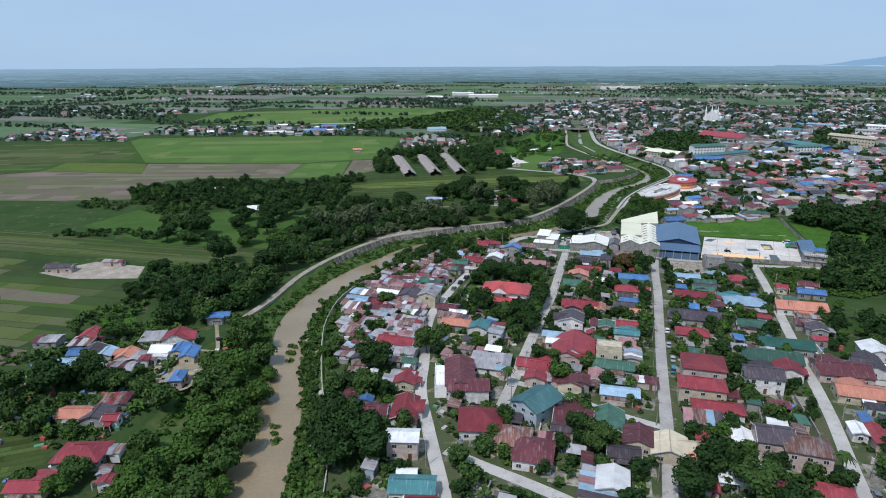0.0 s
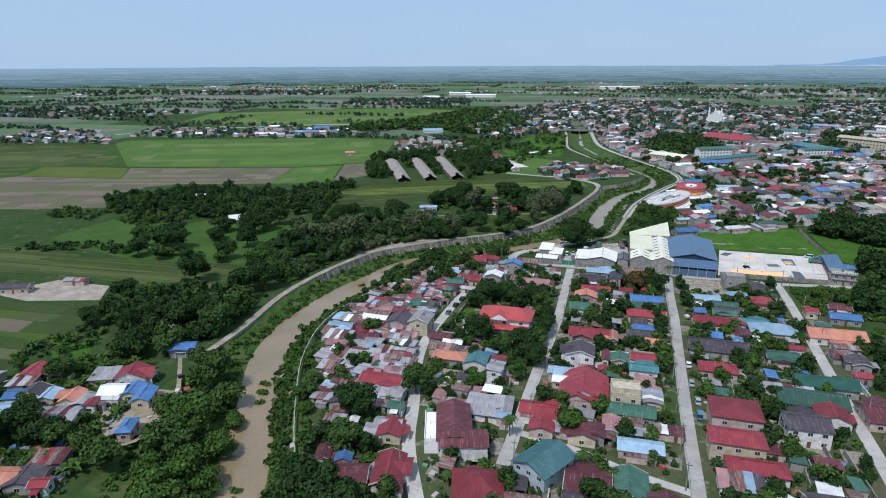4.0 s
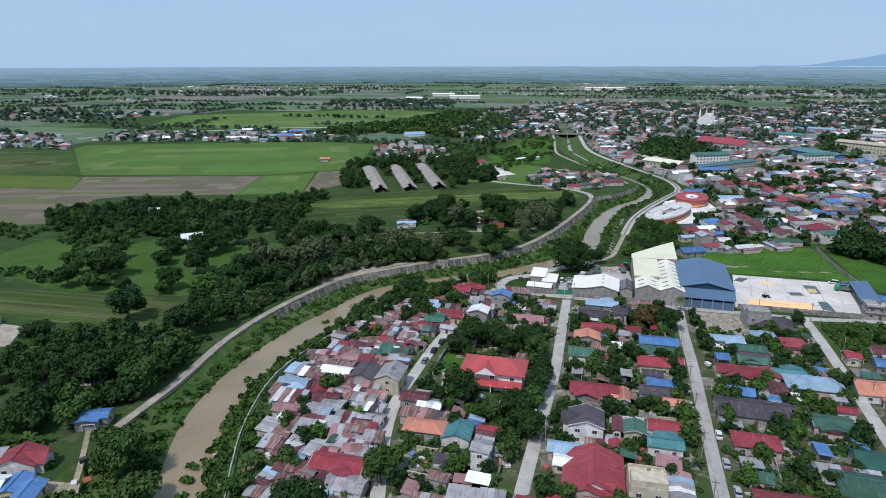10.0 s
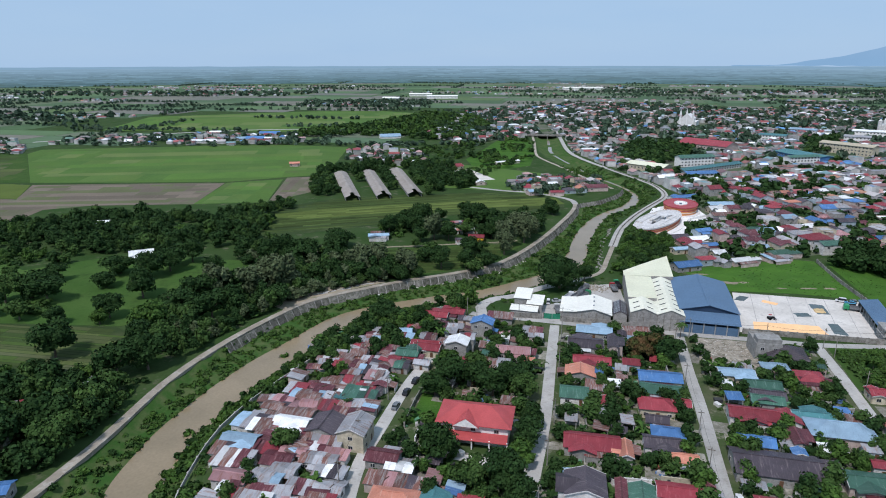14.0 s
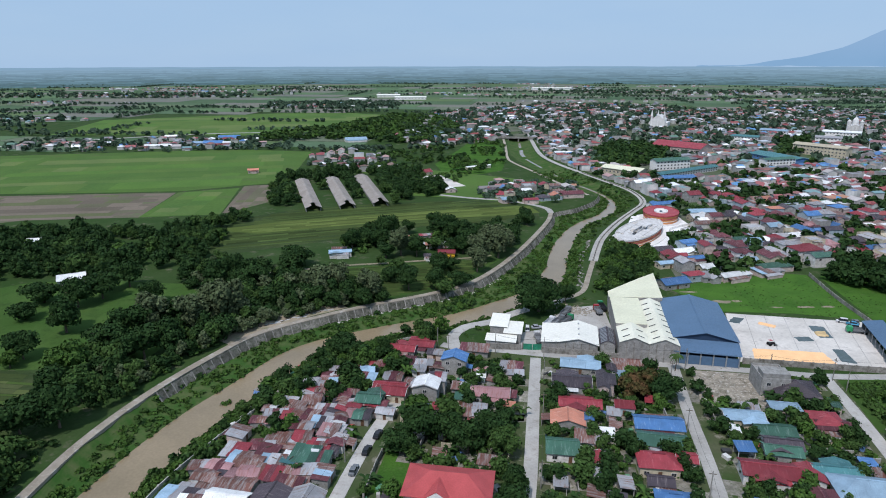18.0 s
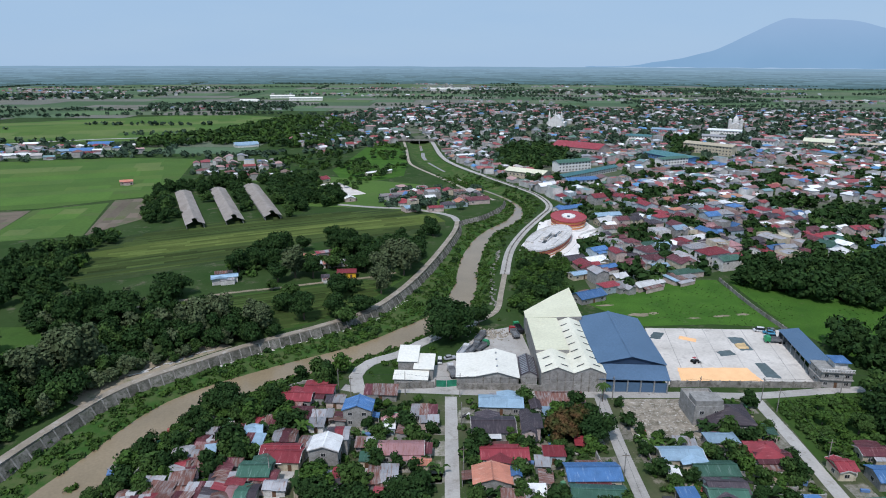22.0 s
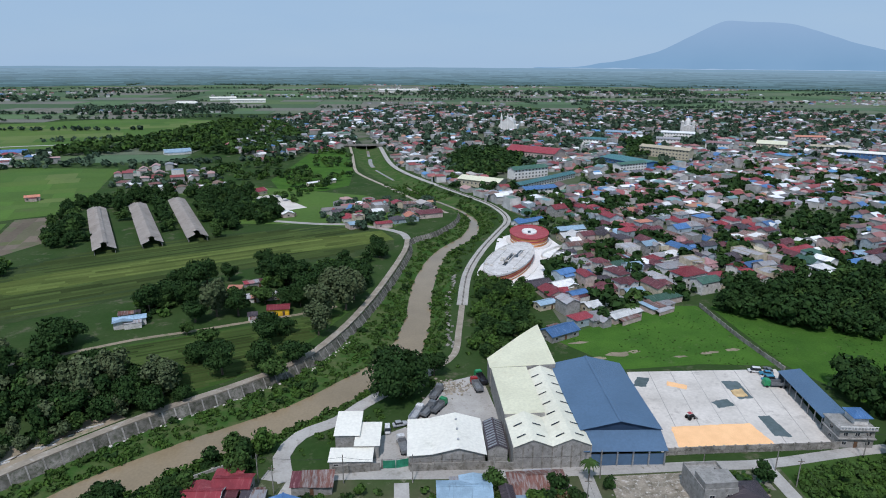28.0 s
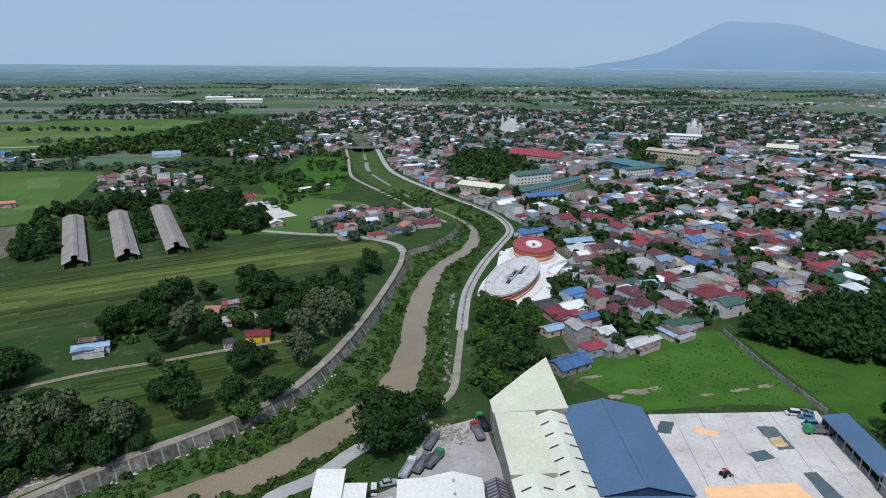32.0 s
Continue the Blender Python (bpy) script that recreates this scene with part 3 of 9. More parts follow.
# ---- fields and open ground ----
def field(name, poly, mat, label, category, z=0.05):
    v, f = slab([(x, y, z) for x, y in poly], 0.3)
    area = sum(poly[i][0] * poly[(i + 1) % len(poly)][1] - poly[(i + 1) % len(poly)][0] * poly[i][1] for i in range(len(poly)))
    if area < 0:
        f = [q[::-1] for q in f]
    return tagged(new(name, mesh_of(name, v, f, mat)), label, category, "", "structure")


FIELD_POLYS = []


def plot(name, poly, mat, label, z=0.05):
    FIELD_POLYS.append(poly)
    return field(name, poly, mat, label, "field", z)


plot("field_crop", [(-158, 560), (-137, 580), (-80, 605), (0, 622), (30, 612), (46, 590), (44, 560), (28, 545), (-30, 540), (-90, 500), (-140, 470), (-180, 470), (-175, 520)], M_CROP, "dark green vegetable field in fine rows")
plot("field_stripe", [(-172, 521), (-134, 545), (-90, 563), (-21, 586), (40, 603), (46, 580), (20, 570), (-20, 560), (-60, 548), (-100, 532), (-140, 514)], M_CROP2, "brighter green strip of a vegetable field", 0.09)
plot("field_orchard", [(-98, 441), (-63, 450), (-1, 465), (14, 468), (-2, 440), (-14, 424), (-30, 411), (-45, 403), (-72, 412)], M_GRASS, "grass orchard plot beside the levee")
plot("field_clearing", [(-292, 411), (-252, 392), (-222, 418), (-186, 422), (-143, 419), (-130, 404), (-122, 372), (-122, 340), (-146, 334), (-159, 328), (-220, 326), (-300, 360)], M_GRASS, "lush grass clearing between scattered trees")
plot("field_rows_left", [(-390, 345), (-300, 342), (-218, 325), (-159, 327), (-133, 312), (-133, 286), (-182, 290), (-262, 296), (-300, 300), (-390, 300)], M_CROP, "flat dull green field in rows")
plot("field_left_near", [(-390, 296), (-262, 290), (-254, 262), (-190, 258), (-170, 240), (-186, 212), (-183, 190), (-210, 180), (-390, 180)], M_CROP, "dull green field in strips behind the village")
plot("field_corner", [(-260, 178), (-184, 170), (-171, 171), (-146, 147), (-128, 136), (-122, 124), (-128, 100), (-160, 60), (-260, 60)], M_CROP, "dark weedy field")
plot("field_garden", [(-171, 228), (-157, 212), (-174, 212), (-186, 225)], M_LUSH, "bright grass plot beside village houses", 0.12)
plot("field_brown", [(-560, 500), (-498, 556), (-388, 556), (-419, 614), (-334, 628), (-252, 640), (-239, 553), (-314, 541), (-341, 524), (-334, 480), (-322, 444), (-381, 430), (-470, 420)], M_BROWN, "brown ploughed field")
plot("field_yellow", [(-498, 558), (-516, 612), (-441, 616), (-420, 613), (-389, 558)], M_CROP2, "yellow-green patch of young crop", 0.07)
plot("field_strips_far", [(-760, 700), (-685, 759), (-568, 797), (-430, 625), (-518, 614), (-500, 560), (-562, 503), (-640, 560)], M_GRASS, "dull green field strips beside the village")
plot("field_brown_small", [(-205, 671), (-172, 682), (-161, 610), (-184, 565)], M_BROWN, "small brown ploughed field")
plot("field_rice_near", [(-239, 553), (-251, 640), (-206, 662), (-185, 565)], M_RICE, "bright green rice field")
plot("field_rice", [(-576, 832), (-406, 880), (-290, 905), (-200, 890), (-186, 790), (-172, 690), (-206, 674), (-250, 646), (-334, 634), (-429, 624), (-566, 796)], M_RICE, "wide bright green rice field")
plot("field_rice_far", [(-640, 1050), (-430, 1060), (-300, 1060), (-190, 1240), (-160, 1420), (-330, 1520), (-700, 1300)], M_RICE, "distant bright green rice field")
plot("field_hamlet", [(-72, 640), (-10, 628), (45, 606), (58, 622), (62, 660), (40, 715), (-2, 740), (-40, 760), (-100, 800), (-150, 790), (-90, 720)], M_RICE, "green grass round the hamlet by the channel", 0.06)
plot("field_meadow", [(92, 424), (110, 432), (157, 449), (169, 447), (165, 388), (138, 394), (108, 395)], M_LUSH, "overgrown green meadow behind the drying yard")
plot("field_pasture", [(174, 444), (168, 388), (178, 350), (260, 340), (330, 400), (300, 470), (262, 441), (210, 466)], M_LUSH, "bright green pasture")
plot("field_lot", [(124, 334), (160, 336), (180, 330), (160, 300), (130, 298), (119, 302)], M_GRASS, "weedy green vacant lot")
plot("field_channel", [(-30, 735), (5, 742), (26, 762), (33, 830), (34, 900), (32, 1000), (-10, 985), (-24, 900), (-44, 800)], M_LUSH, "bright green grass by the channel")
field("lot_bare", [(76, 339), (97, 337), (93, 314), (72, 317)], M_RUBBLE, "bare rubble-strewn lot", "lot", 0.06)
field("lot_grey", [(-253, 268), (-236, 290), (-204, 286), (-196, 268), (-229, 262)], M_TRACK, "bare dusty farm lot", "lot", 0.1)
field("lot_village", [(-128, 196), (-112, 196), (-106, 186), (-108, 172), (-116, 168), (-130, 176), (-136, 186)], M_DIRT, "bare earth yard between village houses", "lot", 0.07)
field("lot_scrap", [(26, 368), (30, 381), (40, 396), (54, 400), (56, 392), (55, 366)], M_CONC, "dusty scrap yard floor", "lot", 0.06)
field("lot_gate", [(14, 352), (17, 368), (26, 372), (28, 368), (25, 350)], M_CONC, "concrete gate yard", "lot", 0.07)
field("lot_white", [(-52, 725), (-35, 733), (-9, 679), (-28, 670)], M_YARD, "pale concrete drying floor", "lot", 0.1)
TOWN = [(100, 427), (182, 462), (300, 470), (600, 760), (1250, 1130), (1240, 1300), (1010, 1490), (820, 1540), (760, 1800), (690, 1800), (640, 1580), (520, 1560), (430, 1720), (180, 1760), (-91, 1480), (-125, 1060), (-60, 900), (40, 1034), (82, 1034), (82, 900), (92, 822), (112, 752), (134, 690), (140, 640), (150, 600), (110, 530)]
field("town_floor", TOWN, material("town_ground", (0.13, 0.125, 0.10), (0.05, 0.085, 0.03), scale=0.03, fine=0.4, rough=1, bump=0.2), "dusty town ground between houses", "ground", 0.03)
field("village_floor", [(-66, 190), (-82, 250), (-70, 300), (-40, 350), (-12, 356), (60, 345), (140, 336), (118, 260), (100, 108), (-40, 108)], material("village_ground", (0.042, 0.072, 0.022), (0.085, 0.09, 0.05), scale=0.07, fine=0.8, rough=1, bump=0.3, stain=(0.26, 0.235, 0.19), stain_amount=0.25), "dusty village ground with weeds", "ground", 0.03)


def inside(x, y, poly):
    hit = False
    j = len(poly) - 1
    for i in range(len(poly)):
        xi, yi, xj, yj = poly[i][0], poly[i][1], poly[j][0], poly[j][1]
        if (yi > y) != (yj > y) and x < (xj - xi) * (y - yi) / (yj - yi) + xi:
            hit = not hit
        j = i
    return hit


def strips(name, poly, angle, width, length, mat, label, z, seed, gap=0.5):
    """Narrow plots with low bunds between them, laid over a field."""
    g = random.Random(seed)
    c, s = math.cos(radians(angle)), math.sin(radians(angle))
    us = [c * x + s * y for x, y in poly]
    vs = [-s * x + c * y for x, y in poly]
    qv, qf = [], []
    v = min(vs)
    while v < max(vs):
        w = width * g.uniform(0.6, 1.5)
        u = min(us) - g.uniform(0, length)
        while u < max(us):
            ln = length * g.uniform(0.6, 1.5)
            q = [(c * a - s * b, s * a + c * b) for a, b in ((u, v), (u + ln - gap, v), (u + ln - gap, v + w - gap), (u, v + w - gap))]
            if all(inside(a, b, poly) for a, b in q):
                k = len(qv)
                qv += [(a, b, z) for a, b in q]
                qf.append((k, k + 1, k + 2, k + 3))
            elif ln > length * 0.3 and any(inside(a, b, poly) for a, b in q):
                for h in range(6):
                    e = [(c * a - s * b, s * a + c * b) for a, b in ((u + ln * h / 6, v), (u + ln * (h + 1) / 6, v), (u + ln * (h + 1) / 6, v + w - gap), (u + ln * h / 6, v + w - gap))]
                    if all(inside(a, b, poly) for a, b in e):
                        k = len(qv)
                        qv += [(a, b, z) for a, b in e]
                        qf.append((k, k + 1, k + 2, k + 3))
            u += ln
        v += w
    return bulk(name, qv, qf, mat, label, "field")


by_name = {}
for ob in bpy.data.objects:
    if ob.name.startswith("field_"):
        by_name[ob.name] = [(v.co.x, v.co.y) for v in ob.data.vertices[:len(ob.data.vertices) // 2]]
strips("paddy_plots", by_name["field_rice"], 14, 26, 110, M_PADDY, "bright green rice plots between low bunds", 0.10, 1)
strips("paddy_plots", by_name["field_rice_near"], 97, 13, 90, M_PADDY, "bright green rice plots between low bunds", 0.10, 2)
strips("paddy_plots", by_name["field_rice_far"], 14, 40, 160, M_PADDY, "bright green rice plots between low bunds", 0.10, 3)
strips("vegetable_plots", by_name["field_strips_far"], 18, 14, 130, M_ROWS, "dull green and tan field strips", 0.10, 12, 0.6)
strips("soil_plots", by_name["field_brown"], 10, 9, 120, M_FURROWS, "brown ploughed strips with dry stubble", 0.10, 4)
strips("soil_plots", by_name["field_brown_small"], 98, 6, 60, M_FURROWS, "brown ploughed strips with dry stubble", 0.10, 5)
strips("vegetable_plots", by_name["field_rows_left"], -4, 2.2, 70, M_ROWS, "dull green vegetable strips in long rows", 0.10, 6, 0.3)
strips("vegetable_plots", by_name["field_left_near"], -3, 7, 90, M_ROWS, "green and tan vegetable strips", 0.10, 7, 0.4)
strips("vegetable_plots", by_name["field_crop"], 22, 2.6, 120, M_CROPROWS, "dark green vegetable rows on a broad field", 0.075, 8, 0.25)
strips("vegetable_plots", by_name["field_stripe"], 20, 2.4, 90, material("pale_crop_rows", (0.105, 0.135, 0.036), (0.078, 0.106, 0.028), scale=0.04, fine=0.8, rough=1, bump=0.5, vary=0.35, island=True), "pale green crop rows on a broad field", 0.105, 13, 0.25)
strips("vegetable_plots", by_name["field_orchard"], 15, 1.8, 30, M_CROPROWS, "low green crop rows between orchard trees", 0.10, 9, 0.4)
strips("vegetable_plots", by_name["field_corner"], 30, 2.5, 50, M_CROPROWS, "dark green crop rows beside the village", 0.10, 10, 0.3)
field("soil_plot", [(-255, 245), (-207, 241), (-205, 230), (-241, 231)], M_BROWN, "bare brown soil strip", "field", 0.14)
field("soil_plot", [(-215, 186), (-186, 185), (-180, 173), (-215, 172)], M_BROWN, "bare brown soil strip", "field", 0.14)
patches = random.Random(8)
for x, y, rx, ry in ((103, 405, 4, 1.6), (112, 407, 5, 2.0), (119, 408, 2.5, 1.4), (134, 401, 3, 1.0), (146, 402, 4, 1.3), (157, 403, 3, 1.2), (101, 419, 4, 1.0)):
    field("dry_patch", [(x + rx * math.cos(k * 0.449) * patches.uniform(0.55, 1.25), y + ry * math.sin(k * 0.449) * patches.uniform(0.55, 1.25)) for k in range(14)], M_DIRT, "pale dry patch at the meadow edge", "ground", 0.07)

# mosaic of distant paddies
rng = random.Random(11)
fv, ff = [], []
y = 660.0
while y < 4800:
    dy = rng.uniform(35, 80) * (1 + y / 2500)
    x = -4800.0 + rng.uniform(0, 80)
    while x < 4800:
        dx = rng.uniform(50, 170) * (1 + y / 3000)
        cx, cy = x + dx / 2, y + dy / 2
        X = cx + 0.12 * cy
        Y = cy - 0.10 * cx
        if 640 < Y < 4750 and math.hypot(X, Y) < 3400 and not inside(X, Y, TOWN) and not any(inside(X + 0.5 * ux * dx, Y + 0.5 * uy * dy, p) for p in FIELD_POLYS for ux, uy in ((0, 0), (1, 1), (-1, 1), (1, -1), (-1, -1))) and not (-140 < X < 150 and Y < 1300):
            k = len(fv)
            for sx, sy in ((0.5, 0.5), (dx - 1.5, 0.5), (dx - 1.5, dy - 1.5), (0.5, dy - 1.5)):
                a, b = x + sx, y + sy
                fv.append((a + 0.12 * b, b - 0.10 * a, 0.12 + 0.04 * (k % 3)))
            ff.append((k, k + 1, k + 2, k + 3))
        x += dx
    y += dy
bulk("far_fields", fv, ff, M_FIELDS, "patchwork of distant green and tan paddies", "fields")
ribbon("road_fields", [(-640, 900), (-520, 1010), (-400, 1080), (-300, 1110), (-240, 1200)], 6, 0.3, M_CONC, "pale road across distant paddies", "road")

# glowing backdrop of the plain's edge and far volcano, haze put into the colours
plots = random.Random(31)
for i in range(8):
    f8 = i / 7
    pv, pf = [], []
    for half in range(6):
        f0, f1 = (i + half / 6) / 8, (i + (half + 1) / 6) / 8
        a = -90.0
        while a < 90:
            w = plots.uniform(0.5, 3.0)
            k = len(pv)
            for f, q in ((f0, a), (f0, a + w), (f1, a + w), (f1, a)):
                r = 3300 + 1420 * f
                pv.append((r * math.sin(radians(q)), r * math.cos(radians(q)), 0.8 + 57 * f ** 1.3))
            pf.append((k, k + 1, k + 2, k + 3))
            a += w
    # haze as colour: rings glow paler, bluer and flatter outward
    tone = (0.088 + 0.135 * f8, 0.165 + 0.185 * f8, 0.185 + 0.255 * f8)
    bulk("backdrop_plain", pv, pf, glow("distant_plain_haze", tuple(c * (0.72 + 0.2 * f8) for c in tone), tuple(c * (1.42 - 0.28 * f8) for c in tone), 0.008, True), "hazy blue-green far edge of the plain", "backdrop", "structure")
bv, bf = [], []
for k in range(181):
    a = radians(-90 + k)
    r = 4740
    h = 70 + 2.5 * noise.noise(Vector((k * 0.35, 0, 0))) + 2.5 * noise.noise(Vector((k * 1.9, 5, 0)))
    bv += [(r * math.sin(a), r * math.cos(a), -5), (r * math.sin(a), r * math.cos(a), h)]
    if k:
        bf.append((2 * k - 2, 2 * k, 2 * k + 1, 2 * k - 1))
# this wall glows in the haze's own blue
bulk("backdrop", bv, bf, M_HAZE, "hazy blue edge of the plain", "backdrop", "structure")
# low tree lines, haze painted in as an ever bluer glow towards the edge
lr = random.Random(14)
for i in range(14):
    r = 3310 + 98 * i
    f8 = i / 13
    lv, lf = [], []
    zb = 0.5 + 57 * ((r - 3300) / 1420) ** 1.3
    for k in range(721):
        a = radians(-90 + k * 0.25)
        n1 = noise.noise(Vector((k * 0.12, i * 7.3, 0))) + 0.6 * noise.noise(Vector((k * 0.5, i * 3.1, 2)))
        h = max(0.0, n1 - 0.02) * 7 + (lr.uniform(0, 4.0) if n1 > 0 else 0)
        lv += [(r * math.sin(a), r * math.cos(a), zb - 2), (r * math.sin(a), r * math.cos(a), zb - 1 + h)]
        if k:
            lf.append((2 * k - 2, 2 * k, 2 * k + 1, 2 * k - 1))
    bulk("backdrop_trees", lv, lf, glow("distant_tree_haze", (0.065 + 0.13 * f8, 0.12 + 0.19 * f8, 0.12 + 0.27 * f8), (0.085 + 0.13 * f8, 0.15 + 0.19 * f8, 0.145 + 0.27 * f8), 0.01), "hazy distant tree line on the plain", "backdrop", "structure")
mv, mf = [], []
SLOPE_U = [-1300, -1013, -920, -694, -480, -315, -157, -93, -40, 37, 150, 256, 330, 444, 598, 785, 1000, 1300]
SLOPE_Z = [60, 82, 98, 131, 186, 273, 352, 369, 364, 357, 353, 343, 324, 287, 232, 185, 140, 90]
for i in range(131):
    u = -1300 + i * 20
    top = sum(np.interp(u + o, SLOPE_U, SLOPE_Z) for o in (-24, -8, 8, 24)) / 4 + 3.0 * noise.noise(Vector((u * 0.012, 2, 1)))
    for j in range(9):
        v = -1 + j / 8
        z = 74 + (top - 74) * max(0.0, 1 + v) ** 0.8
        z += 6 * noise.noise(Vector((u * 0.01, v * 4, 1))) * min(1.0, -3 * v)
        mv.append((2618 + 0.8206 * u + 0.5715 * v * 160, 3923 - 0.5715 * u + 0.8206 * v * 160, z))
        if i and j:
            a = i * 9 + j
            mf.append((a - 10, a - 1, a, a - 9))
# volcano is self-lit, its haze lying in the glow colour
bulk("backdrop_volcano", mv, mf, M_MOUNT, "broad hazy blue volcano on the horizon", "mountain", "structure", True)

# ---- concrete revetment below the levee: ribbed sloping panels ----
revet = base("revetment", 0, 0, 0, 0, "stained sloping concrete river revetment below the levee road", "river wall", "", "structure")
pts = along(LEVEE[6:] + WALL_ON[1:], 4.0)
for k in range(len(pts) - 1):
    p, q = pts[k], pts[k + 1]
    d = (q - p)
    ln = d.length
    d.normalize()
    n = Vector((d.y, -d.x))
    top, foot = 2.5, 4.3
    g = 0.05
    a, b = p + d * g, q - d * g
    o = [(a + n * top, 0.25), (b + n * top, 0.25), (b + n * foot, -2.9), (a + n * foot, -2.9)]
    v, f = slab([(u.x, u.y, z) for u, z in o], 0.35)
    part("panel", mesh_of("panel", v, [x[::-1] for x in f], M_REVET), revet)
    rib = [(p + n * (top - 0.1) - d * 0.2, 0.5), (p + n * (top - 0.1) + d * 0.2, 0.5), (p + n * (foot + 0.3) + d * 0.2, -3.0), (p + n * (foot + 0.3) - d * 0.2, -3.0)]
    v, f = slab([(u.x, u.y, z) for u, z in rib], 0.5)
    part("rib", mesh_of("rib", v, [x[::-1] for x in f], M_WALLCONC), revet)


def long_wall(name, points, height, thick, mat, label, step=4.0, z=0.0, category="wall"):
    e = base(name, 0, 0, 0, 0, label, category)
    pts = along(points, step)
    for k in range(len(pts) - 1):
        p, q = pts[k], pts[k + 1]
        d = (q - p).normalized()
        s = Vector((-d.y, d.x)) * thick / 2
        v, f = slab([(c.x, c.y, z + height) for c in (p - s, q - s, q + s, p + s)], height + 0.4)
        part("panel", mesh_of("panel", v, f, mat), e)
        v, f = box(-thick, thick, -thick, thick, -0.4, height + 0.15)
        part("post", mesh_of("post", [(p.x + a, p.y + b, z + c) for a, b, c in v], f, mat), e)
    return e


long_wall("flood_wall", DIKE, 0.9, 0.26, M_CONC, "weathered low concrete flood wall on the riverbank", 6.0)
long_wall("parapet", RROAD[9:18], 0.9, 0.3, M_WALLCONC, "low concrete parapet of the riverside road", 6.0)

# ---- shared small meshes ----
def window_mesh(w, h):
    v, f = joined(box(-w / 2, w / 2, -0.05, 0.05, -h / 2, h / 2), box(-w / 2 + 0.09, -0.04, -0.07, 0.0, -h / 2 + 0.09, h / 2 - 0.09), box(0.04, w / 2 - 0.09, -0.07, 0.0, -h / 2 + 0.09, h / 2 - 0.09))
    return mesh_of("window", v, f, None, [M_FRAME, M_GLASS], [0] * 6 + [1] * 12)


WINDOW = window_mesh(1.4, 1.15)
WINDOW_TALL = window_mesh(1.1, 1.5)
DOOR = mesh_of("door", *joined(box(-0.5, 0.5, -0.05, 0.05, 0, 2.05), box(-0.4, 0.4, -0.08, 0, 0.15, 0.95), box(-0.4, 0.4, -0.08, 0, 1.05, 1.9)), M_DOOR)
TANK = mesh_of("water_tank", *tube([(0, 0, 0), (0, 0, 1.1), (0, 0, 1.35), (0, 0, 1.45)], [0.55, 0.55, 0.4, 0.12], 12), CAR_PAINT["blue"])
AC = mesh_of("air_conditioner", *box(-0.4, 0.4, -0.2, 0.2, 0, 0.5), M_FRAME)


def openings(e, w, d, zs, r, sides="sxwn", tall=False):
    me = WINDOW_TALL if tall else WINDOW
    for z in zs:
        n = max(1, min(3, int(w / 3.2)))
        m = max(1, min(2, int(d / 4.2)))
        for k in range(n):
            x = -w / 2 + w * (k + 0.5) / n
            if "s" in sides and not (z < 2 and k == n // 2):
                part("window", me, e, "", pose(x, -d / 2 - 0.02, z, 0, 0, 0))
        for k in range(m):
            yy = -d / 2 + d * (k + 0.5) / m
            if "x" in sides:
                part("window", me, e, "", pose(w / 2 + 0.02, yy, z, 0, 0, 90))
            if "w" in sides:
                part("window", me, e, "", pose(-w / 2 - 0.02, yy, z, 0, 0, -90))
    part("door", DOOR, e, "", pose(-w / 2 + w * ((max(1, min(3, int(w / 3.2))) // 2) + 0.5) / max(1, min(3, int(w / 3.2))), -d / 2 - 0.03, 0.05))


for k in range(12):
    take(101 + 4.6 * k + 0.3 * k, 352, 8)
    take(105 + 4.6 * k, 366, 9)
    take(109 + 4.6 * k, 380, 9)
for x, y, r in ((-5, 249, 7), (-190, 352, 15), (-172, 360, 14), (-158, 370, 11), (62, 356, 13), (62, 372, 13), (66, 388, 14), (76, 400, 12), (36, 358, 13), (50, 358, 9), (10, 362, 11), (21, 360, 8), (42, 382, 12), (30, 374, 8), (50, 390, 8), (158, 344, 8), (155, 362, 8), (8, 169, 7), (-18.5, 181, 10), (-7.5, 264, 12), (-23, 276, 8), (84, 326, 12)):
    take(x, y, r)
WORDS = {"red": "red", "maroon": "dark maroon", "rust": "rusty brown", "salmon": "salmon orange", "green": "green", "teal": "teal", "blue": "blue", "grey": "weathered grey", "white": "white", "slate": "dark slate", "pink": "faded pink", "cream": "cream", "ltblue": "pale blue"}
HR = random.Random(21)
SHANTY_COUNT = [0]
SHANTY = ["grey", "rust", "grey", "maroon", "rust", "slate", "pink", "grey", "rust", "red", "grey", "maroon", "maroon", "ltblue", "white"]


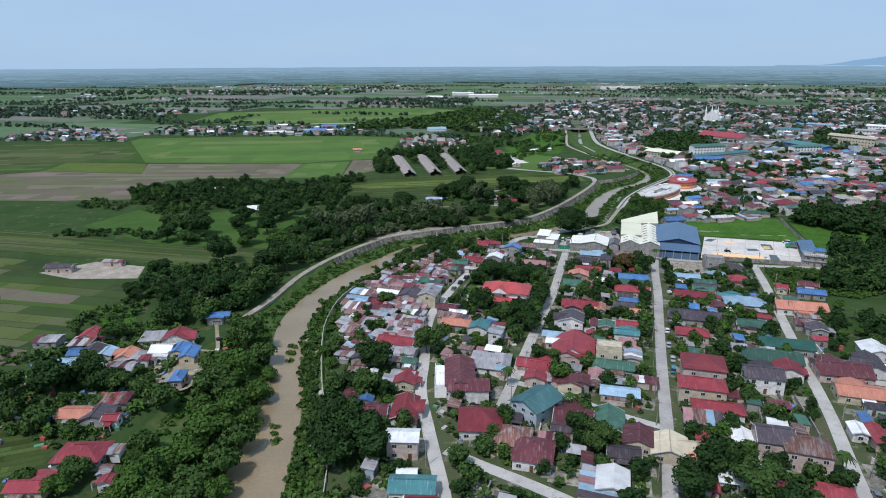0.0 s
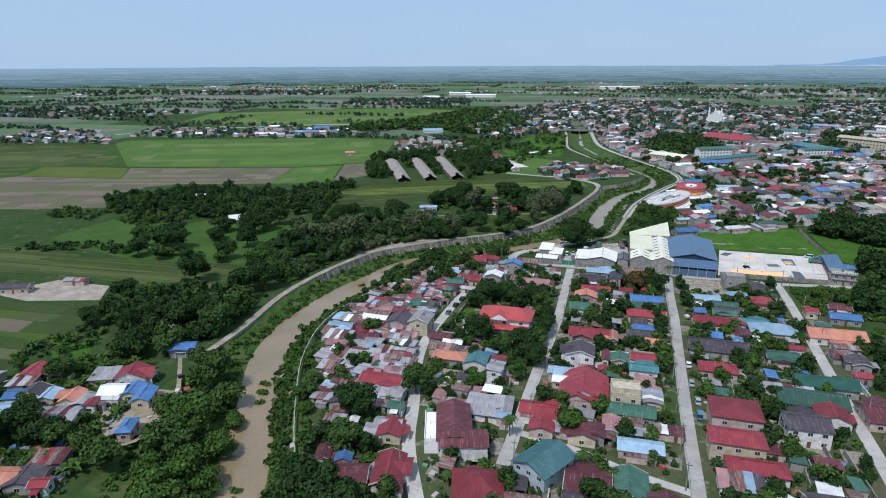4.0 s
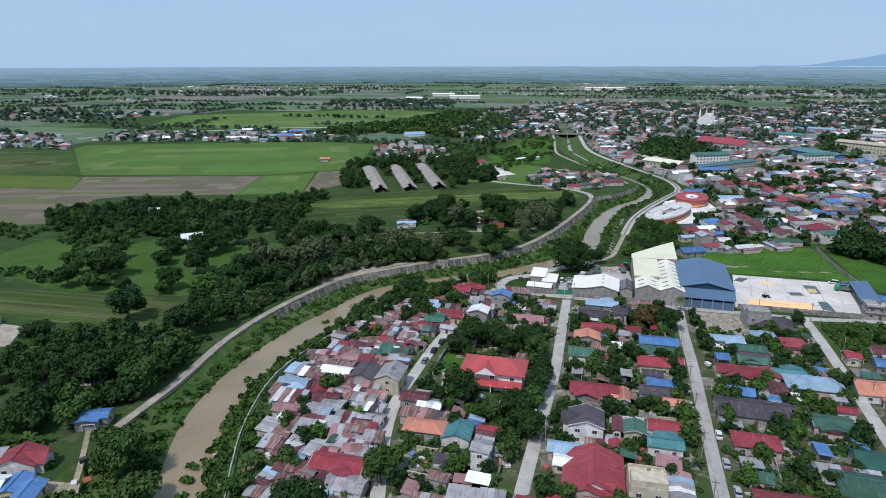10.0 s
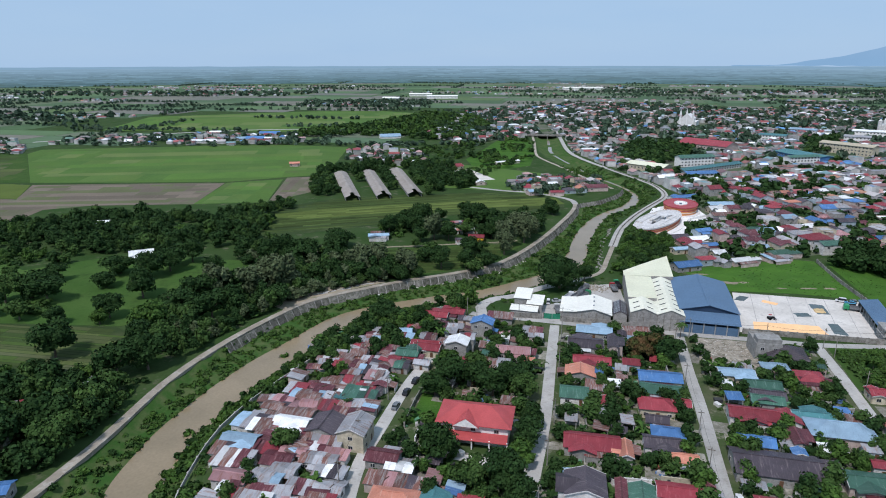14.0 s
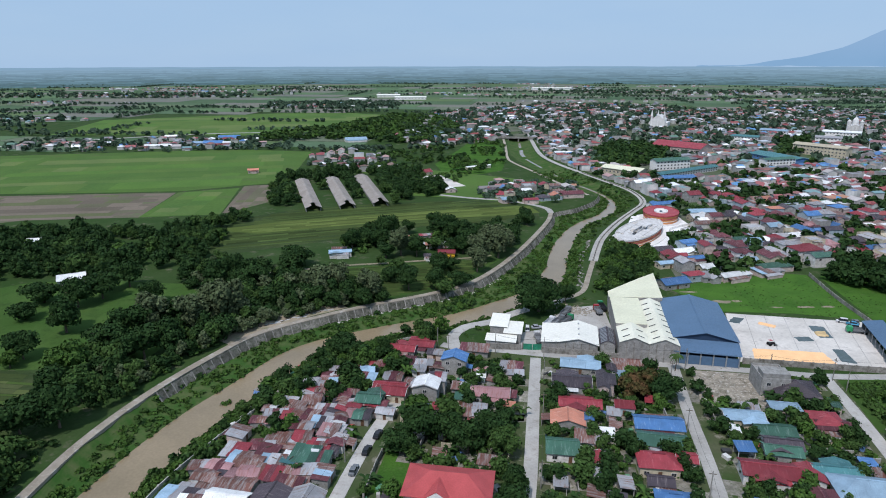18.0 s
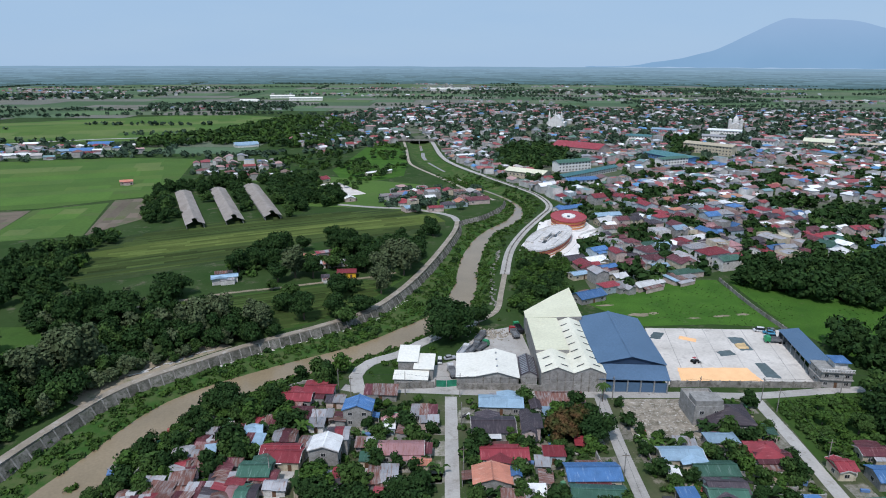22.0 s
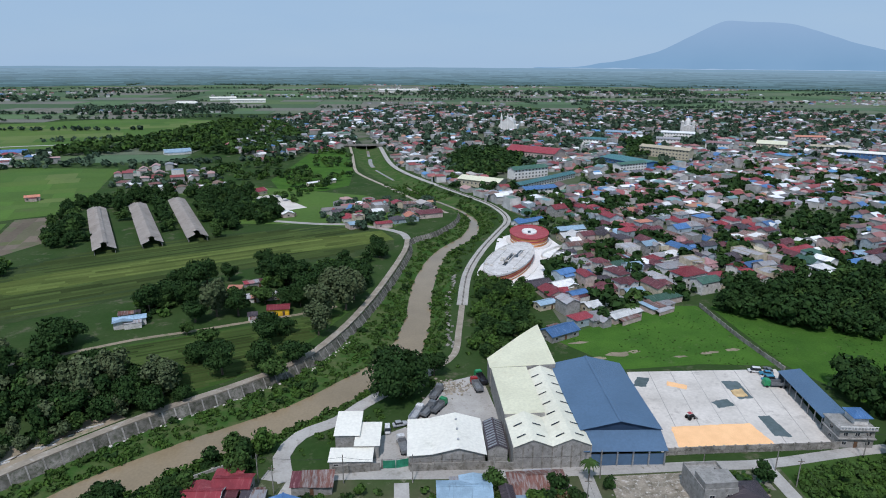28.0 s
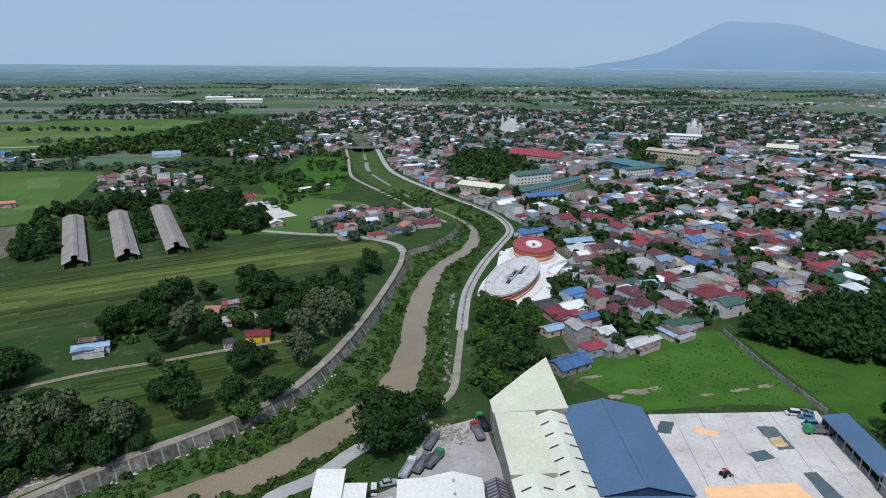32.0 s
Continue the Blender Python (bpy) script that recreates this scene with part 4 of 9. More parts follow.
def house(x, y, w, d, rot, colour, kind="gable", floors=1):
    """A house at its centre: walls, windows, door and a sheet roof."""
    r = HR
    take(x, y, 0.5 * min(w, d))
    for k in (-0.3, 0.3):
        take(x + k * w, y, 0.3 * min(w, d) + 0.5)
        take(x, y + k * d, 0.3 * min(w, d) + 0.5)
    rot += r.uniform(-2.5, 2.5)
    small = w * d < 55 and x < 0 and y > 200 or colour in ("rust", "grey") and floors == 1
    if small and colour in ("white", "ltblue", "blue") and r.random() < 0.6:
        colour = r.choice(["rust", "maroon", "grey", "pink", "rust"])
    hw = (2.5 if small else 3.0) + 2.9 * (floors - 1) + r.uniform(-0.2, 0.3)
    word = WORDS[colour]
    e = base("house", x, y, 0, rot, ("small %s sheet-roofed shanty on a packed lot" if small else "%s-roofed masonry house on a village lot" if floors == 1 else "%s-roofed tall masonry house on a village lot") % word, "house", "village houses")
    if small:
        w, d = w * 1.12, d * 1.12
    bw, bd = w - 0.9, d - 0.9
    turn = bd > bw * 1.1 or (not small and bd > bw * 0.7 and r.random() < 0.4)
    if turn:
        bw, bd = bd, bw
        e.matrix_basis = pose(x, y, 0, 0, 0, rot + 90)
    wm = r.choice([WALLS[0], *WALLS[:4]] if not small else [M_BLOCK, M_BLOCK, WALLS[0], WALLS[3]])
    if colour == "cream" and floors > 1:
        v, f = joined(box(-bw / 2, bw / 2, -bd / 2, bd / 2, -0.3, hw), box(-bw / 2, bw / 2, -bd / 2, -bd / 2 + 0.2, hw, hw + 0.8), box(-bw / 2, bw / 2, bd / 2 - 0.2, bd / 2, hw, hw + 0.8), box(-bw / 2, -bw / 2 + 0.2, -bd / 2, bd / 2, hw, hw + 0.8), box(bw / 2 - 0.2, bw / 2, -bd / 2, bd / 2, hw, hw + 0.8))
        part("wall", mesh_of("wall", v, f, WALLS[1] if x < 60 else M_BLOCK), e)
        for k in range(5):
            a, b = r.uniform(-bw / 2 + 1, bw / 2 - 1), r.uniform(-bd / 2 + 1, bd / 2 - 1)
            v, f = box(a - 0.2, a + 0.2, b - 0.2, b + 0.2, hw, hw + 2.2)
            part("column", mesh_of("column", v, f, M_BLOCK), e)
        v, f = box(-bw / 2 + 0.3, 0, -bd / 2 + 0.3, bd / 2 - 0.3, hw, hw + 2.4)
        part("stair_room", mesh_of("stair_room", v, f, WALLS[1] if x < 60 else M_BLOCK), e)
        openings(e, bw, bd, [1.5 + 2.9 * k for k in range(floors)], r)
        return e
    if kind == "hip":
        zr = hw + min(bw, bd) * 0.26
        v, f = box(-bw / 2, bw / 2, -bd / 2, bd / 2, -0.3, hw + 0.05)
        part("wall", mesh_of("wall", v, f, wm), e)
        v, f = hip(bw, bd, hw, zr)
        roof = part("roof", mesh_of("roof", v, f, M_ROOF[colour]), e, word + " hipped sheet roof")
        hr = max(0.3, bw / 2 + 0.5 - bd / 2 - 0.5)
        v, f = box(-hr - 0.1, hr + 0.1, -0.18, 0.18, zr + 0.08, zr + 0.26)
        part("ridge_cap", mesh_of("ridge_cap", v, f, M_ROOF[colour]), roof)
    elif small:
        n = max(1, min(5, int(bw / 1.9)))
        lean = r.uniform(0.25, 0.9)
        v, f = box(-bw / 2, bw / 2, -bd / 2, bd / 2, -0.3, hw - 0.05)
        part("wall", mesh_of("wall", v, f, wm), e)
        xs = sorted([-bw / 2 - 0.3] + [-bw / 2 + bw * (k + r.uniform(-0.2, 0.2)) / n for k in range(1, n)] + [bw / 2 + 0.3])
        two = r.random() < 0.45
        for k in range(n):
            c = colour if r.random() < 0.5 else r.choice(SHANTY)
            z0, z1 = hw + r.uniform(0, 0.12), hw + lean + r.uniform(0, 0.2)
            a, b = xs[k] - 0.12, xs[k + 1] + 0.12
            y0, y1 = -bd / 2 - r.uniform(0.2, 0.7), bd / 2 + r.uniform(0.2, 0.6)
            if two:
                ym = r.uniform(-0.15, 0.15) * bd
                v, f = joined(slab([(a, y0, z0), (b, y0, z0), (b, ym, z1), (a, ym, z1)], 0.05), slab([(a, ym - 0.1, z1 + 0.03), (b, ym - 0.1, z1 + 0.03), (b, y1, z0), (a, y1, z0)], 0.05))
            else:
                v, f = slab([(a, y0, z0), (b, y0, z0), (b, y1, z1), (a, y1, z1)], 0.05)
            part("roof_sheet", mesh_of("roof_sheet", v, f, M_ROOF[c]), e, WORDS[c] + " corrugated sheet" if c != colour else "")
        v, f = box(-bw / 2, bw / 2, bd / 2 - 0.15, bd / 2, hw - 0.1, hw + (0.0 if two else lean * 0.9))
        part("gable_wall", mesh_of("gable_wall", v, f, wm), e)
        if r.random() < 0.25:
            v, f = box(-0.9, 0.9, -0.05, 0.05, 0, 0.25)
            part("roof_weight", mesh_of("roof_weight", v, f, M_BARK), e, "", pose(r.uniform(-1, 1) * bw / 4, r.uniform(-1, 1) * bd / 4, hw + lean * 0.6 + 0.2, 0, 0, r.uniform(0, 180)))
    else:
        zr = hw + bd * 0.5 * r.uniform(0.30, 0.44)
        v, f = prism(-bw / 2, bw / 2, -bd / 2, bd / 2, -0.3, hw, zr)
        part("wall", mesh_of("wall", v, f, wm), e)
        v, f = gable(bw, bd, hw, zr)
        roof = part("roof", mesh_of("roof", v, f, M_ROOF[colour]), e, word + " gabled sheet roof")
        v, f = box(-bw / 2 - 0.5, bw / 2 + 0.5, -0.2, 0.2, zr + 0.06, zr + 0.2)
        part("ridge_cap", mesh_of("ridge_cap", v, f, M_ROOF[colour]), roof)
        if bw > 7 and r.random() < 0.45:
            # a cross gable towards one side
            s, u, g = r.choice([-1, 1]), r.uniform(-0.22, 0.22) * bw, min(bw * 0.36, 3.4)
            v, f = prism(0, bd / 2 + 1.7, -g, g, -0.3, hw - 0.05, zr - 0.45)
            part("wing_wall", mesh_of("wing_wall", v, f, wm), e, "", pose(u, 0, 0, 0, 0, 90 * s))
            v, f = gable(bd / 2 + 2.2, 2 * g, hw - 0.02, zr - 0.4)
            part("wing_roof", mesh_of("wing_roof", v, f, M_ROOF[colour]), e, "", pose(u, s * (bd / 4 + 0.9), 0, 0, 0, 90))
        for sx in (-1, 1) if r.random() < 0.35 else ():
            x0 = sx * (bw / 2 + 0.45)
            v, f = joined(slab([(x0 - 0.06, -bd / 2 - 0.45, hw + 0.05), (x0 + 0.06, -bd / 2 - 0.45, hw + 0.05), (x0 + 0.06, 0, zr + 0.16), (x0 - 0.06, 0, zr + 0.16)], 0.3), slab([(x0 + 0.06, bd / 2 + 0.45, hw + 0.05), (x0 - 0.06, bd / 2 + 0.45, hw + 0.05), (x0 - 0.06, 0, zr + 0.16), (x0 + 0.06, 0, zr + 0.16)], 0.3))
            part("bargeboard", mesh_of("bargeboard", v, f, M_FRAME), roof)
        if r.random() < 0.3:
            pw = min(bw * 0.5, 4)
            v, f = slab([(-pw / 2, -bd / 2 - 2.2, 2.3), (pw / 2, -bd / 2 - 2.2, 2.3), (pw / 2, -bd / 2, 2.75), (-pw / 2, -bd / 2, 2.75)], 0.08)
            porch = part("porch_roof", mesh_of("porch_roof", v, f, M_ROOF[r.choice([colour, "grey", "white"])]), e)
            for sx in (-1, 1):
                v, f = box(sx * (pw / 2 - 0.15) - 0.08, sx * (pw / 2 - 0.15) + 0.08, -bd / 2 - 2.1, -bd / 2 - 1.94, -0.1, 2.25)
                part("post", mesh_of("post", v, f, M_FRAME), porch)
    if r.random() < 0.55 and floors == 1:
        s = r.choice([-1, 1])
        ln, out = bw * r.uniform(0.4, 0.8), r.uniform(1.8, 3.2)
        o = [(-ln / 2, 0, 0), (ln / 2, 0, 0), (ln / 2, out, -0.45), (-ln / 2, out, -0.45)]
        c = r.choice([colour, "grey", "rust", "rust", "maroon"])
        lt = part("lean_to_roof", mesh_of("lean_to_roof", *slab(o, 0.06), M_ROOF[c]), e, WORDS[c] + " lean-to sheet roof", pose(r.uniform(-0.15, 0.15) * bw, s * bd / 2, hw - 0.25, 0, 0, 0 if s > 0 else 180))
        part("lean_to_wall", mesh_of("lean_to_wall", *box(-ln / 2 + 0.1, ln / 2 - 0.1, out - 0.3, out - 0.15, -hw + 0.1, -0.5), wm), lt)
    openings(e, bw, bd, [1.5 + 2.9 * k for k in range(floors)], r, "sxw" if not small else r.choice(["s", "x", "w"]))
    return e


# ---- village houses, south to north ----
house(-118.9, 110.8, 10.1, 6.8, 12, 'red')
house(-100.5, 115.9, 5.1, 4.0, 12, 'red')
house(-104.1, 119.6, 3.3, 4.2, 12, 'rust')
house(-19.2, 120.9, 8.3, 4.6, 5, 'red')
house(-115.3, 125.5, 13.2, 10.1, 12, 'red', 'hip')
house(-22.4, 125.9, 12.2, 7.9, 5, 'teal')
house(-108.8, 128.4, 6.3, 4.6, 12, 'rust')
house(-24.9, 130.8, 5.6, 3.5, 5, 'white')
house(25.0, 134.4, 10.1, 12.2, -7, 'grey')
house(28.0, 136.0, 8.7, 10.3, -7, 'white')
house(75.7, 137.9, 7.0, 6.4, -7, 'red', 'hip')
house(69.2, 138.0, 8.4, 8.5, -7, 'red', 'hip')
house(82.6, 139.0, 8.4, 7.5, -7, 'red', 'hip')
house(-28.6, 142.8, 9.5, 7.1, 5, 'white', floors=2)
house(-119.1, 143.0, 5.1, 4.7, 12, 'red')
house(61.5, 143.6, 13.2, 11.1, -7, 'white')
house(-131.9, 144.2, 10.4, 7.7, 12, 'salmon')
house(-125.4, 144.6, 7.8, 8.5, 12, 'slate')
house(7.7, 145.2, 11.2, 11.9, -7, 'maroon', 'hip')
house(51.3, 148.1, 6.1, 4.6, -7, 'salmon')
house(32.2, 149.0, 9.3, 7.0, -7, 'slate')
house(58.7, 151.8, 7.7, 7.2, -7, 'salmon')
house(1.6, 152.6, 9.8, 9.8, -7, 'rust', 'hip')
house(13.1, 152.9, 8.1, 4.9, -7, 'grey')
house(45.0, 153.7, 10.2, 10.9, -7, 'cream')
house(-125.4, 153.8, 8.2, 6.5, 12, 'rust')
house(80.8, 154.9, 12.2, 10.0, -7, 'rust', 'hip', floors=2)
house(-30.2, 155.2, 6.4, 4.7, 5, 'maroon')
house(37.0, 156.6, 9.7, 10.0, -7, 'maroon')
house(16.4, 157.8, 8.3, 5.1, -7, 'slate')
house(-44.3, 158.5, 14.8, 8.1, 5, 'maroon')
house(-8.5, 158.5, 13.2, 13.6, 5, 'red', 'hip')
house(73.6, 159.2, 10.2, 10.4, -7, 'slate', floors=2)
house(66.4, 161.2, 6.4, 7.8, -7, 'white')
house(-32.4, 162.3, 8.4, 14.0, 5, 'red')
house(29.2, 164.4, 10.1, 12.8, -7, 'green')
house(19.1, 164.4, 11.9, 12.1, -7, 'maroon')
house(-45.7, 165.1, 5.0, 4.1, 5, 'blue')
house(-51.2, 165.8, 3.5, 4.9, 5, 'maroon')
house(-51.8, 166.7, 4.6, 7.2, 4, 'maroon')
house(105.1, 168.7, 4.9, 11.3, -7, 'red')
house(-113.6, 170.3, 4.6, 8.4, 12, 'blue', 'hip')
house(57.7, 170.4, 10.2, 7.0, -7, 'rust')
house(100.8, 170.9, 4.9, 6.9, -7, 'white')
house(-139.6, 173.5, 12.0, 8.4, 12, 'grey')
house(-159.4, 173.9, 7.1, 7.2, 12, 'ltblue')
house(-54.8, 177.7, 3.8, 5.5, 1, 'red')
house(-41.3, 179.0, 4.8, 6.5, 1, 'rust')
house(-133.2, 180.3, 4.1, 4.7, 12, 'red')
house(-36.3, 181.0, 7.7, 9.1, 0, 'red')
house(-160.6, 181.7, 7.4, 6.8, 12, 'blue')
house(34.6, 182.7, 12.7, 7.0, -7, 'ltblue')
house(-138.2, 182.7, 6.2, 7.3, 12, 'grey')
house(-150.5, 183.2, 6.3, 7.5, 12, 'ltblue')
house(-54.5, 183.5, 6.3, 4.7, -1, 'rust')
house(-142.2, 183.5, 6.3, 8.2, 12, 'salmon')
house(-156.3, 183.8, 8.4, 7.6, 12, 'slate')
house(-48.4, 183.8, 3.1, 3.5, -1, 'white')
house(-37.7, 184.0, 7.8, 4.3, -1, 'grey')
house(60.5, 186.0, 15.0, 9.0, -7, 'red', 'hip', floors=2)
house(63.5, 177.0, 15.5, 7.5, -7, 'red', 'hip')
house(19.0, 187.5, 8.6, 8.1, -7, 'maroon')
house(-119.9, 187.9, 6.3, 9.6, 12, 'blue')
house(22.7, 188.2, 6.3, 7.1, -7, 'maroon')
house(7.3, 188.5, 7.7, 5.9, -7, 'red')
house(14.3, 188.7, 7.6, 4.2, -7, 'rust')
house(-53.9, 189.1, 4.8, 3.5, -2, 'rust')
house(-131.7, 189.5, 8.5, 8.3, 12, 'white')
house(-125.4, 190.5, 6.0, 8.2, 12, 'blue')
house(34.4, 190.6, 7.6, 4.2, -7, 'grey')
house(-166.5, 190.8, 7.7, 6.8, 12, 'grey')
house(-181.5, 191.1, 8.8, 7.0, 12, 'grey')
house(43.8, 192.5, 8.3, 5.0, -7, 'rust')
house(27.6, 192.7, 5.4, 8.7, -7, 'pink')
house(-4.2, 192.9, 4.7, 3.8, -7, 'ltblue')
house(-37.7, 193.7, 5.7, 4.9, -4, 'green')
house(-56.1, 194.0, 6.6, 5.1, -4, 'slate')
house(15.5, 194.1, 4.7, 4.7, -7, 'maroon')
house(112.6, 194.3, 17.4, 10.3, -7, 'salmon')
house(-42.9, 194.4, 4.1, 3.5, -4, 'rust')
house(-62.5, 196.2, 6.7, 4.2, -4, 'grey')
house(9.1, 196.8, 8.0, 8.4, -7, 'red')
house(-167.7, 197.0, 7.8, 9.4, 12, 'red')
house(82.7, 197.8, 12.3, 10.6, -7, 'slate', floors=2)
house(-8.9, 198.0, 13.2, 10.7, -5, 'grey')
house(-20.2, 198.0, 8.2, 4.5, -5, 'rust')
house(6.5, 198.1, 12.1, 7.8, -7, 'red')
house(-141.9, 198.8, 7.8, 8.1, 12, 'grey')
house(-50.4, 199.5, 5.1, 3.7, -5, 'grey')
house(-132.0, 200.3, 11.1, 8.9, 12, 'red')
house(-56.2, 200.9, 8.6, 4.9, -6, 'rust')
house(64.2, 201.2, 14.6, 12.6, -7, 'red', 'hip', floors=2)
house(34.5, 201.3, 14.4, 7.9, -7, 'green')
house(-43.3, 202.1, 12.0, 6.6, -6, 'grey')
house(-61.6, 206.1, 3.5, 4.0, -7, 'teal')
house(-56.2, 207.2, 6.4, 5.2, -7, 'rust')
house(93.9, 207.3, 9.8, 9.3, -7, 'red')
house(33.4, 209.0, 10.0, 10.2, -7, 'cream', floors=2)
house(18.4, 209.1, 11.0, 10.7, -7, 'red')
house(-46.1, 209.7, 15.1, 8.3, -7, 'red')
house(112.3, 210.1, 17.7, 13.4, -7, 'maroon')
house(42.2, 211.9, 6.1, 10.3, -7, 'grey')
house(-60.9, 214.0, 9.2, 5.5, -7, 'green')
house(-55.8, 214.0, 2.7, 4.2, -7, 'white')
house(20.9, 214.4, 16.0, 17.7, -7, 'red')
house(-50.3, 214.8, 4.6, 3.5, -7, 'pink')
house(-41.2, 215.7, 8.4, 4.6, -7, 'grey')
house(25.1, 215.9, 6.3, 3.9, -7, 'red')
house(124.0, 216.2, 9.0, 14.1, -7, 'slate')
house(91.5, 217.1, 20.5, 12.0, -7, 'green')
house(-45.6, 218.4, 6.7, 3.7, -7, 'grey')
house(16.0, 218.6, 10.7, 5.9, -7, 'white')
house(-8.3, 220.0, 5.1, 9.6, -7, 'grey', floors=2)
house(-50.9, 220.3, 3.4, 3.8, -7, 'green')
house(86.6, 220.5, 13.6, 7.5, -7, 'grey')
house(-4.1, 220.7, 5.5, 4.8, -7, 'grey')
house(-40.0, 223.1, 5.7, 5.1, -7, 'blue')
house(14.8, 224.2, 11.0, 6.0, -7, 'ltblue')
house(-62.3, 225.5, 11.6, 6.4, -7, 'grey')
house(-43.8, 226.9, 6.7, 4.6, -7, 'rust')
house(28.5, 228.0, 4.4, 4.6, -7, 'red')
house(-16.3, 228.8, 8.8, 9.0, -7, 'teal')
house(131.6, 228.9, 10.5, 11.4, -7, 'white')
house(24.1, 229.6, 7.4, 6.3, -7, 'rust')
house(-26.1, 229.8, 12.5, 7.2, -7, 'salmon', 'hip')
house(42.2, 230.3, 10.1, 6.3, -7, 'teal')
house(-50.1, 232.2, 7.9, 4.8, -7, 'maroon')
house(-43.1, 232.4, 7.1, 4.1, -7, 'grey')
house(-69.3, 234.3, 10.1, 5.8, -7, 'pink')
house(67.8, 234.4, 12.9, 8.1, -7, 'red', 'hip')
house(-11.3, 234.8, 4.3, 4.7, -7, 'blue')
house(-60.2, 235.2, 8.1, 5.7, -7, 'grey')
house(20.7, 235.5, 10.5, 10.0, -7, 'slate', floors=2)
house(-22.7, 236.2, 6.3, 4.8, -7, 'rust')
house(-29.7, 236.5, 9.1, 5.0, -7, 'rust')
house(35.0, 237.4, 6.7, 7.3, -7, 'green')
house(30.1, 238.7, 3.1, 8.4, -7, 'maroon')
house(44.5, 239.2, 11.5, 6.7, -7, 'red')
house(-44.6, 239.2, 8.1, 5.0, -7, 'grey')
house(51.5, 239.8, 4.2, 4.7, -7, 'maroon')
house(-71.8, 241.8, 9.4, 6.8, -7, 'rust')
house(-26.7, 243.1, 7.3, 4.0, -7, 'white')
house(-60.1, 243.5, 7.9, 6.8, -7, 'maroon')
house(-48.9, 244.1, 9.4, 5.1, -7, 'grey')
house(-31.8, 246.6, 9.3, 6.7, -7, 'maroon')
house(118.6, 246.6, 6.8, 8.8, -7, 'slate')
house(-66.0, 247.5, 8.5, 4.7, -7, 'red')
house(93.3, 247.8, 11.6, 8.0, -7, 'green')
house(-51.3, 249.6, 7.4, 4.7, -7, 'red')
house(-73.7, 250.4, 10.8, 6.0, -7, 'ltblue')
house(115.8, 252.2, 7.7, 6.8, -7, 'rust')
house(72.7, 252.4, 22.3, 12.3, -7, 'slate')
house(49.4, 253.1, 7.1, 5.2, -7, 'salmon')
house(-60.1, 253.9, 9.8, 5.4, -7, 'rust')
house(100.6, 255.1, 5.9, 4.6, -7, 'red')
house(34.2, 255.5, 4.1, 8.4, -7, 'salmon')
house(-41.6, 255.9, 8.6, 10.2, -7, 'grey', floors=2)
house(81.1, 258.5, 4.1, 3.9, -7, 'blue')
house(25.4, 258.6, 15.8, 8.7, -7, 'red')
house(120.4, 259.7, 9.2, 5.0, -7, 'rust')
house(-51.5, 259.9, 10.0, 10.4, -7, 'slate')
house(44.9, 259.9, 10.5, 7.0, -7, 'slate')
house(-62.0, 260.6, 11.2, 6.1, -7, 'white')
house(-72.4, 260.7, 13.5, 7.4, -7, 'grey')
house(71.7, 263.7, 10.0, 6.4, -7, 'blue')
house(47.7, 264.7, 9.6, 6.5, -7, 'blue', 'hip')
house(84.0, 266.4, 4.2, 9.0, -7, 'maroon')
house(-62.4, 266.6, 10.3, 6.2, -7, 'rust')
house(120.2, 270.6, 20.9, 11.5, -7, 'salmon')
house(-54.0, 270.7, 9.3, 5.4, -7, 'red')
house(97.7, 270.9, 18.0, 10.2, -7, 'ltblue', 'hip')
house(46.3, 272.2, 7.0, 5.1, -7, 'slate')
house(-61.7, 275.5, 5.6, 3.8, -7, 'rust')
house(-62.7, 276.7, 9.5, 6.6, -7, 'rust')
house(85.9, 276.8, 6.6, 7.9, -7, 'red')
house(-51.3, 277.8, 3.8, 5.1, -7, 'teal')
house(75.8, 278.0, 14.3, 7.9, -7, 'red')
house(-44.7, 278.1, 8.3, 5.7, -7, 'green')
house(93.2, 278.4, 12.3, 6.7, -7, 'teal')
house(-47.5, 279.5, 7.1, 7.1, -7, 'green')
house(48.0, 280.6, 11.3, 8.1, -7, 'red', 'hip')
house(32.6, 281.3, 3.4, 6.3, -7, 'red')
house(56.0, 282.3, 5.9, 5.4, -7, 'red')
house(-46.6, 285.1, 7.8, 5.4, -7, 'red')
house(23.3, 286.5, 9.4, 8.4, -7, 'green')
house(83.7, 287.7, 10.2, 6.7, -7, 'green')
house(131.8, 290.3, 12.3, 7.8, -7, 'blue')
house(85.1, 290.5, 10.4, 6.7, -7, 'slate')
house(51.8, 290.5, 14.1, 7.7, -7, 'green')
house(31.6, 291.5, 7.7, 6.0, -7, 'rust')
house(120.6, 295.1, 5.6, 5.8, -7, 'red')
house(120.3, 295.5, 4.6, 7.0, -7, 'red')
house(-46.8, 295.5, 6.1, 5.1, -7, 'ltblue')
house(-9.2, 297.3, 2.4, 3.5, -7, 'white')
house(-7.0, 297.4, 2.5, 4.1, -7, 'white')
house(86.0, 297.8, 11.8, 7.0, -7, 'green')
house(53.2, 299.4, 14.5, 8.1, -7, 'blue')
house(-54.1, 299.8, 10.4, 6.8, -7, 'rust')
house(134.1, 300.4, 9.3, 5.2, -7, 'maroon')
house(26.8, 300.8, 10.5, 7.9, -7, 'salmon')
house(104.2, 301.0, 9.9, 7.2, -7, 'maroon')
house(-36.4, 301.2, 7.2, 6.1, -7, 'green')
house(33.3, 301.4, 3.0, 4.3, -7, 'blue')
house(-10.6, 302.5, 4.8, 6.6, -7, 'rust')
house(-64.5, 302.6, 4.2, 3.9, -7, 'white')
house(-47.4, 303.0, 6.3, 5.3, -7, 'grey')
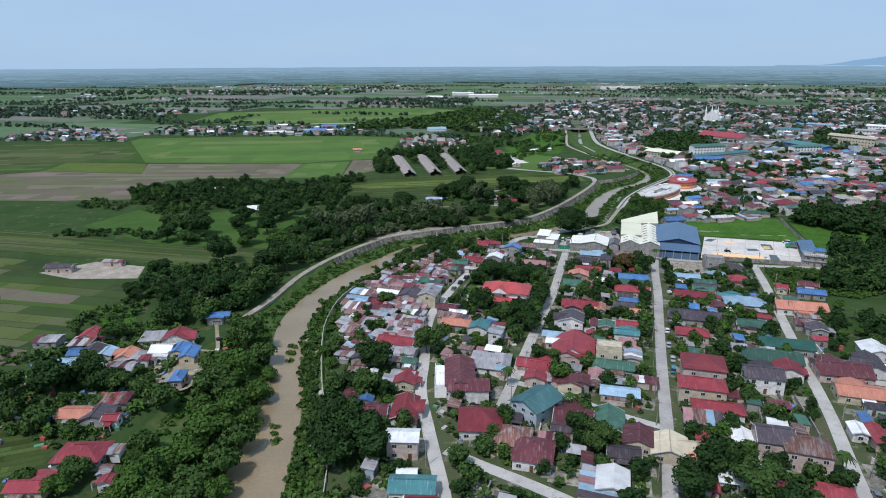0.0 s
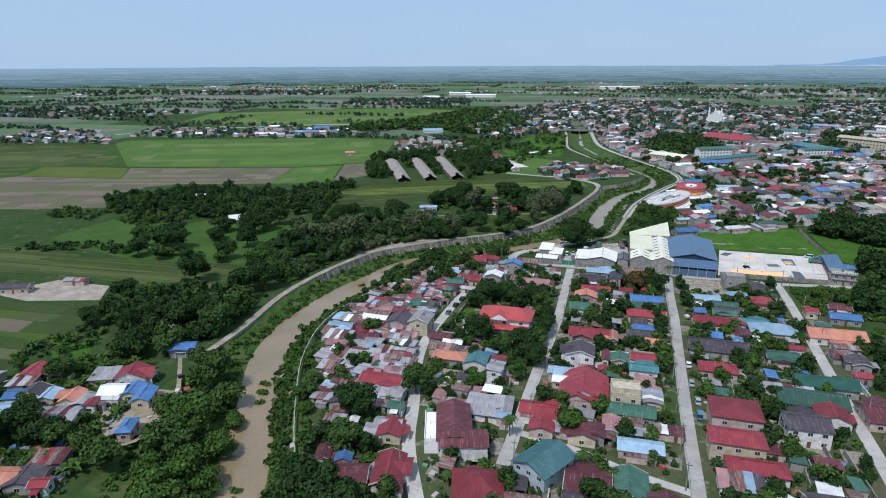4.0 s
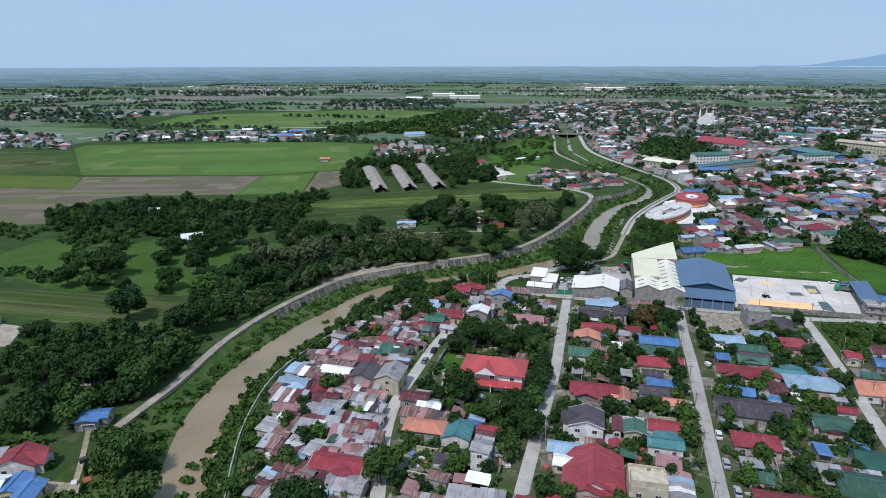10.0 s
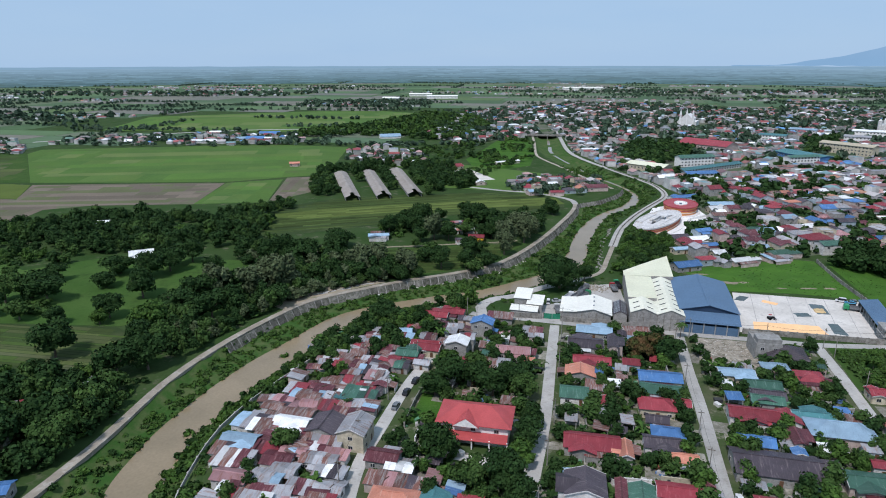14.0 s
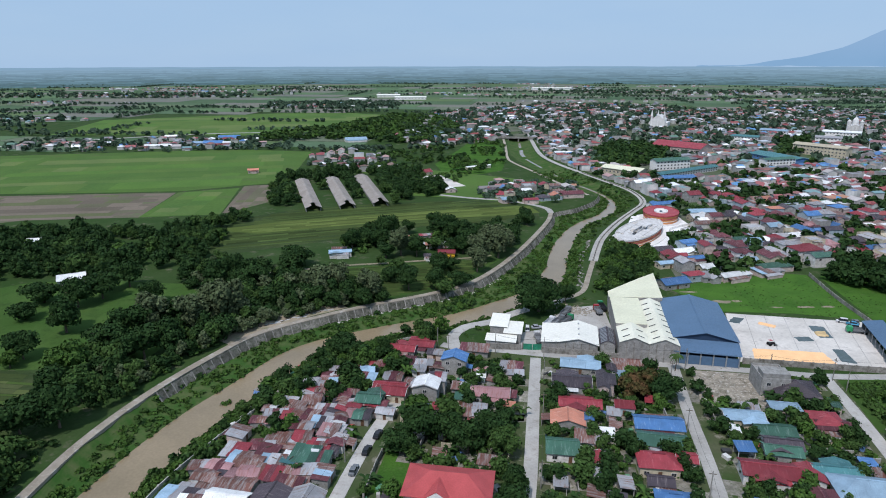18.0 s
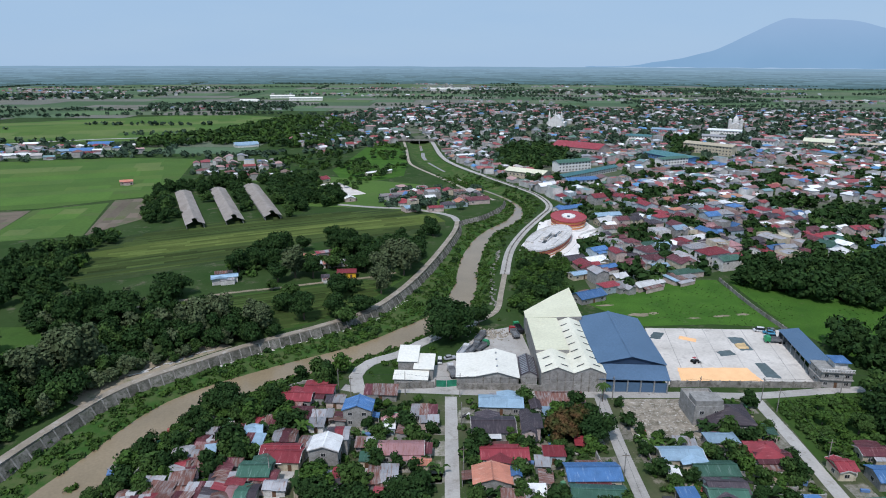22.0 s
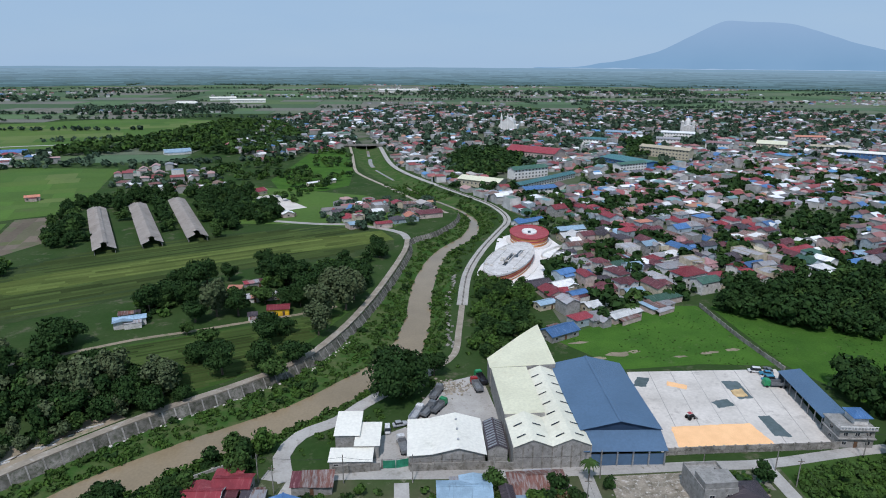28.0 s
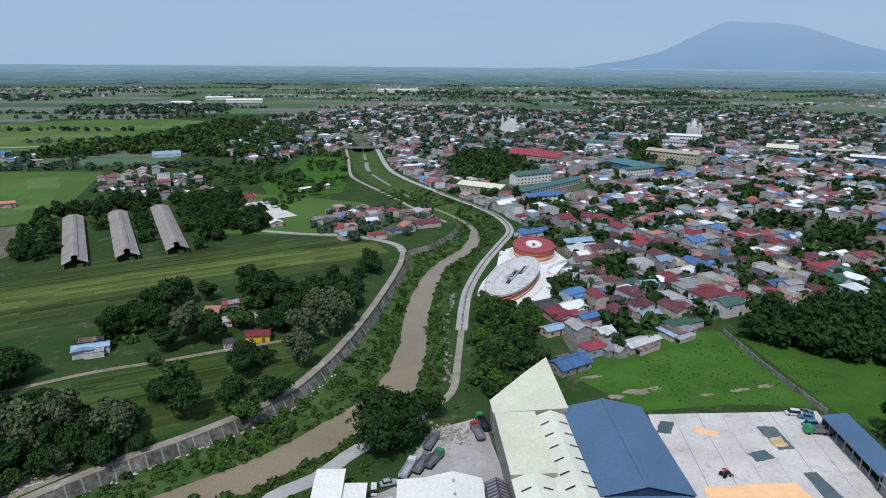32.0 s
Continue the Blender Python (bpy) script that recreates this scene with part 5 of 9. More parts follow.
house(103.5, 303.4, 8.9, 8.3, -7, 'red', 'hip')
house(-28.6, 303.5, 5.6, 4.3, -7, 'grey')
house(-12.1, 304.4, 5.2, 7.5, -7, 'red')
house(79.8, 304.5, 12.1, 6.7, -7, 'ltblue')
house(-1.3, 304.6, 7.3, 7.5, -7, 'blue')
house(-32.7, 307.5, 8.1, 4.5, -7, 'rust')
house(9.0, 308.3, 5.4, 3.5, -7, 'salmon')
house(-34.5, 309.3, 8.6, 7.1, -7, 'green')
house(94.8, 310.3, 9.2, 5.5, -7, 'ltblue', 'hip')
house(32.0, 310.5, 13.6, 7.5, -7, 'red')
house(-28.0, 314.0, 7.8, 4.3, -7, 'rust')
house(9.4, 314.4, 5.6, 4.2, -7, 'rust')
house(3.3, 314.8, 7.6, 4.2, -7, 'pink')
house(3.9, 314.9, 12.9, 7.1, -7, 'pink')
house(-16.7, 315.1, 8.7, 7.4, -7, 'white', floors=2)
house(-28.1, 315.2, 10.5, 7.4, -7, 'red')
house(-29.1, 317.6, 11.1, 6.6, -7, 'red')
house(-6.1, 319.2, 5.2, 3.8, -7, 'white')
house(40.7, 319.7, 4.3, 11.5, -7, 'slate', floors=2)
house(-13.5, 320.1, 5.9, 6.1, -7, 'slate', floors=2)
house(-20.9, 320.5, 7.0, 6.1, -7, 'grey')
house(103.3, 322.1, 13.8, 12.0, -7, 'slate', 'hip')
house(31.4, 324.1, 13.3, 9.3, -7, 'slate')
house(97.5, 327, 9.9, 12.0, -7, 'cream', floors=2)
house(-28.8, 325.0, 6.2, 6.3, -7, 'rust')
house(12.9, 329.1, 5.5, 3.6, -7, 'grey')
house(-20.6, 331.3, 4.6, 4.2, -7, 'salmon')
house(-13.6, 333.3, 3.3, 4.9, -7, 'rust')
house(-39.1, 333.5, 4.6, 3.7, -7, 'red')
house(-33.8, 333.8, 5.9, 4.3, -7, 'teal')
house(46.7, 334.0, 3.7, 5.7, -7, 'slate')
house(11.8, 334.3, 7.5, 5.6, -7, 'rust')
house(-8.2, 334.4, 9.3, 6.9, -7, 'blue', floors=2)
house(-19.5, 336.1, 6.8, 3.7, -7, 'grey')
house(36.3, 336.9, 14.2, 7.8, -7, 'ltblue')
house(55.8, 337.2, 13.7, 8.5, -7, 'rust', 'hip')
house(-27.2, 337.4, 8.5, 6.4, -7, 'blue', 'hip')
house(-15.7, 344.0, 5.8, 4.0, -7, 'white')
house(-28.2, 346.3, 10.8, 6.1, -7, 'red')
house(-1.2, 347.9, 9.9, 5.5, -7, 'rust')
house(-21.0, 350.4, 10.0, 6.3, -7, 'red')


# more shanties pack the quarter between flood wall and street
FR = random.Random(91)
for k in range(900):
    x, y = FR.uniform(-80, -36), FR.uniform(196, 335)
    edge = np.interp(y, [190, 222, 250, 267, 284, 303, 330], [-62, -72, -78, -77, -72, -66, -54])
    far = np.interp(y, [190, 225, 246, 265, 295, 335], [-38, -42, -43, -41, -36, -24])
    if edge < x < far and is_free(x, y, 1.2) and SHANTY_COUNT[0] < 75:
        SHANTY_COUNT[0] += 1
        house(x, y, FR.uniform(4.6, 7.2), FR.uniform(4, 6), FR.choice([-8, -8, 4, 82]), FR.choice(SHANTY))

# the large maroon house with a white terrace
e = base("house", -19.5, 180, 0, 9, "large dark maroon gabled house with a white flat terrace", "house", "village houses")
for a, (w, d, ox, oy, h) in enumerate(((9.5, 19, 2, 3, 5.2), (13, 8, 4.5, -5, 5.0))):
    v, f = prism(-w / 2, w / 2, -d / 2, d / 2, -0.3, h, h + 1.9) if w > d else prism(-d / 2, d / 2, -w / 2, w / 2, -0.3, h, h + 1.9)
    m = pose(ox, oy, 0, 0, 0, 90 if d > w else 0)
    part("wall", mesh_of("wall", v, f, WALLS[0]), e, "", m)
    v, f = gable(max(w, d), min(w, d), h, h + 1.9 + 0.02 * a)
    part("roof", mesh_of("roof", v, f, M_ROOF["maroon"]), e, "dark maroon gabled roof", m)
v, f = joined(box(-6.5, -2, -5, 10, -0.3, 4.2), box(-6.5, -6.3, -5, 10, 4.2, 4.9), box(-6.5, -2, -5, -4.8, 4.2, 4.9))
part("terrace", mesh_of("terrace", v, f, M_WHITE), e, "white flat terrace")
openings(e, 9.5, 16, [1.5, 4.0], HR, "xw")
take(-18.5, 181, 10)

# the big red-roofed mansion
e = base("house", -7.5, 264, 0, -6, "big red hipped mansion with white walls and a walled garden", "house", "village houses")
v, f = box(-10, 10, -5.5, 5.5, -0.3, 6.6)
part("wall", mesh_of("wall", v, f, M_WHITE), e, "white plaster walls")
v, f = hip(20, 11, 6.5, 9.6, 1.0)
M_MANSION = material("roof_bright_red", (0.47, 0.085, 0.085), (0.40, 0.07, 0.07), scale=0.35, rough=0.5, bump=0.5, fine=3.0, vary=0.0, ribs=2.2)
roof = part("roof", mesh_of("roof", v, f, M_MANSION), e, "bright red hipped roof")
v, f = prism(-3, 3, -3.4, 3.4, 6.4, 6.6, 8.8)
part("gable_wall", mesh_of("gable_wall", v, f, M_WHITE), e, "", pose(-2, -4.2, 0, 0, 0, 90))
v, f = gable(7.4, 6.8, 6.6, 9.0)
part("gable_roof", mesh_of("gable_roof", v, f, M_MANSION), e, "", pose(-2, -3.0, 0, 0, 0, 90))
v, f = slab([(-11, -8.6, 3.1), (10, -8.6, 3.1), (10, -5.5, 4.1), (-11, -5.5, 4.1)], 0.15)
part("porch_roof", mesh_of("porch_roof", v, f, M_MANSION), e)
for k in range(5):
    v, f = box(-0.18, 0.18, -0.18, 0.18, -0.1, 3.3)
    part("column", mesh_of("column", v, f, M_WHITE), e, "", pose(-10 + 5 * k, -8.2, 0))
openings(e, 20, 11, [1.6, 4.9], HR, "sxw")
take(-7.5, 264, 10)
field("patio", [(-16, 254), (6, 251), (7, 247), (-6, 246), (-8, 250), (-16, 251)], M_YARD, "pale patio paving", "paving", 0.08)
field("lawn", [(-28, 268), (-19, 266), (-18, 283), (-26, 286)], M_LUSH, "walled garden lawn", "lawn", 0.08)

# teal-roofed gabled hall
e = base("house", 8, 169, 0, -37, "tall teal-roofed gabled house with pale walls", "house", "village houses")
v, f = prism(-6.5, 6.5, -5, 5, -0.3, 5.6, 7.6)
part("wall", mesh_of("wall", v, f, WALLS[4]), e, "", pose(0, 0, 0, 0, 0, 90))
v, f = gable(13, 10, 5.6, 7.6, 0.7)
part("roof", mesh_of("roof", v, f, M_ROOF["teal"]), e, "teal sheet roof", pose(0, 0, 0, 0, 0, 90))
openings(e, 10, 13, [1.6, 4.4], HR, "sxw")
take(8, 169, 7)

# long dark-roofed block with a pillared wall, and the dark green long house
e = base("garden_hall", 100, 211 + 17, 0, -6, "long dark green roofed hall among trees", "house")
v, f = prism(-9, 9, -4, 4, -0.3, 3.6, 5.4)
part("wall", mesh_of("wall", v, f, WALLS[2]), e)
v, f = gable(18, 8, 3.6, 5.4, 0.6)
part("roof", mesh_of("roof", v, f, material("roof_deep_green", (0.025, 0.10, 0.075), scale=0.3, rough=0.5, bump=0.4, ribs=2.2)), e, "deep green sheet roof")
openings(e, 18, 8, [1.5], HR, "sxw")

# ---- warehouse compound ----
wh = base("warehouse", 86.5, 368, 0, -9, "blue-roofed open warehouse beside the drying yard", "warehouse")
W2, D2 = 11.2, 19.5
v, f = prism(-D2, D2, -W2, W2, -0.3, 7.6, 10.2)
part("wall", mesh_of("wall", v, f, material("deep_blue_sheet", (0.035, 0.065, 0.12), scale=0.2, rough=0.5, ribs=1.6)), wh, "deep blue sheet walls", pose(0, 0, 0, 0, 0, 90))
v, f = gable(2 * D2, 2 * W2, 7.7, 10.3, 0.7, 0.15)
rf = part("roof", mesh_of("roof", v, f, M_BLUEROOF), wh, "blue ribbed sheet roof", pose(0, 0, 0, 0, 0, 90))
v, f = box(-D2 - 0.8, D2 + 0.8, -0.45, 0.45, 10.42, 10.52)
part("ridge_cap", mesh_of("ridge_cap", v, f, M_BLUEROOF), rf)
v, f = slab([(-W2 - 0.4, -D2 - 6.6, 4.9), (W2 + 0.4, -D2 - 6.6, 4.9), (W2 + 0.4, -D2 - 0.1, 7.35), (-W2 - 0.4, -D2 - 0.1, 7.35)], 0.14)
part("canopy", mesh_of("canopy", v, f, M_BLUEROOF), wh, "blue sheet lean-to canopy")
part("front_wall", mesh_of("front_wall", *box(-W2, W2, -D2 - 5.9, -D2 - 5.7, -0.2, 3.6), M_BLUEROOF), wh, "blue sheet front wall below the canopy")
for k in range(6):
    v, f = box(-0.2, 0.2, -0.2, 0.2, -0.1, 4.85)
    part("column", mesh_of("column", v, f, M_METAL), wh, "", pose(-W2 + 0.3 + k * (2 * W2 - 0.6) / 5, -D2 - 6.2, 0))
v, f = slab([(-W2 + 1, D2 + 4.5, 5.6), (W2 - 6, D2 + 4.5, 5.6), (W2 - 6, D2 + 0.2, 6.4), (-W2 + 1, D2 + 0.2, 6.4)][::-1], 0.12)
part("rear_canopy", mesh_of("rear_canopy", v, f, M_ROOF["blue"]), wh)
for k in range(2):
    v, f = box(-W2 + 1.2 + k * 8, -W2 + 1.5 + k * 8, D2 + 4.1, D2 + 4.4, -0.1, 5.5)
    part("column", mesh_of("column", v, f, M_METAL), wh)

cw = base("warehouse", 51.8, 346.6, 0, -7, "cream and white double-gabled warehouse with skylight slits", "warehouse")
B = 10.7
for k in range(2):
    ln = 14.0 if k == 0 else 42.0
    x0 = k * B
    v, f = prism(0, ln, -B / 2, B / 2, -0.3, 7.0, 9.1)
    part("wall", mesh_of("wall", v, f, WALLS[2]), cw, "grey sheet gable walls", pose(x0 + B / 2, 0, 0, 0, 0, 90))
    for s in (-1, 1):
        xa, xb = (x0, x0 + B / 2) if s < 0 else (x0 + B, x0 + B / 2)
        top = [(xa, -0.4, 7.1), (xb, -0.4, 9.25), (xb, ln, 9.25), (xa, ln, 7.1)]
        v, f = slab(top[::-1] if s < 0 else top, 0.12)
        rf = part("roof", mesh_of("roof", v, [q[::-1] for q in f], M_PALEROOF), cw, "pale cream ribbed roof slope")
        n = 2 if k == 0 else 7
        for j in range(n):
            yy = 3.0 + j * 5.6
            zz = 7.1 + 2.15 * 0.5 + 0.09
            a = x0 + B * (0.25 if s < 0 else 0.75)
            tilt = 21.9 * (-1 if s < 0 else 1)
            v, f = box(-1.3, 1.3, -0.22, 0.22, -0.04, 0.06)
            part("skylight", mesh_of("skylight", v, f, M_GLASS), rf, "dark skylight slit", pose(a, yy, zz + 0.05, 0, tilt, 6))
for xa, xb, ya, yb, za, zb in ((-0.2, B + 0.9, 14.0, 42.5, 8.5, 8.7),):
    v, f = slab([(xa, ya, za), (xb, ya, zb), (xb, yb, zb), (xa, yb, za)], 0.12)
    part("roof", mesh_of("roof", v, f, M_CREAMROOF), cw, "cream ribbed roof slope")
    v, f = joined(box(xa + 0.1, xa + 0.3, ya, yb, -0.3, za - 0.1), box(xb - 0.3, xb - 0.1, ya, yb, -0.3, zb - 0.2), slab([(xa + 0.2, ya, za - 0.1), (xb, ya, zb - 0.1), (xb, ya + 0.2, zb - 0.1), (xa + 0.2, ya + 0.2, za - 0.1)], 3.0))
    part("wall", mesh_of("wall", v, f, WALLS[2]), cw)
top = [(-0.6, 42.6, 8.5), (21.6, 42.6, 9.4), (22.2, 75, 9.6), (14.0, 66.5, 9.2), (-0.6, 49.5, 8.5)]
v, f = slab(top, 0.12)
part("roof", mesh_of("roof", v, f, M_CREAMROOF), cw, "cream slanting rear roof")
v, f = slab([(x * 0.985 + 0.2, yy - 0.2 if yy > 43 else yy, z - 0.16) for x, yy, z in top], 6.9)
part("wall", mesh_of("wall", v, f, WALLS[2]), cw)
for k in range(9):
    v, f = box(-0.15, 0.15, -0.15, 0.1, -0.2, 7.0)
    part("buttress", mesh_of("buttress", v, f, M_WALLCONC), cw, "", pose(k * 2.65 + 0.1, -0.1, 0))

mw = base("storehouse", 35.6, 358.5, 0, -8, "white-roofed storehouse with grey block walls", "warehouse")
v, f = joined(box(-10.3, 10.3, -8.6, 8.6, -0.3, 4.4), prism(-8.6, 8.6, -7, 7, 4.3, 4.5, 6.3))
part("wall", mesh_of("wall", *box(-10.3, 10.3, -8.4, 8.4, -0.3, 4.4), M_BLOCK), mw, "grey block walls with piers")
v, f = prism(-8.4, 8.4, -7.0, 7.0, 4.3, 4.45, 6.2)
part("gable_wall", mesh_of("gable_wall", v, f, M_BLOCK), mw, "", pose(3.2, 0, 0, 0, 0, 90))
for s, (xa, za, xb, zb) in enumerate(((-10.8, 4.5, -3.9, 4.9), (-3.9, 4.95, 3.2, 6.6), (10.8, 4.4, 3.2, 6.6))):
    o = [(xa, -9.0, za), (xb, -9.0, zb), (xb, 9.0, zb), (xa, 9.0, za)]
    v, f = slab(o if xa < xb else o[::-1], 0.12)
    part("roof", mesh_of("roof", v, f, M_WHITEROOF), mw, "white sheet roof slope")
for k in range(3):
    part("vent", mesh_of("vent", *tube([(0, 0, 0), (0, 0, 0.4), (0, 0, 0.6)], [0.35, 0.35, 0.1], 8), M_METAL), mw, "", pose(3.2, -5 + 5 * k, 6.6))
for k in range(8):
    v, f = box(-0.2, 0.2, -0.2, 0.2, -0.2, 4.5)
    part("pier", mesh_of("pier", v, f, M_WALLCONC), mw, "", pose(-10.2 + k * 2.9, -8.5, 0))

gh = base("shade_house", 49.6, 357, 0, -8, "grey lean greenhouse with a slatted roof", "shed")
v, f = prism(-6.8, 6.8, -2.7, 2.7, -0.2, 4.2, 5.6)
part("wall", mesh_of("wall", v, f, M_BLOCK), gh, "", pose(0, 0, 0, 0, 0, 90))
v, f = gable(13.6, 5.4, 4.2, 5.6, 0.2)
part("roof", mesh_of("roof", v, f, M_ROOF["slate"]), gh, "", pose(0, 0, 0, 0, 0, 90))
for k in range(11):
    for s in (-1, 1):
        v, f = box(-1.25, 1.25, -0.3, 0.3, 0, 0.07)
        part("slat", mesh_of("slat", v, f, M_METAL), gh, "", pose(s * 1.4, -6.2 + k * 1.24, 5.12, 0, s * 27, 0))

lw = base("office", 10.2, 362, 0, -9, "three stepped white mono-pitch roofs over a block office", "building")
for nm, xa, xb, ya, yb, za, zb in (("a", -5.8, 1.6, 0.2, 11.5, 5.2, 6.2), ("b", 0.2, 7.4, -3.6, 7.6, 4.4, 4.9), ("c", -6.2, 5.8, -9.0, -3.2, 3.2, 3.7)):
    v, f = slab([(xa, ya, za), (xb, ya, za), (xb, yb, zb), (xa, yb, zb)], 0.12)
    part("roof", mesh_of("roof", v, f, M_WHITEROOF), lw, "white sheet roof")
    v, f = box(xa + 0.4, xb - 0.4, ya + 0.4, yb - 0.4, -0.3, za - 0.14)
    part("wall", mesh_of("wall", v, f, M_BLOCK), lw)
for k in range(3):
    part("window", WINDOW, lw, "", pose(-4 + 3.6 * k, -8.64, 1.7))

gate = base("metal_gate", 20.8, 352.6, 0, -8, "green sheet double gate, one leaf ajar", "gate")
for s, rz in ((-1, 0), (1, 14)):
    lf = part("gate_leaf", mesh_of("gate_leaf", *box(0 if s > 0 else -3.4, 3.4 if s > 0 else 0, -0.05, 0.05, 0.1, 2.5), M_GREENPAINT), gate, "", pose(0.1 * s, 0, 0, 0, 0, rz))
    for k in range(4):
        v, f = box(s * (0.1 + k * 1.07) - 0.05, s * (0.1 + k * 1.07) + 0.05, -0.1, 0.1, 0.05, 2.6)
        part("bar", mesh_of("bar", v, f, M_GREENPAINT), lf)
for s in (-3.7, 3.7):
    part("post", mesh_of("post", *box(s - 0.25, s + 0.25, -0.25, 0.25, -0.2, 3.0), M_WALLCONC), gate)

long_wall("perimeter_wall", [(96.5, 345.0), (110, 343.6), (130, 341.2), (147, 339.2)], 2.3, 0.25, M_WALLCONC, "weathered grey concrete wall along the drying yard", 3.2)
long_wall("perimeter_wall", [(24.6, 350.6), (46, 347.8), (52, 346.2)], 2.4, 0.25, M_WALLCONC, "weathered grey concrete wall in front of the warehouses", 3.2)
long_wall("perimeter_wall", [(4, 353), (16.6, 352.4)], 2.4, 0.25, M_WALLCONC, "weathered grey concrete wall beside the green gate", 3.2)
long_wall("perimeter_wall", [(164.5, 384), (166, 414), (170, 446)], 1.8, 0.25, M_WALLCONC, "long grey wall between meadow and pasture", 4)
long_wall("perimeter_wall", [(96, 428), (110, 437), (126, 443), (140, 450)], 2.0, 0.25, M_WALLCONC, "pale grey wall along the meadow", 4)
long_wall("perimeter_wall", [(-29, 265), (-27, 284), (-21, 300)], 1.9, 0.25, M_WALLCONC, "weathered wall of the walled garden", 4)

# drying yard
field("yard", [(95.8, 346.5), (108.2, 393.0), (162.5, 385.6), (148.4, 340.6)], M_YARD, "wide pale concrete drying yard", "yard", 0.10)
seams = base("yard_joint", 0, 0, 0, 0, "dark expansion joints of the drying yard", "joint", "", "structure")
for k in range(1, 7):
    t = k / 7
    a, b = Vector((95.8 + 52.6 * t, 346.5 - 5.9 * t)), Vector((108.2 + 54.3 * t, 393 - 7.4 * t))
    d = (b - a).normalized()
    s = Vector((-d.y, d.x)) * 0.12
    v, f = slab([(c.x, c.y, 0.115) for c in (a - s, b - s, b + s, a + s)][::-1], 0.05)
    part("joint", mesh_of("joint", v, [q[::-1] for q in f], M_CONC), seams)


def heap(name, poly, height, mat, label, category):
    """A low spread layer with a soft uneven edge."""
    cx, cy = sum(p[0] for p in poly) / len(poly), sum(p[1] for p in poly) / len(poly)
    ring = []
    n = 12
    for k in range(len(poly)):
        a, b = Vector(poly[k]), Vector(poly[(k + 1) % len(poly)])
        for s in range(n):
            p = a.lerp(b, s / n)
            w = 0.5 * noise.noise(Vector((p.x * 0.8, p.y * 0.8, 1)))
            out = Vector((p.x - cx, p.y - cy)).normalized()
            ring.append(p + out * w)
    v, f = [], []
    m = len(ring)
    for j, (s, z) in enumerate(((1.0, 0.11), (0.95, 0.11 + height * 0.6), (0.8, 0.11 + height), (0.4, 0.11 + height * 1.05))):
        for p in ring:
            v.append((cx + (p.x - cx) * s, cy + (p.y - cy) * s, z + (0.03 * noise.noise(Vector((p.x, p.y, j * 2.0))) if j else 0)))
        if j:
            f += [((j - 1) * m + k, (j - 1) * m + (k + 1) % m, j * m + (k + 1) % m, j * m + k) for k in range(m)]
    f.append(tuple(range(3 * m, 4 * m)))
    return tagged(new(name, mesh_of(name, v, f, mat)), label, category)


heap("grain_spread", [(101.6, 347.0), (130.4, 342.6), (130.2, 355.5), (105.2, 358.0)], 0.12, M_GRAIN, "broad orange spread of grain drying on concrete", "grain")
heap("grain_spread", [(117.1, 381.6), (122.2, 377.8), (124.4, 380.4), (118.8, 384.2)], 0.15, M_GRAIN, "small orange patch of drying grain", "grain")
heap("grain_pile", [(135.7, 370.4), (139.9, 369.8), (141.0, 374.8), (136.4, 374.2)], 0.6, material("pale_grain", (0.62, 0.45, 0.24), scale=0.5, fine=4, rough=1), "pale tan grain pile on a tarpaulin", "grain")
for poly in ([(133.1, 348.1), (138.0, 346.3), (139.1, 358.3), (135.2, 358.5)], [(126.2, 365.0), (132.3, 365.7), (132.2, 369.8), (125.9, 369.1)], [(136.0, 369.0), (141.1, 368.6), (143.2, 380.2), (137.2, 380.9)], [(105.6, 383.2), (109.8, 381.8), (114.0, 387.6), (110.0, 388.8)]):
    heap("tarpaulin", poly, 0.04, M_MAT, "dark grey tarpaulin spread on the yard", "tarpaulin")

# open shed and gatehouse of the yard
sh = base("open_shed", 156, 362, 0, -14, "long open shed with a blue sheet roof beside the yard", "shed")
v, f = slab([(-3.6, -15, 4.2), (3.8, -15, 5.4), (3.8, 15, 5.4), (-3.6, 15, 4.2)], 0.14)
part("roof", mesh_of("roof", v, f, M_BLUEROOF), sh, "blue ribbed mono-pitch roof")
v, f = joined(box(3.1, 3.35, -14.6, 14.6, -0.2, 5.2), box(-3.2, 3.2, 14.4, 14.6, -0.2, 4.2))
part("wall", mesh_of("wall", v, f, M_BLOCK), sh)
for k in range(8):
    part("column", mesh_of("column", *box(-0.15, 0.15, -0.15, 0.15, -0.2, 4.2), M_METAL), sh, "", pose(-3.2, -14.2 + k * 4.05, 0))
gt = base("gatehouse", 152.6, 342.6, 0, -12, "unfinished two-storey concrete gatehouse with a blue roofed room", "building")
v, f = joined(box(-5, 5, -4, 4, -0.2, 3.0), box(-5.4, 5.4, -4.6, 4.4, 3.0, 3.3), box(-5, 5, -4, 4, 3.3, 5.8), box(-5.4, 5.4, -4.6, 4.4, 5.8, 6.1))
part("wall", mesh_of("wall", v, f, M_BLOCK), gt, "bare grey block walls")
v, f = box(0.2, 4.2, -1.5, 3.2, 6.1, 8.4)
part("roof_room", mesh_of("roof_room", v, f, WALLS[0]), gt)
v, f = hip(4, 4.7, 8.4, 9.6, 0.8)
part("roof", mesh_of("roof", v, f, M_ROOF["blue"]), gt, "blue hipped roof", pose(2.2, 0.85, 0))
for k in range(12):
    part("baluster", mesh_of("baluster", *box(-0.06, 0.06, -0.06, 0.06, 0, 0.9), M_WHITE), gt, "", pose(-5.2 + k * 0.94, -4.4, 6.1))
part("rail", mesh_of("rail", *box(-5.4, 5.4, -4.5, -4.3, 7.0, 7.12), M_WHITE), gt)
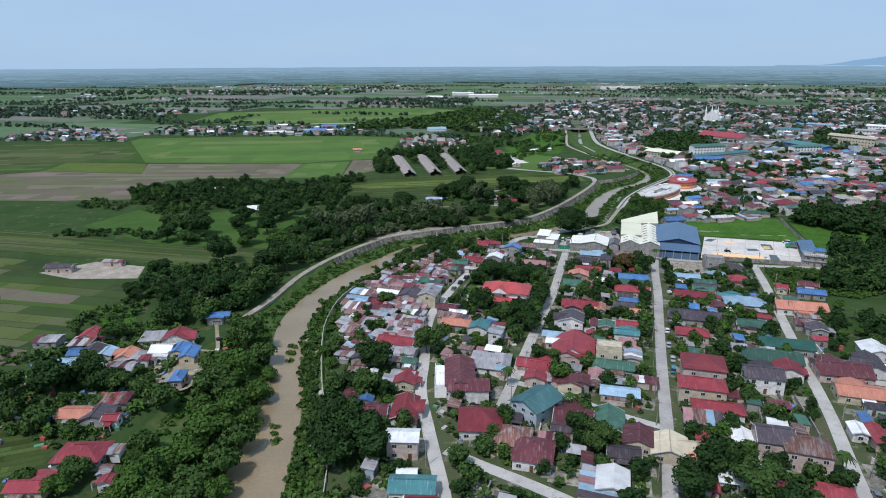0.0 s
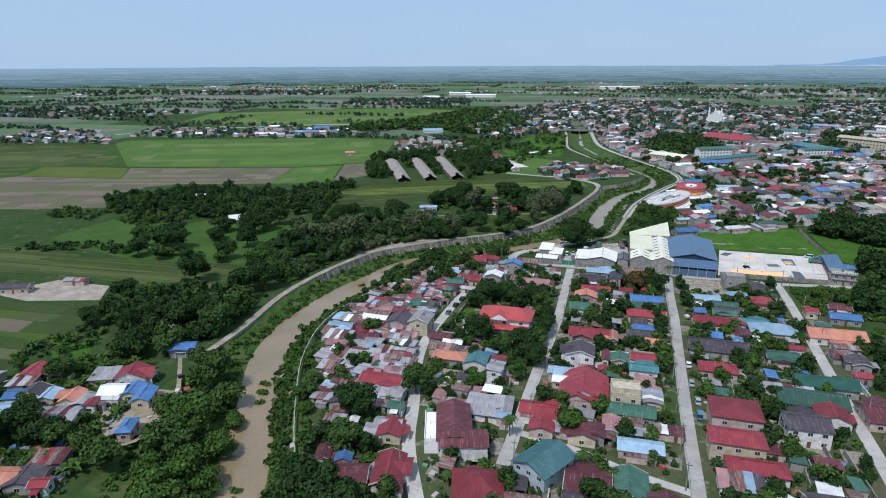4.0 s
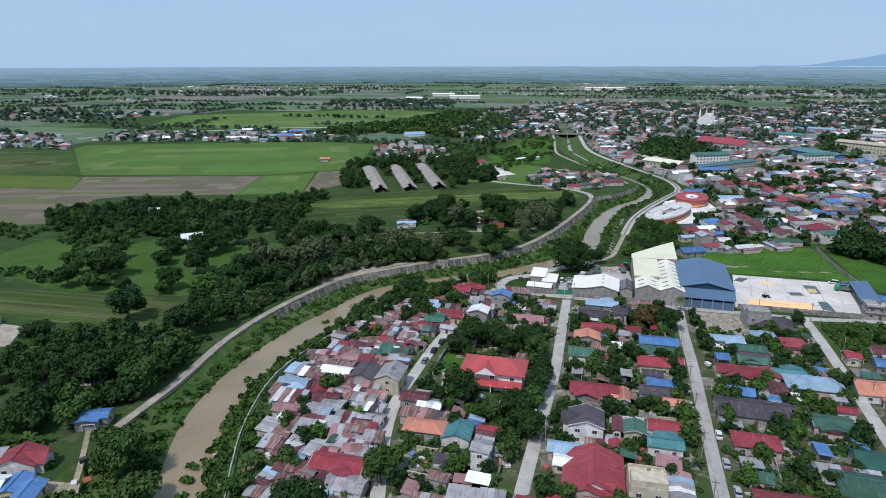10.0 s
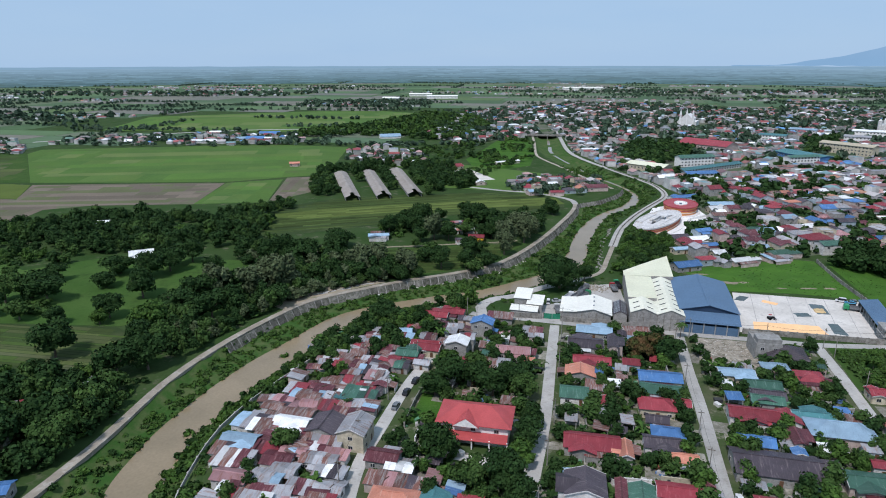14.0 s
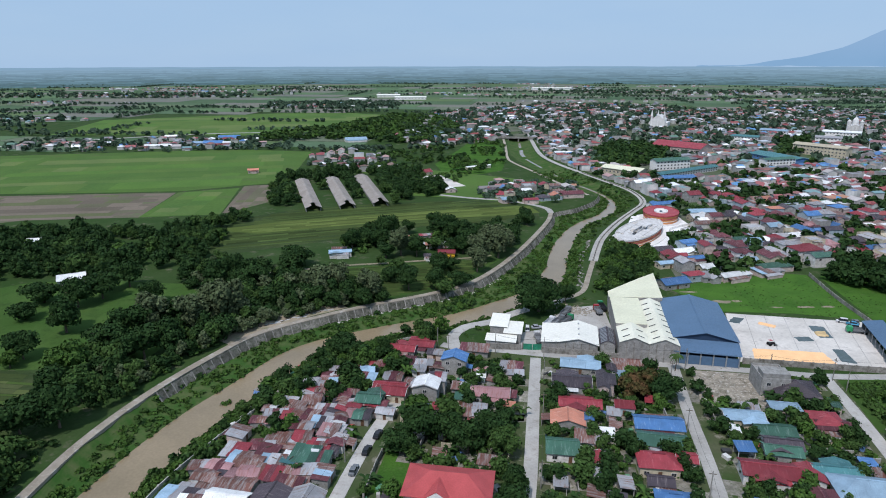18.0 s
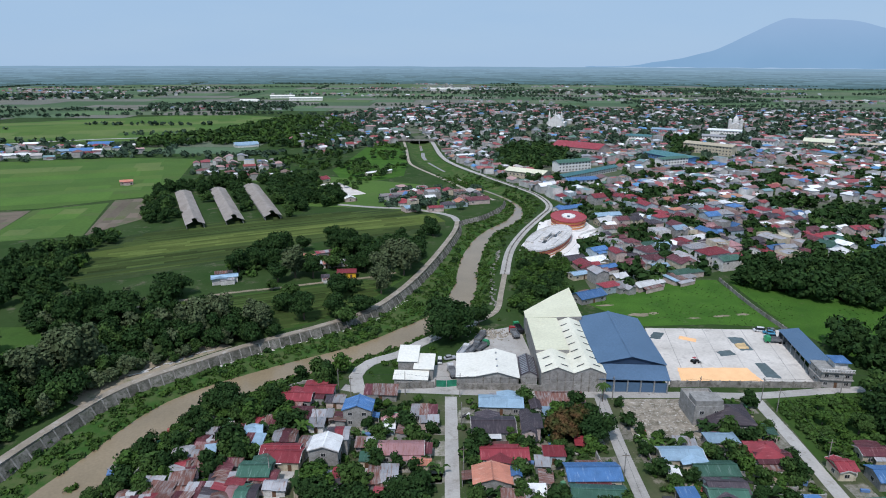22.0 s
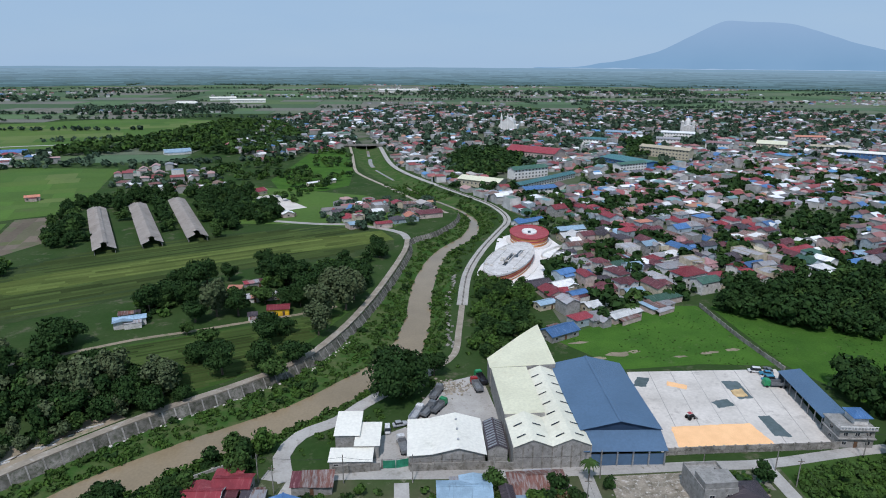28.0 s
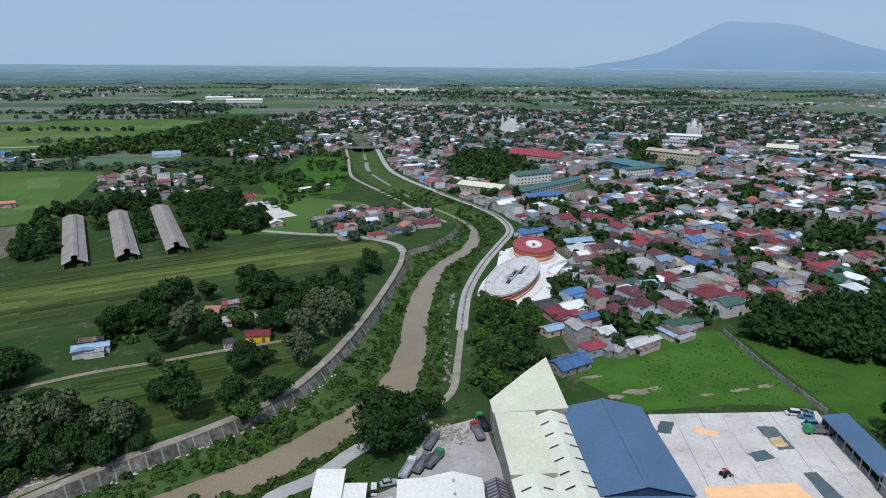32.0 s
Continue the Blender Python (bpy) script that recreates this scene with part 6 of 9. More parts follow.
openings(gt, 10, 8, [1.6, 4.5], HR, "sxw")

# ---- riverside civic halls: two oval drums ----
def oval(rx, ry, z0, z1, n=48, flare=0.0):
    v = [(rx * math.cos(2 * math.pi * k / n), ry * math.sin(2 * math.pi * k / n), z0) for k in range(n)]
    v += [((rx + flare) * math.cos(2 * math.pi * k / n), (ry + flare) * math.sin(2 * math.pi * k / n), z1) for k in range(n)]
    f = [(k, (k + 1) % n, n + (k + 1) % n, n + k) for k in range(n)]
    return v, f + [tuple(range(n, 2 * n)), tuple(range(n - 1, -1, -1))]


def oval_ring(rx, ry, t, z0, z1, n=48):
    v, f = [], []
    for k in range(n):
        c, s = math.cos(2 * math.pi * k / n), math.sin(2 * math.pi * k / n)
        v += [(rx * c, ry * s, z0), (rx * c, ry * s, z1), ((rx - t) * c, (ry - t) * s, z1), ((rx - t) * c, (ry - t) * s, z0)]
        a, b = 4 * k, 4 * ((k + 1) % n)
        f += [(a, b, b + 1, a + 1), (a + 1, b + 1, b + 2, a + 2), (a + 2, b + 2, b + 3, a + 3), (a + 3, b + 3, b, a)]
    return v, f


field("plaza", [(84, 494), (86, 520), (101, 546), (110, 572), (124, 582), (142, 572), (143, 548), (124, 522), (116, 492), (98, 484)], M_WHITE, "white paved plaza round the civic halls", "paving", 0.10)
pw = base("civic_hall", 101.4, 516.5, 0, -32, "white-roofed oval hall with banded orange walls, still unfinished", "hall")
part("terrace", mesh_of("terrace", *oval(14.6, 35, -0.2, 0.5), M_WHITE), pw, "white paved terrace")
part("wall", mesh_of("wall", *oval(10.6, 31.4, 0.5, 4.6), M_ORANGE), pw, "orange painted wall")
for z, hh, m in ((1.5, 0.25, M_WHITE), (2.6, 0.5, M_DARKRED), (4.0, 0.3, M_DARKRED)):
    part("band", mesh_of("band", *oval_ring(10.85, 31.65, 0.5, z, z + hh), m), pw)
part("roof", mesh_of("roof", *oval(11.2, 32, 4.6, 5.0), M_DECK), pw, "pale flat roof deck")
part("parapet", mesh_of("parapet", *oval_ring(11.2, 32, 0.3, 5.0, 5.5), M_DECK), pw)
# dark sheet on the deck stands in for the opening's shaded depth
v, f = joined(box(-0.4, 1.6, -14, 6, 5.0, 5.06), box(1.6, 3.6, 2, 16, 5.0, 5.06))
part("roof_slot", mesh_of("roof_slot", v, f, M_GLASS), pw, "dark sheet for the shade in an L-shaped roof opening")
v, f = joined(box(-0.7, -0.4, -10.3, 6.3, 5.0, 6.4), box(1.6, 1.9, -10.3, 4, 5.0, 6.4), box(3.6, 3.9, 4, 12.3, 5.0, 6.4), box(-6.5, -5.9, -18, 14, 5.0, 5.3), box(6.2, 6.6, -14, 16, 5.0, 5.3))
part("slot_curb", mesh_of("slot_curb", v, f, M_DECK), pw)
cr = random.Random(5)
for k in range(26):
    a = 2 * math.pi * k / 26
    part("column", mesh_of("column", *box(-0.25, 0.25, -0.25, 0.25, 0, cr.uniform(0.5, 1.3)), M_WHITE), pw, "", pose(9.8 * math.cos(a), 29.8 * math.sin(a), 5.0))
for k in range(16):
    a, b = cr.uniform(-8, 8), cr.uniform(-18, 18)
    part("roof_block", mesh_of("roof_block", *box(-cr.uniform(0.3, 1), cr.uniform(0.3, 1), -cr.uniform(0.3, 1.4), cr.uniform(0.3, 1.4), 0, cr.uniform(0.2, 0.7)), M_YARD), pw, "", pose(a, b, 5.0, 0, 0, cr.uniform(0, 90)))
pr = base("civic_hall", 127.6, 563.5, 0, -15, "red-roofed oval hall with banded orange walls", "hall")
part("terrace", mesh_of("terrace", *oval(14, 20, -0.2, 0.46), M_WHITE), pr, "white paved terrace")
part("wall", mesh_of("wall", *oval(11.4, 16.4, 0.46, 5.4), M_ORANGE), pr, "orange painted wall")
for z, hh, m in ((1.8, 0.3, M_WHITE), (3.4, 0.6, M_DARKRED)):
    part("band", mesh_of("band", *oval_ring(11.65, 16.65, 0.5, z, z + hh), m), pr)
part("roof", mesh_of("roof", *oval(12, 17, 5.4, 5.8), M_DARKRED), pr, "pinkish red flat roof")
part("oculus_floor", mesh_of("oculus_floor", *oval(4.2, 6.2, 5.7, 5.86, 24), M_WHITE), pr, "white oculus court")
part("oculus_curb", mesh_of("oculus_curb", *oval_ring(4.6, 6.6, 0.4, 5.8, 6.5, 24), M_WHITE), pr)
# dark sheet again, laid in place of a shaded hole
part("oculus_slot", mesh_of("oculus_slot", *box(-0.9, 0.9, -2.6, 2.2, 5.86, 5.94), M_GLASS), pr)
part("parapet", mesh_of("parapet", *oval_ring(12, 17, 0.3, 5.8, 6.2), M_DARKRED), pr)
for x, y in ((99.3, 504), (110, 526), (125.6, 553)):
    take(x, y, 20)
long_wall("garden_fence", [(118, 486), (128, 500), (131, 513), (124, 530), (139, 545), (154, 549), (186, 566)], 1.6, 0.2, M_WHITE, "white plastered fence wall round the civic halls", 3.5)

# ---- poultry sheds ----
for n, (x, y, x2, y2) in enumerate(((-119, 575.6, -157.4, 685.6), (-95.6, 584.5, -132.5, 696), (-72, 594.5, -108, 710))):
    ln = math.hypot(x2 - x, y2 - y)
    rz = math.degrees(math.atan2(y2 - y, x2 - x))
    ps = base("poultry_shed", (x + x2) / 2, (y + y2) / 2, 0, rz, "long taupe-roofed poultry shed with a raised ridge vent", "shed", "poultry sheds")
    if n == 0:
        part("wall", mesh_of("wall", *joined(box(-ln / 2 + 0.6, ln / 2 - 0.6, -5.4, -5.2, -0.2, 1.0), box(-ln / 2 + 0.6, ln / 2 - 0.6, 5.2, 5.4, -0.2, 1.0)), M_BLOCK), ps)
    else:
        part("wall", mesh_of("wall", *joined(box(-ln / 2 + 0.6, ln / 2 - 0.6, -5.4, -5.2, -0.2, 1.1), box(-ln / 2 + 0.6, ln / 2 - 0.6, 5.2, 5.4, -0.2, 1.1)), M_BLOCK), ps)
    for s in (-1, 1):
        for k in range(12):
            a, b = -ln / 2 + ln * k / 12, -ln / 2 + ln * (k + 1) / 12 + 0.15
            o = [(a, s * 6.2, 2.9), (b, s * 6.2, 2.9), (b, s * 1.5, 4.9), (a, s * 1.5, 4.9)]
            v, f = slab(o if s < 0 else o[::-1], 0.08)
            part("roof_sheet", mesh_of("roof_sheet", v, f, M_SHEDROOF), ps, "", pose(0, 0, 0.03 * (k % 2)))
        o = [(-ln / 2 + 6, s * 2.0, 5.35), (ln / 2 - 6, s * 2.0, 5.35), (ln / 2 - 6, 0, 6.0), (-ln / 2 + 6, 0, 6.0)]
        v, f = slab(o if s < 0 else o[::-1], 0.08)
        part("ridge_vent", mesh_of("ridge_vent", v, f, M_SHEDROOF), ps)
    for k in range(13):
        for s in (-5.3, 5.3):
            part("post", mesh_of("post", *box(-0.12, 0.12, -0.12, 0.12, -0.2, 3.2), M_WALLCONC), ps, "", pose(-ln / 2 + 1 + (ln - 2) * k / 12, s, 0))
    for k in range(9):
        t = k / 8
        take(x + (x2 - x) * t, y + (y2 - y) * t, 12.5)

# ---- farmstead by the levee and outlying houses ----
e = house(-17, 470, 10, 6.5, 0, "red")
for c in e.children:
    if c.name.startswith("wall"):
        c.data.materials[0] = M_YELLOW
house(-39, 499, 6, 9, 0, "salmon")
house(-31, 507, 9, 5, 20, "red")
house(-31, 487, 9, 5, 10, "salmon")
house(-21, 489, 9, 5, 10, "red")
house(-27.5, 465, 4, 4, 5, "white")
house(-77, 468, 13, 5, 12, "ltblue")
house(-79, 475, 8, 4, 12, "white")
house(-263, 482, 12, 8, 10, "white")
house(-242, 479, 9, 6, 10, "white")
house(-202, 419, 13, 10, 30, "white")
house(-127, 223, 10, 6, 15, "blue")
house(-150, 262, 11, 6, 20, "grey")
house(-146, 247, 10, 7, 10, "pink")
house(-158, 244, 8, 6, 10, "red")
house(-135, 279, 9, 5, 5, "green")
house(-243, 272, 14, 7, 12, "slate")
house(-222, 286, 10, 5, 5, "grey")
house(-52, 734, 18, 11, 43, "red")
house(-22, 652, 9, 7, 20, "white")
house(-220, 738, 11, 7, 20, "salmon")
house(-404, 916, 34, 10, 10, "white")
house(-372, 948, 30, 12, 14, "ltblue")
house(-346, 950, 26, 14, 12, "blue")
house(-350, 1016, 30, 14, 12, "blue")
house(-327, 925, 22, 9, 14, "red")
house(-165, 994, 30, 16, 20, "ltblue")
house(2, 772, 30, 5, 36, "white")
house(140, 603, 24, 9, 20, "blue")
house(160, 578, 20, 8, 10, "ltblue")
house(156, 562, 20, 10, 12, "white")

# ---- town edge behind the meadow ----
house(95.3, 426.4, 15, 9.0, 22, "blue")
house(116.2, 479.0, 12.6, 8.1, 18, "white")
house(131.3, 491.0, 11.1, 8.2, 18, "blue")
house(105.0, 480.8, 13, 10, 18, "slate")
house(108.3, 460.9, 8.9, 6.0, 18, "maroon")
house(99.9, 456.3, 9.6, 6.0, 18, "ltblue")
house(118.7, 465.3, 10.1, 6.0, 18, "blue")
house(129.3, 439, 18.0, 6.9, 21, "white")
house(149.4, 447, 14, 8, 21, "grey")
house(134.4, 469.2, 14.8, 7.9, 18, "maroon")
house(181.8, 475.4, 16, 10.9, 18, "red", "hip", 2)
house(165.1, 471.0, 14.1, 9.7, 18, "grey")
house(179.2, 508.1, 12.0, 8.2, 18, "red", "hip")
house(165.7, 514.8, 12.7, 8.3, 18, "grey")
house(143.2, 518.4, 13.3, 7.4, 18, "maroon")
house(156.3, 502.2, 13.9, 7.0, 18, "green", "hip")
house(225.2, 504, 14.4, 10.1, 18, "slate", "hip")
house(244.2, 512, 17, 10.1, 18, "cream", "hip")
house(228.5, 490, 14.9, 8.1, 18, "blue")
house(275.1, 510, 18.0, 10.5, 18, "red", "hip")
house(230.2, 526.0, 15.4, 8.7, 18, "maroon")
house(274.4, 526, 15.7, 9.3, 18, "maroon")
house(156.0, 481, 12.9, 6.8, 18, "maroon")
house(134.4, 453.6, 10.7, 6.0, 18, "grey")
house(119.2, 450.3, 8.2, 6.0, 18, "white")

# ---- sheds, kitchens and carports that fill the house lots ----
AX = random.Random(404)


def annex(x, y, w, d, rot, colour, h):
    """A small sheet-roofed outbuilding, walled or open on posts."""
    open_sided = AX.random() < 0.35
    e = base("outbuilding", x, y, 0, rot, ("small open %s-roofed carport beside a house" if open_sided else "small %s-roofed outbuilding beside a house") % WORDS[colour], "shed", "outbuildings")
    t = AX.uniform(0.2, 0.7)
    part("roof", mesh_of("roof", *slab([(-w / 2 - 0.3, -d / 2 - 0.3, h), (w / 2 + 0.3, -d / 2 - 0.3, h), (w / 2 + 0.3, d / 2 + 0.3, h + t), (-w / 2 - 0.3, d / 2 + 0.3, h + t)], 0.06), M_ROOF[colour]), e)
    if open_sided:
        for sx in (-1, 1):
            part("post", mesh_of("post", *box(-0.08, 0.08, -0.08, 0.08, -0.2, h), M_FRAME), e, "", pose(sx * (w / 2 - 0.1), -d / 2 + 0.1, 0))
        part("wall", mesh_of("wall", *box(-w / 2, w / 2, d / 2 - 0.15, d / 2, -0.2, h + t - 0.1), M_BLOCK), e)
    else:
        part("wall", mesh_of("wall", *box(-w / 2, w / 2, -d / 2, d / 2, -0.2, h - 0.02), AX.choice(WALLS)), e)
        part("door", DOOR, e, "", pose(AX.uniform(-0.25, 0.25) * w, -d / 2 - 0.03, 0.02))
    take(x, y, 0.45 * min(w, d) + 0.6)


made = 0
for k in range(5000):
    x, y = AX.uniform(-36, 122), AX.uniform(112, 338)
    if made < 105 and is_free(x, y, 2.3):
        made += 1
        annex(x, y, AX.uniform(3.2, 6.5), AX.uniform(2.6, 4.5), -7 + AX.choice([0, 90, 0]) + AX.uniform(-6, 6), AX.choice(["grey", "rust", "red", "white", "maroon", "grey", "pink", "green", "ltblue", "rust", "slate", "blue"]), AX.uniform(2.1, 2.9))

# block walls round the lots
made = 0
for k in range(4000):
    x, y = AX.uniform(-34, 120), AX.uniform(114, 336)
    ln = AX.uniform(6, 13)
    a = radians(AX.choice([-7, 83]) + AX.uniform(-4, 4))
    ux, uy = math.cos(a) * ln / 2, math.sin(a) * ln / 2
    if made < 60 and all(is_free(x + ux * q, y + uy * q, 0.2) for q in (-1, -0.5, 0, 0.5, 1)):
        made += 1
        v, f = joined(box(-ln / 2, ln / 2, -0.09, 0.09, -0.3, 1.7), box(-ln / 2 - 0.05, ln / 2 + 0.05, -0.15, 0.15, 1.7, 1.8), *[box(-ln / 2 + ln * q / 3 - 0.18, -ln / 2 + ln * q / 3 + 0.18, -0.18, 0.18, -0.3, 1.95) for q in range(4)])
        w = new("garden_wall", mesh_of("garden_wall", v, f, AX.choice([M_BLOCK, M_WALLCONC, WALLS[0], WALLS[1]])))
        w.matrix_basis = pose(x, y, 0, 0, 0, math.degrees(a))
        tagged(w, "plastered block garden wall with piers between house lots", "wall", "garden walls")
        for q in (-1, -0.6, -0.2, 0.2, 0.6, 1):
            take(x + ux * q, y + uy * q, 0.3)

# paved yards
pv2, pf2 = [], []
for k in range(5200):
    x, y = AX.uniform(-36, 122), AX.uniform(112, 338)
    if len(pf2) < 270 and is_free(x, y, 0.5):
        w, d, a = AX.uniform(2, 5), AX.uniform(1.6, 4), radians(-7 + AX.uniform(-5, 5))
        k = len(pv2)
        for sx, sy in ((-1, -1), (1, -1), (1, 1), (-1, 1)):
            pv2.append((x + math.cos(a) * sx * w - math.sin(a) * sy * d, y + math.sin(a) * sx * w + math.cos(a) * sy * d, 0.05 + 0.004 * (len(pf2) % 12)))
        pf2.append((k, k + 1, k + 2, k + 3))
        if AX.random() < 0.5:
            take(x, y, 1.6)
bulk("paved_yards", pv2, pf2, material("yard_paving", (0.30, 0.28, 0.24), (0.16, 0.15, 0.12), scale=0.4, fine=2.0, rough=0.95, bump=0.2, vary=0.25, island=True, stain=(0.10, 0.11, 0.06), stain_amount=0.45), "patchy concrete and earth yards between houses", "yard")

# tarpaulins, washing and heaps of household goods in the yards
gv, gf = [], []
for k in range(4000):
    x, y = AX.uniform(-175, 122), AX.uniform(112, 338)
    if len(gf) < 6 * 700 and is_free(x, y, 0.0) and (x > -36 or y > 196 and x > -76 or x < -108 and 112 < y < 205):
        w, d, h = AX.uniform(0.3, 1.3), AX.uniform(0.3, 1.0), AX.uniform(0.3, 1.3)
        m = pose(x, y, 0, 0, 0, AX.uniform(0, 180))
        v, f = box(-w, w, -d, d, 0, h)
        o = len(gv)
        gv += [tuple(m @ Vector(q)) for q in v]
        gf += [tuple(i + o for i in q) for q in f]
GOODS = [(0.05, 0.05, 0.05), (0.45, 0.43, 0.40), (0.12, 0.22, 0.42), (0.30, 0.24, 0.17), (0.6, 0.58, 0.55), (0.32, 0.09, 0.07), (0.10, 0.25, 0.14), (0.22, 0.2, 0.18)]
bulk("yard_clutter", gv, gf, material("household_goods", (0.3, 0.3, 0.3), (0.24, 0.24, 0.24), scale=1.0, fine=4, rough=0.8, palette=GOODS, island=True), "drums, crates, planks and goods in house yards", "clutter")

# ---- trees ----
def crown_arrays(seed, r, z0, z1, lobes, quads, leaf, droop=0.0):
    """Leaf clumps over a cluster of lobes: corner array and quads."""
    g = np.random.default_rng(seed)
    c = g.normal(size=(lobes, 3))
    c /= np.linalg.norm(c, axis=1)[:, None]
    c *= (g.uniform(0.25, 0.72, lobes) ** 0.7)[:, None]
    zc, zh = (z0 + z1) / 2, (z1 - z0) / 2
    lr = g.uniform(0.34, 0.52, lobes)
    c[0], lr[0] = (0, 0, 0.1), 0.6
    pick = g.integers(0, lobes, quads)
    d = g.normal(size=(quads, 3))
    d /= np.linalg.norm(d, axis=1)[:, None]
    d[:, 2] = np.where(d[:, 2] < -0.35, -d[:, 2], d[:, 2])
    p = c[pick] + d * (lr[pick] * g.uniform(0.74, 1.24, quads))[:, None]
    gap = (np.linalg.norm(p[:, None] - c[None], axis=2) / lr[None]).min(1)
    keep = gap > 0.74
    p, d = p[keep], d[keep]
    n = d + 0.42 * g.normal(size=d.shape)
    n /= np.linalg.norm(n, axis=1)[:, None]
    a = np.cross(n, g.normal(size=n.shape))
    a /= np.linalg.norm(a, axis=1)[:, None]
    b = np.cross(n, a)
    s = leaf * g.uniform(0.55, 1.3, len(p))[:, None]
    at = p * np.array([r, r, zh]) + np.array([0, 0, zc])
    v = np.stack([at - a * s - b * s * 0.7, at + a * s * 0.9 - b * s * 0.6 + n * s * 0.3, at + a * s + b * s * 0.8, at - a * s * 0.8 + b * s * 0.7 - n * s * 0.2], 1).reshape(-1, 3)
    f = np.arange(len(v)).reshape(-1, 4)
    # dim inner masses that close the crown
    cv, cf = [], []
    for k in range(lobes):
        o = len(v) + len(cv)
        for i in range(3):
            t = math.pi * (i + 0.4) / 3.4
            for j in range(5):
                q = 2 * math.pi * j / 5 + i * 0.6
                w = 0.74 * lr[k] * (1 + 0.15 * g.normal())
                cv.append(((c[k][0] + w * math.sin(t) * math.cos(q)) * r, (c[k][1] + w * math.sin(t) * math.sin(q)) * r, zc + (c[k][2] + w * math.cos(t)) * zh))
                if i:
                    cf.append((o + (i - 1) * 5 + j, o + i * 5 + j, o + i * 5 + (j + 1) % 5, o + (i - 1) * 5 + (j + 1) % 5))
    return np.concatenate([v, np.array(cv)]).astype(np.float32), np.concatenate([f, np.array(cf)]).astype(np.int32)


def trunk_mesh(seed, h, r, spread):
    g = random.Random(seed)
    shapes = [tube([(0, 0, -0.4), (0.1, 0, h * 0.3), (0.15 * g.uniform(-1, 1), 0.1, h * 0.62), (0.3 * g.uniform(-1, 1), 0.2, h)], [r * 1.3, r, r * 0.75, r * 0.4])]
    for k in range(4):
        a = k * 1.57 + g.uniform(-0.4, 0.4)
        z = h * g.uniform(0.45, 0.7)
        shapes.append(tube([(0, 0, z), (spread * 0.4 * math.cos(a), spread * 0.4 * math.sin(a), z + h * 0.22), (spread * 0.75 * math.cos(a), spread * 0.75 * math.sin(a), z + h * 0.42)], [r * 0.5, r * 0.35, r * 0.15], 5))
    return mesh_of("trunk", *joined(*shapes), M_BARK)


def arrays_mesh(name, va, fa, mat):
    me = bpy.data.meshes.new(name)
    me.vertices.add(len(va))
    me.vertices.foreach_set("co", va.ravel())
    me.loops.add(fa.size)
    me.loops.foreach_set("vertex_index", fa.ravel())
    me.polygons.add(len(fa))
    me.polygons.foreach_set("loop_start", np.arange(0, fa.size, 4, dtype=np.int32))
    me.update(calc_edges=True)
    me.materials.append(mat)
    return me


TREE_KINDS = {}
for k in range(3):
    TREE_KINDS["mango%d" % k] = (trunk_mesh(k, 5.0, 0.28, 3.6), arrays_mesh("crown", *crown_arrays(40 + k, 4.6, 1.6, 8.6, 12, 2400, 0.30), M_LEAF[0 if k < 2 else 1]), "dense dark green mango-like tree", "broadleaf tree")
    TREE_KINDS["round%d" % k] = (trunk_mesh(10 + k, 3.6, 0.18, 2.4), arrays_mesh("crown", *crown_arrays(50 + k, 3.2, 1.0, 6.2, 9, 1200, 0.31), M_LEAF[(1, 2, 0)[k]]), "leafy green garden tree", "broadleaf tree")
    TREE_KINDS["tall%d" % k] = (trunk_mesh(20 + k, 9.0, 0.26, 3.0), arrays_mesh("crown", *crown_arrays(60 + k, 4.0, 0.6, 11.0, 14, 1900, 0.36), M_LEAF[(3, 3, 1)[k]]), "tall grey-green tree with an open crown", "tall tree")
    TREE_KINDS["bush%d" % k] = (trunk_mesh(30 + k, 1.8, 0.10, 1.4), arrays_mesh("crown", *crown_arrays(70 + k, 2.1, 0.2, 3.2, 7, 650, 0.26), M_LEAF[(2, 1, 0)[k]]), "bushy green shrub beside village houses", "shrub")
for k in range(2):
    TREE_KINDS["olive%d" % k] = (trunk_mesh(80 + k, 5.0, 0.28, 3.6), arrays_mesh("crown", *crown_arrays(82 + k, 4.7, 0.8, 8.2, 14, 2500, 0.29), M_LEAF[2]), "spreading bright olive green riverside tree", "broadleaf tree")
TREE_KINDS["mango3"] = (trunk_mesh(88, 4.4, 0.3, 3.8), arrays_mesh("crown", *crown_arrays(89, 4.9, 0.6, 7.4, 14, 2400, 0.30), M_LEAF[0]), "low broad dark green tree", "broadleaf tree")
TREE_KINDS["russet0"] = (trunk_mesh(94, 4.4, 0.25, 3.2), arrays_mesh("crown", *crown_arrays(95, 4.4, 0.8, 7.4, 11, 1700, 0.36), material("leaf_russet", (0.10, 0.055, 0.026), (0.045, 0.06, 0.018), scale=0.35, fine=3.2, rough=0.8, bump=0.0, vary=0.35, island=True)), "broad tree with russet brown leaves", "broadleaf tree")
TREE_KINDS["flame0"] = (trunk_mesh(99, 3.6, 0.2, 2.6), arrays_mesh("crown", *crown_arrays(98, 3.6, 1.6, 6.0, 7, 800, 0.4), M_LEAF[4]), "flame tree with orange-red blossom", "flowering tree")


